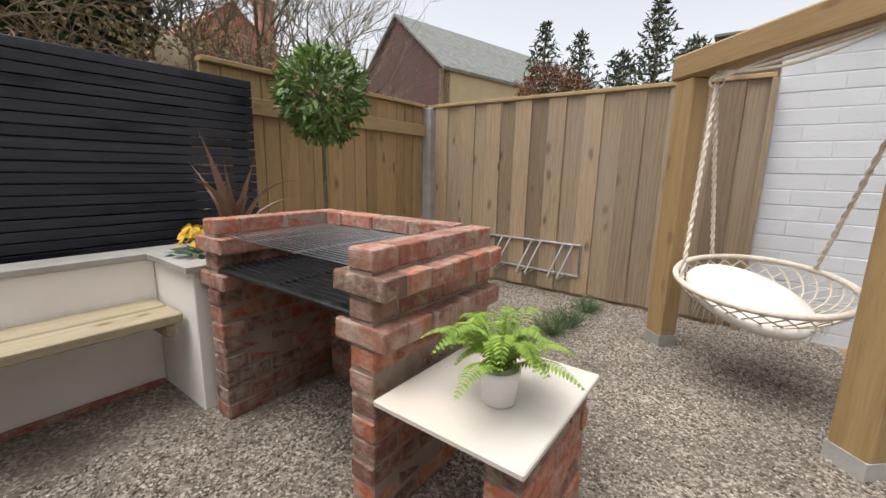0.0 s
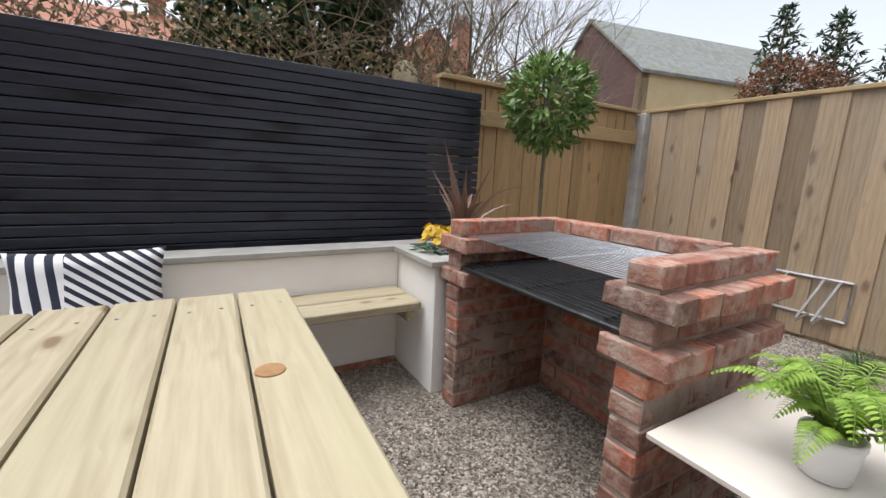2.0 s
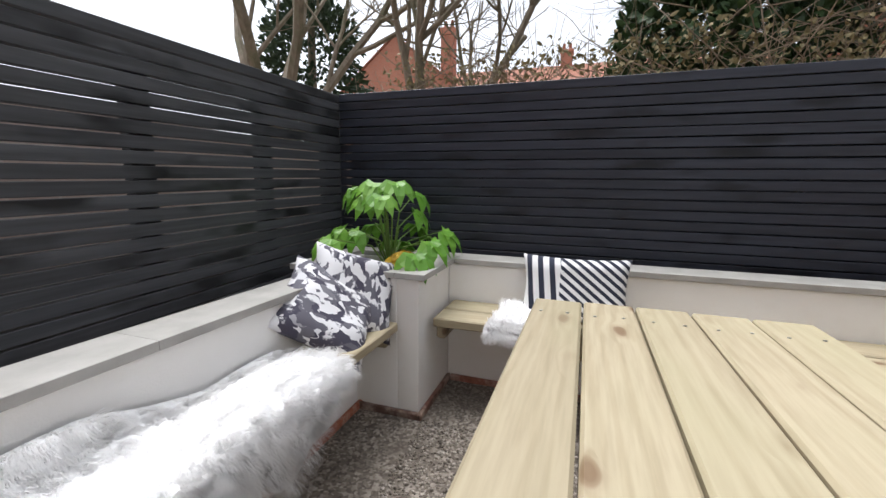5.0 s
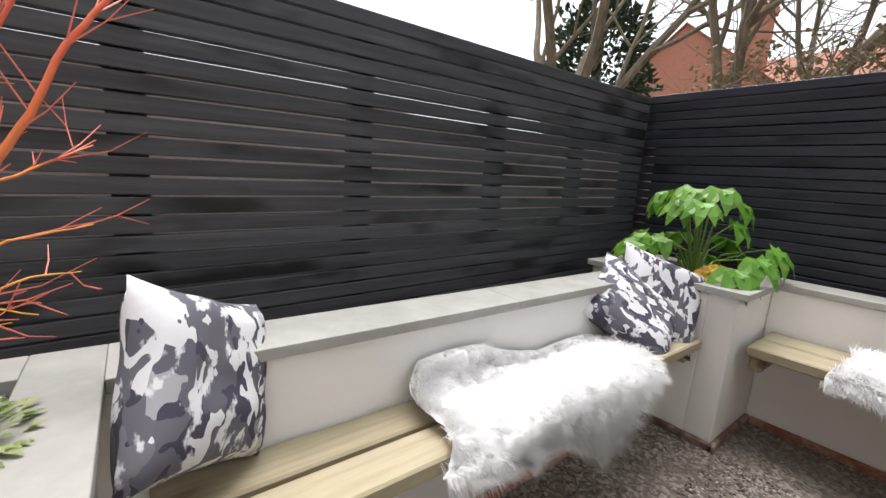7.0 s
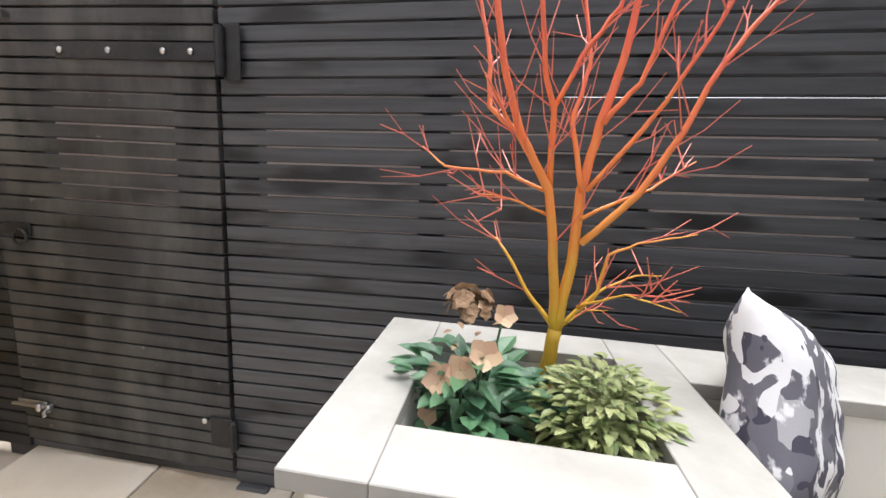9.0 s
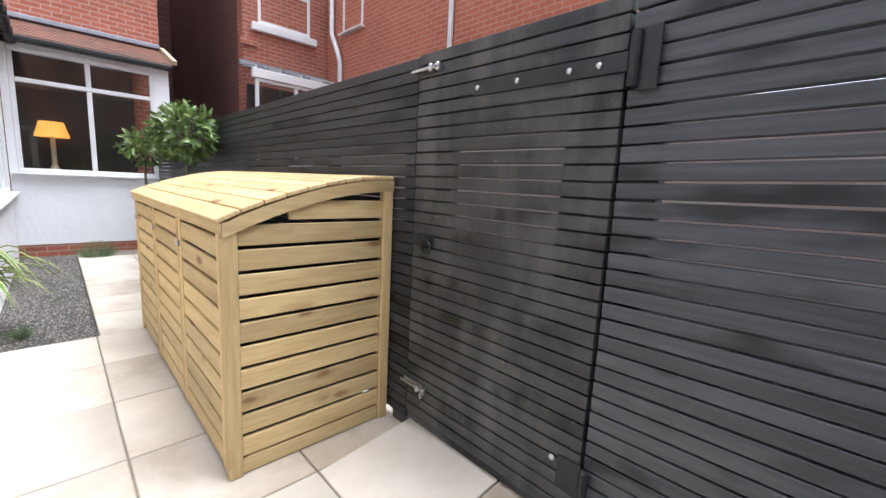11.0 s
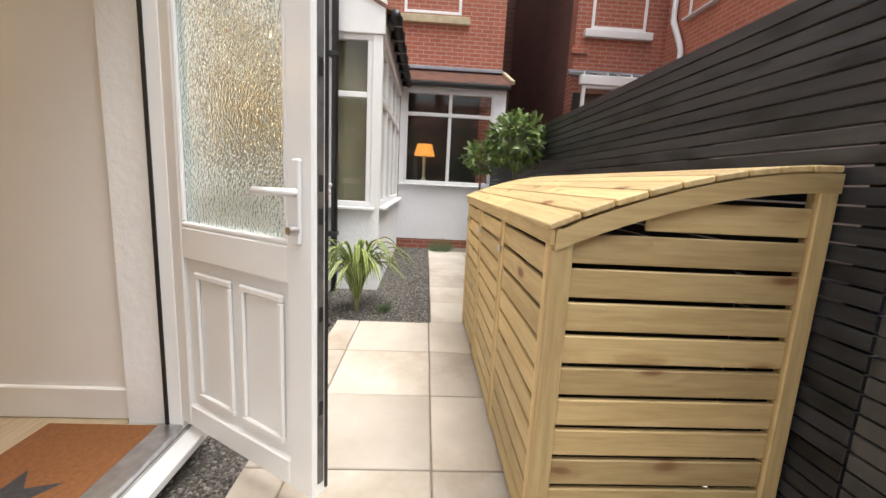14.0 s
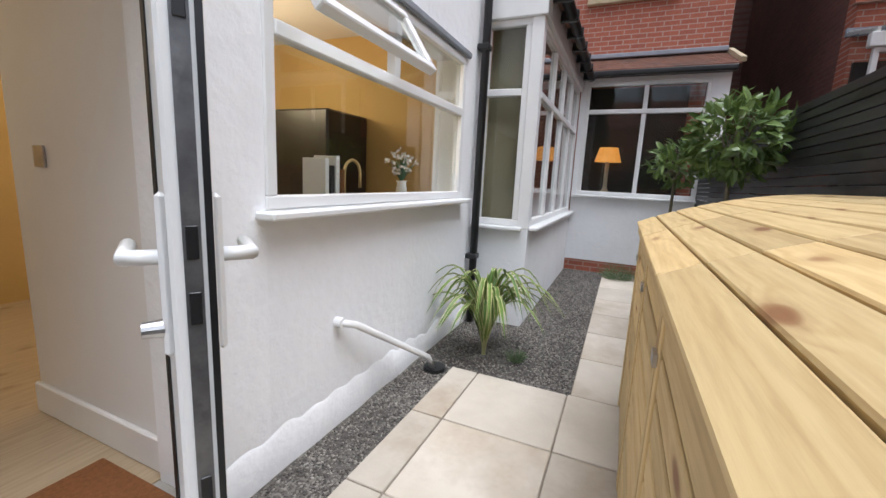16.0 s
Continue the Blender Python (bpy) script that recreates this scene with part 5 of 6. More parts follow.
s.tube([(BXa - 0.06, BYa - 0.13, 2.555), (BXb - 0.02, BYa - 0.13, 2.555)], 0.05, 0.05, 10)
s.make("gutter", BLACKPL, bay, smooth=True)
for k in range(7):
    solid("gutter_clip", (BXa + 0.1 + k * 0.45, BYa - 0.19, 2.50), (BXa + 0.15 + k * 0.45, BYa - 0.03, 2.60), BLACKPL, bev=0.006, parent=bay)
window("window_bay_end", "white upvc end window of the bay", 0.42, (), 0.62, 2.37, (BXa + 0.01, WY - 0.003, 0), -90, 1.78)
window("window_bay_front", "white upvc bay window with four lights", 2.82, (0.72, 1.41, 2.1), 0.62, 2.37, (BXa + 0.10, BYa + 0.005, 0), 0, 1.78)
solid("wall", (BXa + 0.2, 0.9, -0.2), (BXb, 1.0, 2.5), WARMPLASTER, parent=rooms)
solid("blind", (BXa + 0.14, -0.36, 0.66), (BXa + 0.15, -0.02, 2.34), mat("olive_blind", (0.20, 0.17, 0.10), (0.25, 0.21, 0.13), 2, 0.8, 0.1, 90), "drawn olive roller blind", "blind")

ext = thing("rear_extension", "white rendered rear extension with a tiled lean-to roof", "house", kind="structure")
EX = 8.97
for lo, hi in (((-2.36, -0.13), (-0.50, 0.86)), ((-0.58, 0.86), (-0.50, 2.62)), ((-2.36, 0.86), (-2.16, 2.62)), ((-2.16, 2.50), (-0.58, 2.62))):
    solid("wall", (EX, lo[0], lo[1]), (EX + 0.2, hi[0], hi[1]), WALLWHITE, parent=ext)
solid("plinth", (EX + 0.01, -2.36, -0.31), (EX + 0.2, -0.5, -0.13), HOUSEBRICK, parent=ext)
window("window_rear", "white upvc rear window with small top lights", 1.58, (0.80,), 0.88, 2.50, (EX - 0.004, -0.58, 0), -90, 2.09)
bm = bmesh.new()
for k in range(10):
    x0, x1 = EX - 0.16 + k * 0.115, EX - 0.16 + (k + 1) * 0.115 + 0.03
    z0, z1 = 2.64 + k * 0.045, 2.64 + (k + 1) * 0.045
    q = [bm.verts.new(c) for c in ((x0, -2.42, z0), (x0, 0.3, z0), (x1, 0.3, z1), (x1, -2.42, z1), (x0, -2.42, z0 - 0.018), (x0, 0.3, z0 - 0.018))]
    bm.faces.new(q[:4]), bm.faces.new((q[0], q[4], q[5], q[1]))
part("tiled_roof", bm, ROOFTILE, ext, "brown clay tiles")
solid("verge", (EX - 0.15, -2.46, 2.64), (EX + 0.95, -2.40, 2.70), STONE, parent=ext).rotation_euler = (0, -math.atan(0.39), 0)
solid("gutter_board", (EX - 0.17, -2.40, 2.55), (EX - 0.02, 0.3, 2.63), BLACKPL, bev=0.02, parent=ext)
solid("lead_flashing", (EX + 0.80, -2.40, 3.05), (EX + 0.99, 0.3, 3.12), LEAD, bev=0.01, parent=ext)
UX = 9.95
up = thing("upper_house", "red brick upper storeys of the house", "house", kind="structure")
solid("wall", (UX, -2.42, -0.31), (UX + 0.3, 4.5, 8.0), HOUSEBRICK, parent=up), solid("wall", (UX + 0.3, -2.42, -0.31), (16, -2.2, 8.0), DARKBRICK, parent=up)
solid("stone_sill", (UX - 0.08, -1.72, 3.92), (UX + 0.05, -0.35, 4.06), STONE, bev=0.01, parent=up)
window("window_upper", "white sash window above a stone sill", 1.1, (), 4.10, 5.4, (UX - 0.02, -0.45, 0), -90, 4.8, False)
# Near-black panel paints the unlit room behind the rear window.
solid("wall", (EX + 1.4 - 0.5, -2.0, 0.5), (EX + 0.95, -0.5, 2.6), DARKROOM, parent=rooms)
lampsh = thing("table_lamp", "lit orange-shaded lamp behind the rear window", "lamp", (9.5, -0.95, 1.0))
bm = lathe_bm([(0.20, 0.4), (0.14, 0.62)], 20)
shade = bpy.data.materials.new("lit_orange_shade")
shade.use_nodes = True
sp = shade.node_tree.nodes["Principled BSDF"]
sp.inputs["Base Color"].default_value, sp.inputs["Emission Color"].default_value, sp.inputs["Emission Strength"].default_value = (0.8, 0.4, 0.1, 1), (1, 0.36, 0.05, 1), 0.3
part("shade", bm, shade, lampsh, "glowing orange shade")
bm = lathe_bm([(0.08, -0.1), (0.03, 0.0), (0.03, 0.4)], 16)
part("base", bm, STONE, lampsh)

# ---- neighbouring houses ----
nb = thing("neighbour_house", "red brick neighbouring house with white windows and drainpipe", "house", kind="structure")
NX = 9.6
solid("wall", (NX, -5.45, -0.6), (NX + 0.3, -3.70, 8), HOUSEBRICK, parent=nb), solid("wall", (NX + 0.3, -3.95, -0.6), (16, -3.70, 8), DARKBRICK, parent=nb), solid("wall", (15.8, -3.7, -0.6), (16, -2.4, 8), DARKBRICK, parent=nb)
solid("wall", (2.6, -5.75, -0.6), (NX, -5.45, 8), WINGBRICK, parent=nb)
solid("brick_ledge", (NX - 0.06, -3.95, 3.45), (NX + 0.05, -3.64, 3.58), HOUSEBRICK, parent=nb)
solid("stone_sill", (NX - 0.1, -5.15, 3.74), (NX + 0.05, -3.85, 3.88), UPVC, bev=0.01, parent=nb)
window("window_neighbour", "white sash window with net curtain", 1.05, (), 3.90, 5.3, (NX - 0.02, -3.98, 0), -90, 4.6, False)
solid("curtain", (NX + 0.06, -5.0, 3.9), (NX + 0.07, -4.0, 5.3), PLASTER, parent=nb)
solid("lean_to_roof", (NX - 0.75, -5.40, 2.86), (NX, -3.62, 2.92), GLASS, parent=nb).rotation_euler = (0, -0.25, 0)
solid("lean_to_flashing", (NX - 0.04, -5.40, 3.06), (NX + 0.0, -3.62, 3.16), LEAD, parent=nb)
for k in range(5):
    solid("lean_to_bar", (NX - 0.76, -5.36 + k * 0.42, 2.885), (NX, -5.33 + k * 0.42, 2.94), UPVC, parent=nb).rotation_euler = (0, -0.25, 0)
solid("lean_to_beam", (NX - 0.80, -5.42, 2.72), (NX - 0.70, -3.60, 2.88), UPVC, bev=0.01, parent=nb)
window("window_lean_to", "white glazed front of the neighbour's lean-to", 1.7, (0.75,), 1.2, 2.72, (NX - 0.76, -3.66, 0), -90, None, False)
# Black sheet in place of the lean-to's shaded interior.
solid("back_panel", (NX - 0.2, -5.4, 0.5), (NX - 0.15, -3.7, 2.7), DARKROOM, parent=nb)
s = Soup()
s.tube([(NX - 0.30, -5.38, 8), (NX - 0.30, -5.38, 4.15), (NX - 0.34, -5.36, 4.0), (NX - 0.62, -5.36, 3.55), (NX - 0.66, -5.38, 3.4), (NX - 0.66, -5.38, 2.6)], 0.05, 0.05, 10)
s.make("drainpipe", UPVC, nb, "white drainpipe", smooth=True)
s = Soup()
s.tube([(5.7, -5.40, 0), (5.7, -5.40, 8)], 0.04, 0.04, 10)
s.make("drainpipe", UPVC, nb, "white drainpipe", smooth=True)
window("window_wing", "small white sash window in the brick wing", 0.75, (), 3.95, 5.2, (8.95, -5.43, 0), 180, None, True)


# ---- cushions and sheepskins ----
def cushion(label, w, h, d, centre, normal, roll, material, group="scatter cushions"):
    """A stuffed cushion: pinched corners, slack faces, a seam."""
    n = 18
    bm = bmesh.new()
    grids = []
    for side in (1, -1):
        rows = []
        for i in range(n + 1):
            row = []
            for j in range(n + 1):
                u, v = 2 * i / n - 1, 2 * j / n - 1
                edge = max(0.0, (1 - u ** 4) * (1 - v ** 4)) ** 0.55
                pull = 1 - 0.09 * (1 - abs(v) ** 2.0) * abs(u) ** 3, 1 - 0.09 * (1 - abs(u) ** 2.0) * abs(v) ** 3
                z = side * d / 2 * edge * (1 + 0.22 * noise.noise((u * 2.1 + w * 40 + centre[0] * 9, v * 2.1, side)))
                row.append(bm.verts.new((u * w / 2 * pull[0], v * h / 2 * pull[1], z)))
            rows.append(row)
        grids.append(rows)
        for i in range(n):
            for j in range(n):
                q = (rows[i][j], rows[i + 1][j], rows[i + 1][j + 1], rows[i][j + 1])
                bm.faces.new(q if side > 0 else q[::-1])
    bmesh.ops.remove_doubles(bm, verts=bm.verts[:], dist=0.0008)
    ob = new("cushion", mesh_of(bm, "cushion", material, True))
    z = Vector(normal).normalized()
    x = Vector((0, 0, 1)).cross(z).normalized()
    m = Matrix((x, z.cross(x), z)).transposed().to_4x4()
    ob.matrix_world = Matrix.Translation(centre) @ m @ pose(0, 0, 0, 0, 0, roll)
    return tagged(ob, label, "cushion", group)


cushion("white cushion with plum brushmark print against the tree planter", 0.335, 0.325, 0.12, (0.076, -1.574, 0.676), (-0.70, 0.62, 0.28), -26, PRINT)
cushion("white cushion with plum brushmark print slumped on the bench", 0.41, 0.41, 0.13, (-1.455, -1.555, 0.585), (0.12, 0.72, 0.68), 38, PRINT)
cushion("white cushion with plum brushmark print against the corner planter", 0.40, 0.40, 0.13, (-1.63, -1.54, 0.615), (0.42, 0.72, 0.42), -22, PRINT)
cushion("white cushion with navy stripes on the back bench", 0.50, 0.33, 0.13, (-2.09, -0.62, 0.605), (0.95, 0.0, 0.28), 0, STRIPE)


def sheepskin(label, spine, across, nv, count, hair):
    """A hide that follows a profile, with long hair. spine(u, v) gives points of the hide."""
    rug = thing("sheepskin", label, "sheepskin rug", group="sheepskins")
    nu = 90
    nv = 80
    bm = bmesh.new()
    g = []
    for i in range(nu + 1):
        g.append([])
        for j in range(nv + 1):
            p = Vector(spine(i / nu, j / nv))
            e = min(1.0, 12 * min(i / nu, 1 - i / nu, j / nv, 1 - j / nv))
            k = 0.018 + 0.022 * abs(noise.noise(p * 13)) + 0.022 * abs(noise.noise(p * 30)) + 0.010 * noise.noise(p * 62)
            g[-1].append(bm.verts.new(p + Vector((0.004 * noise.noise(p * 50), 0.55 * k * e, 0.85 * k * e))))
    for i in range(nu):
        for j in range(nv):
            bm.faces.new((g[i][j], g[i + 1][j], g[i + 1][j + 1], g[i][j + 1]))
    part("hide", bm, FLEECE, rug, smooth=True)
    s = Soup()
    for _ in range(count):
        u, v = R.random(), R.random()
        p, pu, pv = Vector(spine(u, v)), Vector(spine(min(u + 0.02, 1.02), v)), Vector(spine(u, min(v + 0.02, 1.02)))
        nrm = (pu - p).cross(pv - p)
        nrm = nrm.normalized() if nrm.length > 1e-9 else Vector((0, 0, 1))
        if nrm.z + nrm.y < 0:
            nrm = -nrm
        cl = noise.noise_vector(p * 22) * 0.45
        d = (nrm * 0.7 + cl + Vector((U(-0.3, 0.3), U(-0.3, 0.3) + 0.15, -0.15))).normalized()
        ln = hair * U(0.6, 1.25)
        side = d.orthogonal().normalized() * 0.0014
        tip = p + d * ln + Vector((0, 0.004, -0.25 * ln))
        b = len(s.v)
        s.v += [p - side, p + side, p + d * ln * 0.6 + side * 0.8, tip, p + d * ln * 0.6 - side * 0.8]
        s.f += [(b, b + 1, b + 2, b + 4), (b + 4, b + 2, b + 3)]
    ob = s.make("fleece", WOOL, rug, "long white wool", kind="stuff")
    return rug


def profile(pts, v):
    v = max(0.0, min(1.0, v)) * (len(pts) - 1)
    k = min(int(v), len(pts) - 2)
    f = v - k
    return pts[k][0] + (pts[k + 1][0] - pts[k][0]) * f, pts[k][1] + (pts[k + 1][1] - pts[k][1]) * f


def rug_a(u, v):
    back = 0.585 - 0.075 * min(1, max(0, (u - 0.25) / 0.4))
    front = 0.46 - 0.07 * math.sin(min(1, u / 0.35) * math.pi / 2) - 0.115 * math.exp(-((u - 0.63) / 0.13) ** 2) + 0.06 * max(0, u - 0.8) / 0.2
    y, z = profile([(-1.60, back), (-1.575, back - 0.05), (-1.53, 0.50), (-1.44, 0.497), (-1.385, 0.49), (-1.352, 0.46), (-1.342, (front + 0.46) / 2), (-1.338, front)], v)
    wide = 0.78 + 0.16 * math.sin(min(1, max(0, v)) * math.pi / 2)
    x = -0.81 + (0.5 - u) * wide + 0.02 * math.sin(v * 9)
    return x, y + 0.010 * math.sin(u * 11) * v, z + 0.008 * math.sin(u * 9 + v * 5)


def rug_b(u, v):
    y, z = profile([(-2.12, 0.50), (-2.0, 0.488), (-1.87, 0.49), (-1.835, 0.45), (-1.83, 0.40)], v)
    return y, -0.98 + u * 0.36 + 0.02 * math.sin(v * 6), z + 0.006 * math.sin(u * 9)


sheepskin("white long-haired sheepskin draped over the side bench", rug_a, 0, 20, 42000, 0.056)
sheepskin("small white sheepskin on the back bench", rug_b, 0, 12, 9000, 0.045)


# ---- plants ----
def crown(centre, radii, count, length, width, material, parent, twigs=26, hollow=0.45):
    s, t = Soup(), Soup()
    c = Vector(centre)
    for _ in range(twigs):
        d = unit()
        t.tube([c - Vector((0, 0, radii[2] * 0.7)), c + Vector((d.x * radii[0], d.y * radii[1], d.z * radii[2])) * 0.45, c + Vector((d.x * radii[0], d.y * radii[1], d.z * radii[2])) * 0.9], 0.005, 0.0015, 4)
    for _ in range(count):
        d = unit()
        r = (hollow + (1 - hollow) * R.random() ** 0.5) * (1 + 0.17 * noise.noise(d * 2.6 + c))
        p = c + Vector((d.x * radii[0], d.y * radii[1], d.z * radii[2])) * r
        out = (d + unit() * 0.75 + Vector((0, 0, 0.15))).normalized()
        s.leaf(p, out, (d + unit() * 0.5 + Vector((0, 0, 0.6))).normalized(), length * U(0.65, 1.2), width * U(0.7, 1.15), 0.18, U(0.05, 0.35))
    t.make("twigs", STEM, parent, kind="stuff")
    s.make("crown", material, parent, kind="stuff")


def standard_tree(label, base, top, crown_r, count, length, width, material, group, r=0.014):
    t = thing("standard_tree", label, "tree", base, group)
    s = Soup()
    h = top - base[2]
    s.tube([(0, 0, 0), (0.008, 0.004, h * 0.35), (-0.006, 0.0, h * 0.7), (0, 0, h)], r, r * 0.7, 8)
    s.make("trunk", STEM, t, smooth=True)
    crown((0, 0, h), crown_r, count, length, width, material, t)
    return t


standard_tree("clipped lollipop laurel tree in the planter behind the barbecue", (-2.16, 1.76, 0.0), 1.60, (0.265, 0.265, 0.285), 1350, 0.085, 0.026, LAUREL, "lollipop trees", 0.016)
standard_tree("clipped lollipop tree with dark glossy leaves behind the bin store", (5.65, -1.88, PZ), 1.37, (0.265, 0.25, 0.25), 560, 0.105, 0.046, PHOTINIA, "lollipop trees", 0.018)
standard_tree("smaller lollipop tree with dark glossy leaves by the path", (6.15, -1.61, PZ), 1.22, (0.18, 0.18, 0.16), 240, 0.095, 0.042, PHOTINIA, "lollipop trees", 0.015)

pot_plant = thing("potted_fern", "bright green fern in a white pot on the side table", "plant", (-0.345, 0.945, 0.4965))
bm = lathe_bm([(0.038, 0.0), (0.046, 0.004), (0.056, 0.085), (0.058, 0.088), (0.058, 0.105), (0.052, 0.105), (0.048, 0.09), (0.01, 0.088)], 28)
part("pot", bm, POT, pot_plant, "white glazed pot", True)
s, t = Soup(), Soup()
for k in range(30):
    a, reach, lift = k * 2.4 + U(-0.3, 0.3), U(0.07, 0.25), U(0.09, 0.19)
    pts = []
    for j in range(13):
        f = j / 12
        pts.append(Vector((math.cos(a) * reach * f, math.sin(a) * reach * f, 0.09 + lift * math.sin(f * 2.2) / math.sin(1.57) - 0.04 * f * f)))
    t.tube(pts, 0.0016, 0.0006, 4)
    for j in range(1, 12):
        for q in (0, 0.5):
            p = pts[j] + (pts[j + 1] - pts[j]) * q
            d = (pts[j + 1] - pts[j]).normalized()
            sd = d.cross(Vector((0, 0, 1))).normalized()
            ln = 0.030 * math.sin(math.pi * min(1, (j + q) / 12 * 0.95 + 0.06)) + 0.006
            for w in (1, -1):
                s.leaf(p, sd * w + d * 0.45, Vector((0, 0, 1)), ln, 0.009, 0.1, 0.25)
s.make("fronds", FERNLEAF, pot_plant, kind="stuff")
t.make("ribs", FERNLEAF, pot_plant, kind="stuff")


def palmate(s, at, out, up, size):
    """A hand-shaped leaf: five drooping lobes from one point."""
    o, u = Vector(out).normalized(), Vector(up).normalized()
    sd = o.cross(u).normalized()
    for k in range(5):
        a = (k - 2) * 0.62
        d = o * math.cos(a) + sd * math.sin(a) - u * 0.12
        s.leaf(at, d, u, size * (1.0 - 0.08 * abs(k - 2)), size * 0.46, 0.10, 0.5)


fatsia = thing("fatsia", "bright green fatsia shrub in the corner planter", "plant", (-2.08, -1.58, 0.62))
s, t = Soup(), Soup()
for k in range(19):
    a, tall = k * 2.4, U(0.16, 0.52)
    reach = U(0.14, 0.38)
    end = Vector((math.cos(a) * reach * 1.0, math.sin(a) * reach * 0.85, tall - 0.12 * reach))
    t.tube([(0, 0, 0), (end.x * 0.35, end.y * 0.35, end.z * 0.75), tuple(end)], 0.006, 0.003, 5)
    out = Vector((math.cos(a), math.sin(a), -0.35))
    palmate(s, end, out, Vector((math.cos(a) * 0.3 + 0.25, math.sin(a) * 0.3 + 0.25, 1)), U(0.12, 0.175))
s.make("leaves", FATSIA, fatsia, kind="stuff")
t.make("stalks", STRAP, fatsia, kind="stuff")


def bedding(name, label, category, at, spread, height, count, leafmaterial, flowermaterial, flowers, leaf=0.05):
    b = thing(name, label, category, at)
    s, f = Soup(), Soup()
    for _ in range(count):
        a, r = U(0, 6.28), spread * R.random() ** 0.6
        p = Vector((math.cos(a) * r, math.sin(a) * r, height * U(0.1, 0.75) * (1 - 0.4 * r / spread)))
        s.leaf(p, Vector((math.cos(a), math.sin(a), U(-0.1, 0.7))), (0, 0, 1), leaf * U(0.7, 1.3), leaf * 0.5, 0.15, U(0, 0.35))
    for _ in range(flowers):
        a, r = U(0, 6.28), spread * 0.85 * R.random() ** 0.5
        p = Vector((math.cos(a) * r, math.sin(a) * r, height * U(0.7, 1.05)))
        tip = Vector((math.cos(a) * 0.5, math.sin(a) * 0.5, U(0.1, 0.8))).normalized()
        for k in range(5):
            w = tip.orthogonal()
            w.rotate(Matrix.Rotation(k * 1.256, 3, tip))
            f.leaf(p, w + tip * 0.35, tip, leaf * 0.6, leaf * 0.62, 0.12, 0.15)
    s.make("leaves", leafmaterial, b, kind="stuff")
    if flowers:
        f.make("flowers", flowermaterial, b, kind="stuff")
    return b


bedding("wallflower", "yellow-flowered bedding plant beside the barbecue", "flowers", (-1.99, 0.87, 0.62), 0.11, 0.20, 110, HELLEAF, YELLOWLEAF, 46, 0.05)
bedding("wallflower", "small yellow bedding flowers under the fatsia", "flowers", (-1.92, -1.44, 0.62), 0.09, 0.13, 70, FATSIA, YELLOWLEAF, 26, 0.045)
bedding("variegated_euonymus", "low cream-edged euonymus in the tree planter", "shrub", (0.385, -1.49, 0.585), 0.10, 0.26, 1200, VARIEG, VARIEG, 0, 0.024)
bedding("hellebore", "peach-flowered hellebore with dark leaves in the tree planter", "flowers", (0.60, -1.52, 0.585), 0.13, 0.235, 190, HELLEAF, HELFLOWER, 0, 0.058)
bedding("dried_hydrangea", "brown dried flower head in the tree planter", "flowers", (0.605, -1.59, 0.72), 0.048, 0.10, 8, DRYFLOWER, DRYFLOWER, 60, 0.024)

def cup_flower(s, at, facing, size):
    """An open flower: five broad overlapping petals round a centre."""
    tip = Vector(facing).normalized()
    for k in range(5):
        w = tip.orthogonal()
        w.rotate(Matrix.Rotation(k * 1.256 + U(-0.15, 0.15), 3, tip))
        s.leaf(at, w + tip * 0.42, tip, size * U(0.9, 1.1), size * 1.0, 0.10, -0.10)


hellebore = bpy.data.objects["hellebore"]
for at, facing, size in (((0.035, 0.05, 0.13), (0.4, 0.9, 0.6), 0.03), ((0.047, 0.055, 0.075), (0.6, 0.8, 0.3), 0.025), ((-0.03, 0.045, 0.175), (-0.1, 0.9, 0.7), 0.03), ((-0.055, 0.0, 0.225), (-0.3, 0.7, 0.6), 0.023), ((0.005, 0.05, 0.15), (0.1, 1.0, 0.4), 0.027)):
    s, c = Soup(), Soup()
    cup_flower(s, at, facing, size)
    s.make("flower", HELFLOWER, hellebore, "peach cup-shaped flower", smooth=True)
    c.tube([(at[0] * 0.3, at[1] * 0.3, 0.0), (at[0] * 0.8, at[1] * 0.7, at[2] * 0.7), at], 0.003, 0.002, 5)
    c.make("stalk", HELLEAF, hellebore)

phormium = thing("phormium", "bronze strappy phormium with curling leaves", "plant", (-2.10, 1.10, 0.62))
s = Soup()
for k in range(20):
    a, reach, tall = k * 2.4, U(0.08, 0.42), U(0.34, 0.72)
    if k > 13:
        reach, tall = U(0.3, 0.5), U(0.15, 0.32)
    s.strap([(math.cos(a) * reach * f ** 1.7, math.sin(a) * reach * f ** 1.7, tall * (f - 0.35 * f ** 3 * (reach > 0.3))) for f in [j / 9 for j in range(10)]], 0.05, (0, 0, 1) if reach > 0.2 else (math.sin(a), -math.cos(a), 0.2), 0.55)
s.make("leaves", PHORMIUM, phormium, kind="stuff")


def strap_plant(label, at, count, reach, tall, group=""):
    p = thing("variegated_grass", label, "plant", at, group)
    s, e = Soup(), Soup()
    for k in range(count):
        a, r, h = k * 2.4 + U(-0.2, 0.2), reach * U(0.3, 1.0), tall * U(0.6, 1.05)
        pts = [Vector((math.cos(a) * r * f ** 1.4, math.sin(a) * r * f ** 1.4, h * math.sin(f * 2.45) * 1.0)) for f in [j / 11 for j in range(12)]]
        s.strap(pts, 0.032, (0, 0, 1), 0.8)
        sd = Vector((-math.sin(a), math.cos(a), 0))
        for w in (1, -1):
            e.strap([q + sd * w * 0.013 + Vector((0, 0, 0.007)) for q in pts], 0.007, (0, 0, 1), 0.8)
    s.make("leaves", STRAP, p, kind="stuff")
    e.make("leaf_edges", STRAPEDGE, p, "cream leaf margins")


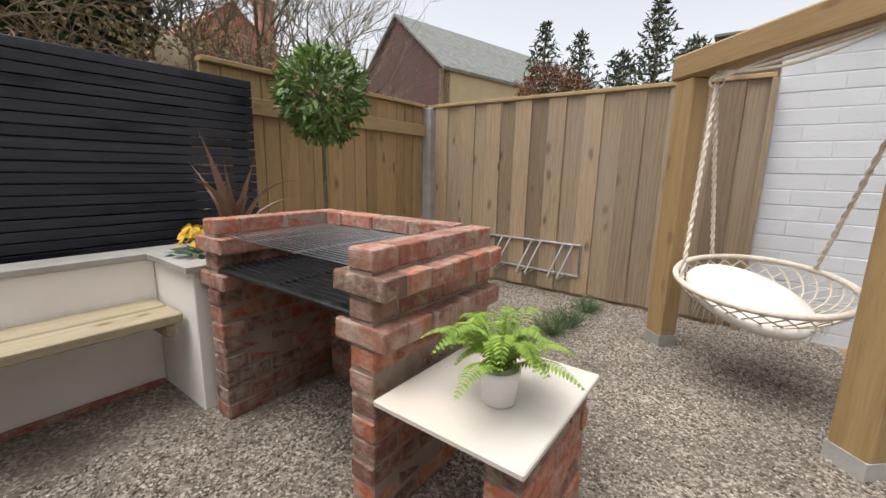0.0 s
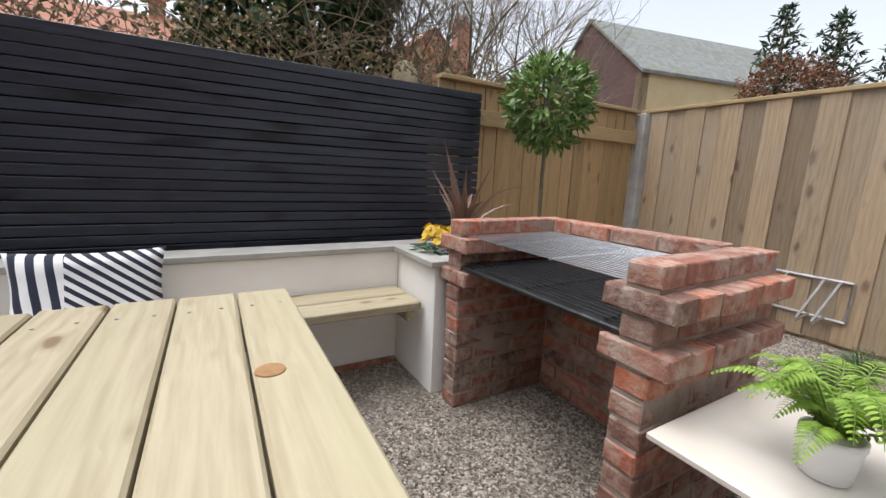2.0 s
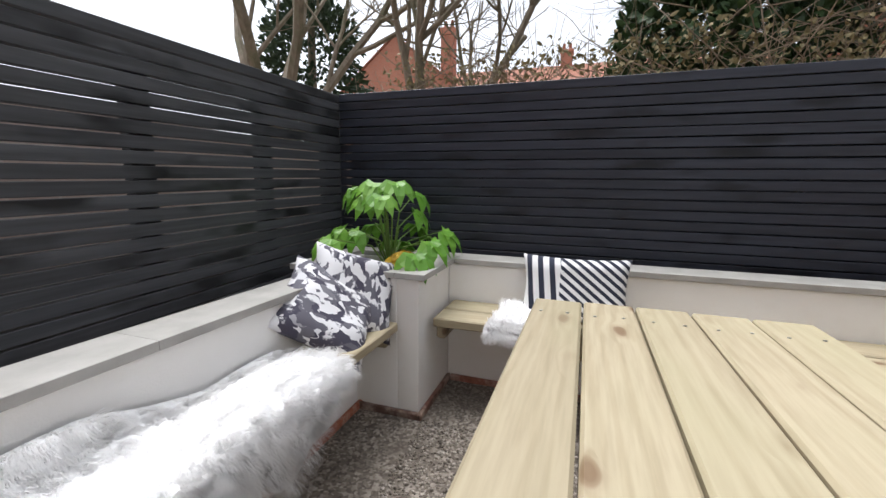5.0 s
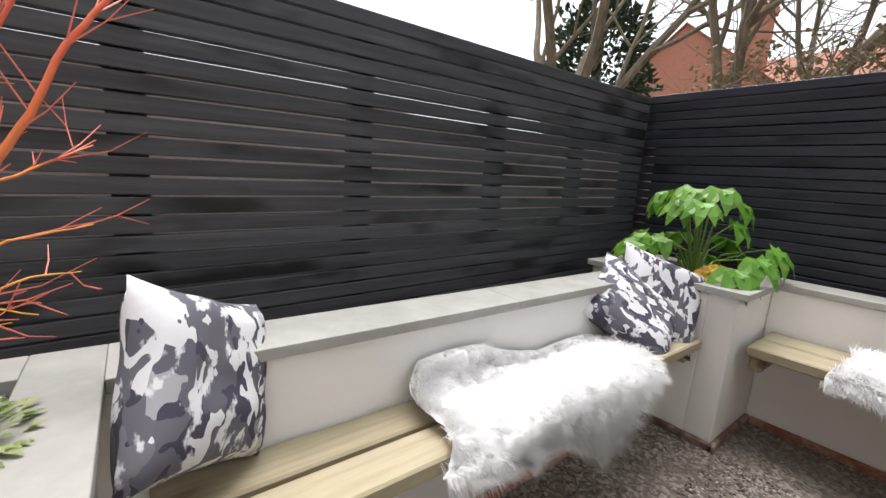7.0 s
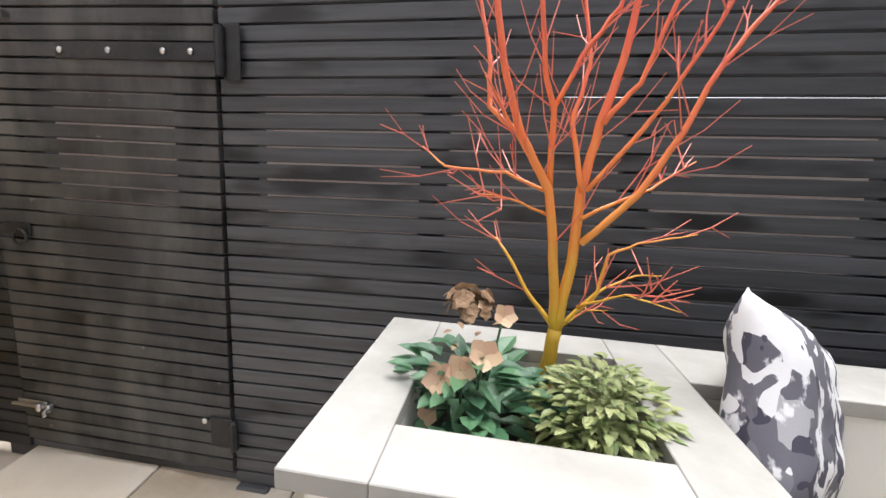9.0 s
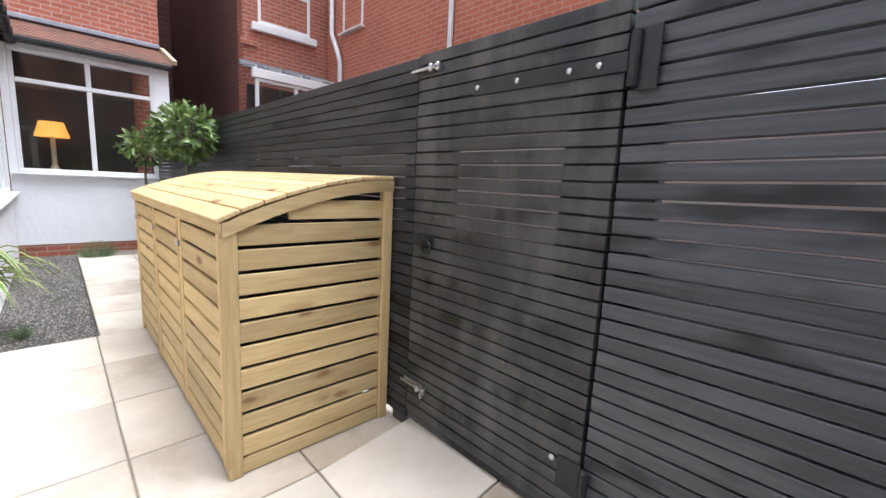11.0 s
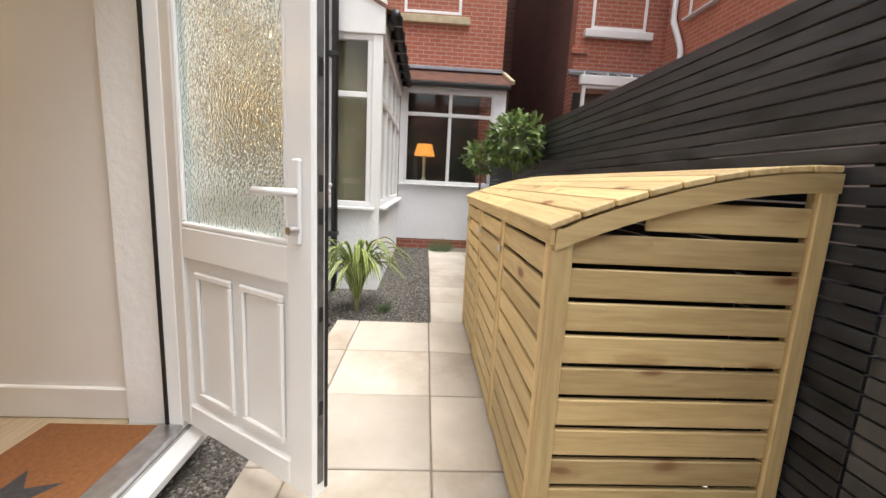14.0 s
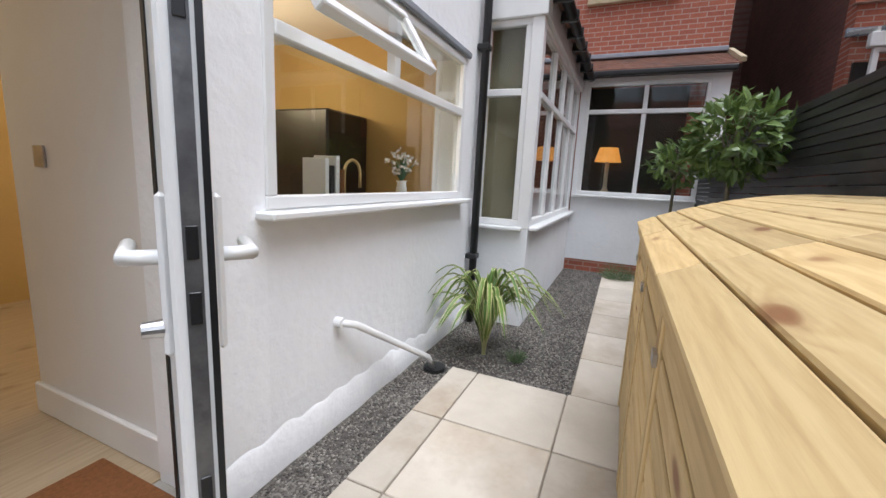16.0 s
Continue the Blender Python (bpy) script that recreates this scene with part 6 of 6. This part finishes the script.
strap_plant("cream-edged strappy grass beside the downpipe", (5.22, -0.40, -0.315), 70, 0.62, 0.68)


def tuft(label, at, r, h, count, group):
    p = thing("lavender_tuft", label, "plant", at, group)
    s = Soup()
    for _ in range(count):
        a, lean = U(0, 6.28), R.random() ** 0.6
        d = Vector((math.cos(a) * lean, math.sin(a) * lean, 1.1 - 0.6 * lean)).normalized()
        q = Vector((math.cos(a), math.sin(a), 0)) * r * 0.35 * R.random()
        for f in (0.3, 0.5, 0.7, 0.9):
            s.leaf(q + d * h * f, d + unit() * 0.6, unit(), 0.028, 0.004, 0, 0.1)
        s.strap([q, q + d * h * 0.5, q + d * h], 0.004, (math.sin(a), -math.cos(a), 0))
    s.make("stems", LAVENDER, p, kind="stuff")


for at, r in (((-0.84, 2.66, 0.0), 0.10), ((-0.80, 2.88, 0.0), 0.12), ((-0.79, 3.30, 0.0), 0.10)):
    tuft("small grey-green lavender tuft in the gravel", at, r, r * 1.5, 150, "lavender tufts")
tuft("small green tuft in the dark gravel", (5.22, -0.65, -0.315), 0.06, 0.09, 70, "lavender tufts")
tuft("dark green grass tuft beside the path end", (8.45, -1.30, -0.31), 0.22, 0.28, 240, "lavender tufts")

# red-stemmed tree: limbs as runs of (sideways, up) centimetres from the foot of the trunk
dog = thing("coral_bark_tree", "bare coral-red and yellow-stemmed young tree", "tree", (0.4655, -1.625, 0.53))
BOUGH_RUNS = []


def limb(pts, r0, r1, depth, material_soup):
    n = len(pts)
    path = []
    for k, (x, z) in enumerate(pts):
        f = k / (n - 1)
        path.append(Vector((-x * 0.01155, depth * f ** 1.2 * 0.10, z * 0.01155)))
    fine = []
    for a, b in zip(path, path[1:]):
        for j in range(4):
            fine.append(a.lerp(b, j / 4) + unit() * 0.0015)
    fine.append(path[-1])
    own = Soup()
    own.tube(fine, r0 * 0.94, r1 * 0.94, 7)
    own.make(material_soup, DOGWOOD, dog, smooth=True)
    BOUGH_RUNS.append((fine, r1))


trunk, limbs, twigs = "trunk", "limb", Soup()
limb([(0, 0), (1.0, 11), (1.7, 20)], 0.0165, 0.0135, 0, trunk)
limb([(1.7, 19), (0.2, 31), (-1.5, 42), (-6.5, 50), (-9.3, 58), (-11.1, 66), (-13, 80), (-14, 98)], 0.0105, 0.004, 0.5, trunk)
limb([(1.7, 19), (3.1, 31), (3.4, 42), (5.2, 52), (7.4, 61), (8.9, 71), (10, 84), (12, 100)], 0.0115, 0.004, -0.5, trunk)
limb([(4.0, 34), (11.4, 42), (16.4, 51), (20.2, 60), (24.1, 66), (28, 71), (37, 86)], 0.0075, 0.003, -0.4, limbs)
limb([(-1.5, 42), (-2.1, 53.5), (-4, 58.5), (-5.8, 70), (-6.5, 92)], 0.0065, 0.003, 0.9, limbs)
limb([(-6.5, 50), (-11.5, 54), (-12.1, 62), (-14, 70), (-19, 88)], 0.006, 0.0025, -0.8, limbs)
limb([(-2.1, 53.5), (1.2, 61), (5.3, 67), (6.4, 72), (7, 90)], 0.005, 0.0025, 0.4, limbs)
limb([(3.4, 42), (1.1, 52), (3.4, 61.5), (2.1, 71), (2, 92)], 0.0055, 0.0025, -1.2, limbs)
limb([(4.0, 42), (10.8, 51.5), (12.8, 55), (17.1, 64), (19.3, 70), (24, 84)], 0.005, 0.002, 0.8, limbs)
limb([(5.2, 52), (9.4, 57.5), (13.7, 72), (16, 90)], 0.0055, 0.0025, 0.5, limbs)
limb([(1.4, 20), (-3.2, 25.5), (-7.1, 31.5), (-9.1, 33.5)], 0.0055, 0.0018, -0.5, limbs)
limb([(2.0, 20), (7.6, 26.5), (8.7, 32.5), (13, 34.5), (21.6, 36.5)], 0.0050, 0.0012, -0.3, limbs)
limb([(5.0, 23.5), (9, 27), (14.3, 28.8), (19.4, 28.5)], 0.0035, 0.0012, -0.9, limbs)
limb([(4.7, 24), (10.5, 27.5), (16.5, 27)], 0.003, 0.001, 0.9, limbs)
limb([(2.4, 20.5), (6.8, 22.4), (11.4, 21.5)], 0.003, 0.001, -0.9, limbs)
limb([(-1.4, 41.5), (-8.2, 44.2), (-18.2, 44.8), (-22.6, 48)], 0.004, 0.0015, -0.7, limbs)
limb([(-1.2, 38), (-7.3, 40.5), (-11.9, 41.2)], 0.0032, 0.001, 0.9, limbs)
limb([(3.6, 38), (14.2, 43), (21.9, 47.7)], 0.004, 0.0014, -0.9, limbs)
limb([(-3.2, 44.5), (-8.3, 51.3), (-11.9, 56.6)], 0.004, 0.0016, 1.0, limbs)
for fine, r in list(BOUGH_RUNS[1:]):
    for _ in range(9 if fine[0].z > 0.36 else 5):
        k = R.randrange(2, len(fine) - 1)
        p, d = fine[k], (fine[k + 1 if k + 1 < len(fine) else k] - fine[k - 1]).normalized()
        o = (d * 0.8 + unit() * 0.8 + Vector((0, 0, 0.35))).normalized()
        ln = U(0.05, 0.17)
        q = p + o * ln * 0.5 + unit() * 0.008
        e = q + (o + Vector((0, 0, 0.35))).normalized() * ln * 0.5
        twigs.tube([p, q, e], 0.0017, 0.0008, 4)
        if R.random() < 0.6:
            twigs.tube([q, q + (o + unit() * 0.7).normalized() * ln * 0.45], 0.0015, 0.0008, 4)
twigs.make("twigs", DOGTWIG, dog, "coral-red twigs", kind="stuff")


# ---- beyond the fences ----
def ramify(s, p, d, length, r, level, spread=0.6, droop=0.0, kids=3, tips=None):
    """A limb that forks into thinner limbs."""
    n = 5
    pts, q = [p.copy()], p.copy()
    dd = d.copy()
    for k in range(n):
        dd = (dd + unit() * 0.16 + Vector((0, 0, 0.06 - droop))).normalized()
        q = q + dd * length / n
        pts.append(q.copy())
    s.tube(pts, r, r * 0.55, 6 if level > 1 else 4)
    if level == 0:
        if tips is not None:
            tips.append((q.copy(), dd.copy()))
        return
    for k in range(kids + (level > 1)):
        i = R.randrange(2, n + 1)
        ramify(s, pts[i], (dd + unit() * spread * 1.3).normalized(), length * U(0.5, 0.8), r * 0.5, level - 1, spread, droop, kids, tips)


def bare_tree(label, at, height, r, level, lean=(0, 0, 1), limbs=4, spread=0.7, group="bare trees"):
    t = thing("bare_tree", label, "tree", at, group)
    s, tw = Soup(), Soup()
    p = Vector((0, 0, 0))
    d = Vector(lean).normalized()
    top = p + d * height * 0.42
    s.tube([p, p + d * height * 0.2 + unit() * 0.05, top], r, r * 0.75, 9)
    for k in range(limbs):
        a = k * 6.28 / limbs + U(-0.4, 0.4)
        ramify(tw, top - d * height * U(0.0, 0.14), (d + Vector((math.cos(a), math.sin(a), 0)) * spread).normalized(), height * U(0.32, 0.5), r * 0.5, level, kids=3)
    s.make("trunk", BARK, t, smooth=True)
    tw.make("limbs", BARK, t, kind="stuff")
    return t


bare_tree("bare forked garden tree with mossy limbs behind the side fence", (-4.9, -4.9, -0.6), 7.2, 0.16, 4, (0.05, 0.1, 1), 5)
bare_tree("bare pale-barked tree behind the back fence corner", (-5.6, -3.5, -0.6), 6.4, 0.13, 4, (0.15, 0.45, 1), 4)
for k, (x, y, h) in enumerate(((-5.6, 2.2, 4.6), (-6.2, 3.1, 5.2), (-5.2, 3.6, 4.2), (-7.0, 1.6, 5.0))):
    bare_tree("bare brown twiggy shrub behind the back fence", (x, y, -0.6), h, 0.06, 4, (U(-0.1, 0.1), U(-0.1, 0.1), 1), 5, 0.55, "twiggy shrubs")
bare_tree("bare tree behind the timber fence", (-6.8, 5.0, -0.6), 5.4, 0.06, 4, (0.1, 0.1, 1), 4)

ivy = thing("ivy_covered_tree", "tall ivy-clad tree behind the back fence", "tree", (-6.0, 0.95, -0.6))
s = Soup()
s.tube([(0, 0, 0), (0.1, 0, 3.0), (0, 0.1, 7.2)], 0.25, 0.12, 9)
s.make("trunk", BARK, ivy)
s = Soup()
for _ in range(15000):
    z = U(1.6, 7.6)
    a = U(0, 6.28)
    rad = (1.05 + 0.32 * noise.noise((math.cos(a) * 1.3, math.sin(a) * 1.3, z * 0.9)) + 0.16 * noise.noise((math.cos(a) * 4, math.sin(a) * 4, z * 2.5))) * (0.72 + 0.28 * R.random())
    d = Vector((math.cos(a), math.sin(a), U(-0.4, 0.3)))
    s.leaf((math.cos(a) * rad, math.sin(a) * rad * 1.08, z), d + unit() * 0.7, d + unit() * 0.4, U(0.10, 0.16), U(0.08, 0.12), 0.1, 0.25)
s.make("crown", IVY, ivy)
tw = Soup()
for _ in range(130):
    a, z = U(-1.4, 1.4), U(2.0, 4.6)
    p = Vector((math.cos(a) * 1.05, math.sin(a) * 1.1, z))
    ramify(tw, p, (Vector((0.5, U(-1, 1), U(-0.5, 0.5)))).normalized(), U(0.4, 0.9), 0.008, 1, 0.6, 0.04, 2)
tw.make("stems", TWIG, ivy, "trailing pale stems", kind="stuff")

hedge = thing("bramble_hedge", "tangled brown bramble hedge behind the back fence", "hedge", (-4.6, 0, -0.6))
s, lf = Soup(), Soup()
for _ in range(760):
    y = U(-2.8, 3.8)
    p = Vector((U(-0.6, 0.3), y, U(1.2, 2.75)))
    d = Vector((U(-0.4, 0.5), U(-1, 1), U(-0.15, 0.55))).normalized()
    ramify(s, p, d, U(0.35, 0.9), 0.008, 1, 0.7, 0.05, 2)
for _ in range(7500):
    p = Vector((U(-0.7, 0.35), U(-2.8, 3.8), 1.0 + 2.15 * R.random() ** 0.65))
    p.z += 0.25 * noise.noise((p.y * 1.4, 0, 3))
    lf.leaf(p, unit(), unit(), U(0.04, 0.08), U(0.025, 0.045))
s.make("stems", TWIG, hedge, kind="stuff")
lf.make("leaves", HEDGE, hedge, kind="stuff")

stone = thing("rounded_stone", "pale rounded stone post top beyond the fence", "post", (-4.75, 1.90, -0.6))
bm = lathe_bm([(0.16, 0), (0.16, 2.76), (0.155, 2.86), (0.12, 2.95), (0.07, 3.0), (0.01, 3.01)], 20)
part("post", bm, STONE, stone, "", True)

evergreen = thing("evergreen_tree", "dark evergreen tree behind the side fence", "tree", (-7.2, -5.75, -0.6))
s = Soup()
s.tube([(0, 0, 0), (0, 0, 6.5)], 0.14, 0.04, 7)
s.make("trunk", BARK, evergreen)
s = Soup()
for _ in range(3000):
    d = unit()
    r = (0.5 + 0.5 * R.random() ** 0.5) * (1 + 0.35 * noise.noise(d * 2.2))
    s.leaf((d.x * 0.95 * r, d.y * 0.95 * r, 3.9 + d.z * 1.5 * r), d + unit() * 0.8, unit(), U(0.12, 0.22), U(0.05, 0.09))
s.make("crown", CONIFER, evergreen)


def spruce(label, at, height, width, material, group="conifers"):
    t = thing("conifer", label, "tree", at, group)
    s, c = Soup(), Soup()
    s.tube([(0, 0, 0), (0.03, 0.02, height * 0.6), (0, 0, height)], 0.11, 0.012, 7)
    z = height * 0.25
    while z < height * 0.985:
        f = 1 - (z - height * 0.25) / (height * 0.75)
        for k in range(6):
            a = k * 1.047 + z * 7 + U(-0.3, 0.3)
            ln = width * (f ** 0.85) * U(0.65, 1.15) + 0.05
            d = Vector((math.cos(a), math.sin(a), 0.42))
            pts = [Vector((0, 0, z)), Vector((0, 0, z)) + d * ln * 0.5 - Vector((0, 0, 0.06 * ln)), Vector((0, 0, z)) + d * ln]
            s.tube(pts, 0.016, 0.005, 4)
            for j in range(int(7 + 16 * ln)):
                q = R.random() ** 0.7
                p = pts[0].lerp(pts[2], q) - Vector((0, 0, 0.05 * ln * math.sin(q * 3.1)))
                c.leaf(p, d * 0.6 + unit() * 0.9, unit(), U(0.10, 0.22), 0.05, 0.1, 0.1)
        z += height * 0.035
    s.make("trunk", BARK, t)
    c.make("crown", material, t)


spruce("dark spiky conifer behind the timber fence", (-5.25, 12.2, -0.6), 6.1, 1.3, CONIFER)
spruce("dark spiky conifer behind the timber fence", (-4.3, 12.6, -0.6), 5.9, 1.2, CONIFER)
spruce("dark spiky conifer behind the timber fence", (-2.15, 12.0, -0.6), 6.0, 1.5, CONIFER)
spruce("dark spiky conifer behind the timber fence", (-3.1, 12.6, -0.6), 5.2, 1.3, CONIFER)
spruce("dark spiky conifer behind the timber fence", (-1.3, 12.2, -0.6), 5.2, 1.2, CONIFER)
shrub = thing("rust_shrub", "dense rust-brown shrub among the conifers", "shrub", (-4.75, 11.6, -0.6))
s = Soup()
for _ in range(2600):
    d = unit()
    r = (0.45 + 0.55 * R.random() ** 0.5) * (1 + 0.3 * noise.noise(d * 2.4))
    s.leaf((d.x * 1.0 * r, d.y * 1.0 * r, 3.9 + d.z * 0.85 * r), d + unit(), unit(), U(0.06, 0.13), 0.04)
s.make("crown", REDBERRY, shrub)
s = Soup()
s.tube([(0, 0, 0), (0, 0, 3.6)], 0.08, 0.04, 6)
s.make("trunk", BARK, shrub)


def gabled(name, label, apex, across, back, half, drop, length, wallmat, sidemat, roofmat, over=0.12):
    """A gabled building: across points along the gable wall, back along the ridge."""
    h = thing(name, label, "house", kind="structure")
    A, x, y = Vector(apex), Vector((*across, 0)).normalized(), Vector((*back, 0)).normalized()
    eL, eR = A - x * half - Vector((0, 0, drop)), A + x * half - Vector((0, 0, drop))
    ground = -0.6

    def ring(pts, material, nm, thick=None):
        bm = bmesh.new()
        a = [bm.verts.new(p) for p in pts]
        b = [bm.verts.new(p + thick) for p in pts]
        bm.faces.new(a), bm.faces.new(b[::-1])
        for k in range(len(a)):
            bm.faces.new((a[k], b[k], b[(k + 1) % len(a)], a[(k + 1) % len(a)]))
        bmesh.ops.recalc_face_normals(bm, faces=bm.faces[:])
        ob = part(nm, bm, material, h)
        return ob
    fl = lambda p: Vector((p.x, p.y, ground))
    ring([fl(eL), eL, A, eR, fl(eR)], wallmat, "gable_wall", y * 0.3)
    ring([fl(eR), eR, eR + y * length, fl(eR + y * length)], sidemat, "side_wall", -x * 0.25)
    ring([fl(eL), eL, eL + y * length, fl(eL + y * length)], sidemat, "side_wall", x * 0.25)
    up = Vector((0, 0, 0.10))
    for e, sg in ((eR, 1), (eL, -1)):
        o = (e - A).normalized() * over * 1.5
        ring([A - y * over + up * 0.3, e + o - y * over + up * 0.3, e + o + y * length + up * 0.3, A + y * length + up * 0.3], roofmat, "roof", up)
    return h


barn = gabled("barn", "old dark brick barn with a slate roof", (-11.3, 12.25, 6.76), (2.73, -0.62), (0.22, 0.97), 2.8, 2.22, 13, BARNBRICK, CREAMWALL, SLATE)
ORANGE = brick_mat("orange_far_brick", [(0.46, 0.17, 0.10), (0.38, 0.13, 0.08), (0.5, 0.22, 0.14)], (0.36, 0.26, 0.2), soot=0.12, plane="yz")
ROOFRED = mat("red_clay_roof", (0.26, 0.10, 0.065), (0.36, 0.16, 0.10), 3, 0.85, 0.4, 10)
h1 = gabled("far_house", "orange brick house with a clay roof beyond the trees", (-25, -12.4, 10.4), (0, 1), (-1, 0.0), 5.2, 4.2, 9, ORANGE, ORANGE, ROOFRED)
h2 = gabled("far_house", "brown brick house behind bare trees", (-22, 11.5, 9.2), (0, 1), (-1, 0.0), 4.2, 3.6, 9, ORANGE, ORANGE, ROOFRED)
h3 = gabled("far_terrace", "low orange brick terrace beyond the trees", (-32, 10, 9.6), (1, 0), (0, -1), 4, 3.0, 22, ORANGE, ORANGE, ROOFRED)


def chimney(at, w, h, z0):
    c = thing("chimney_stack", "orange brick chimney stack with pots", "chimney", at, "chimneys")
    part("stack", box_bm(w, w, h, 0.02), ORANGE, c).location = (-w / 2, -w / 2, z0)
    part("crown_course", box_bm(w * 1.2, w * 1.2, h * 0.12, 0.02), ORANGE, c).location = (-w * 0.6, -w * 0.6, z0 + h)
    for k in (-1, 1):
        part("chimney_pot", lathe_bm([(w * 0.16, 0), (w * 0.13, w * 0.6)], 12), ROOFRED, c).location = (0, k * w * 0.27, z0 + h * 1.12)


chimney((-25.6, -9.0, 0), 0.8, 3.6, 6.6), chimney((-32, -2.2, 0), 0.8, 1.6, 8.9), chimney((-22.6, 13.6, 0), 0.8, 2.6, 7.2)
window("window_far", "white window in the far orange house", 1.8, (0.6, 1.2), 5.2, 6.6, (-24.94, -13.3, 0), 90, None, True)

parapet = thing("brick_block", "weathered brown brick block with a flat parapet", "building", kind="structure")
solid("wall", (-0.60, 9.0, -0.6), (6.0, 9.3, 3.52), GREYBRICK, parent=parapet)
solid("parapet_coping", (-0.66, 8.95, 3.525), (6.0, 9.35, 3.58), SLATE, bev=0.01, parent=parapet)
solid("stack", (0.78, 8.9, 3.582), (1.12, 9.3, 4.6), ORANGE, parent=parapet)
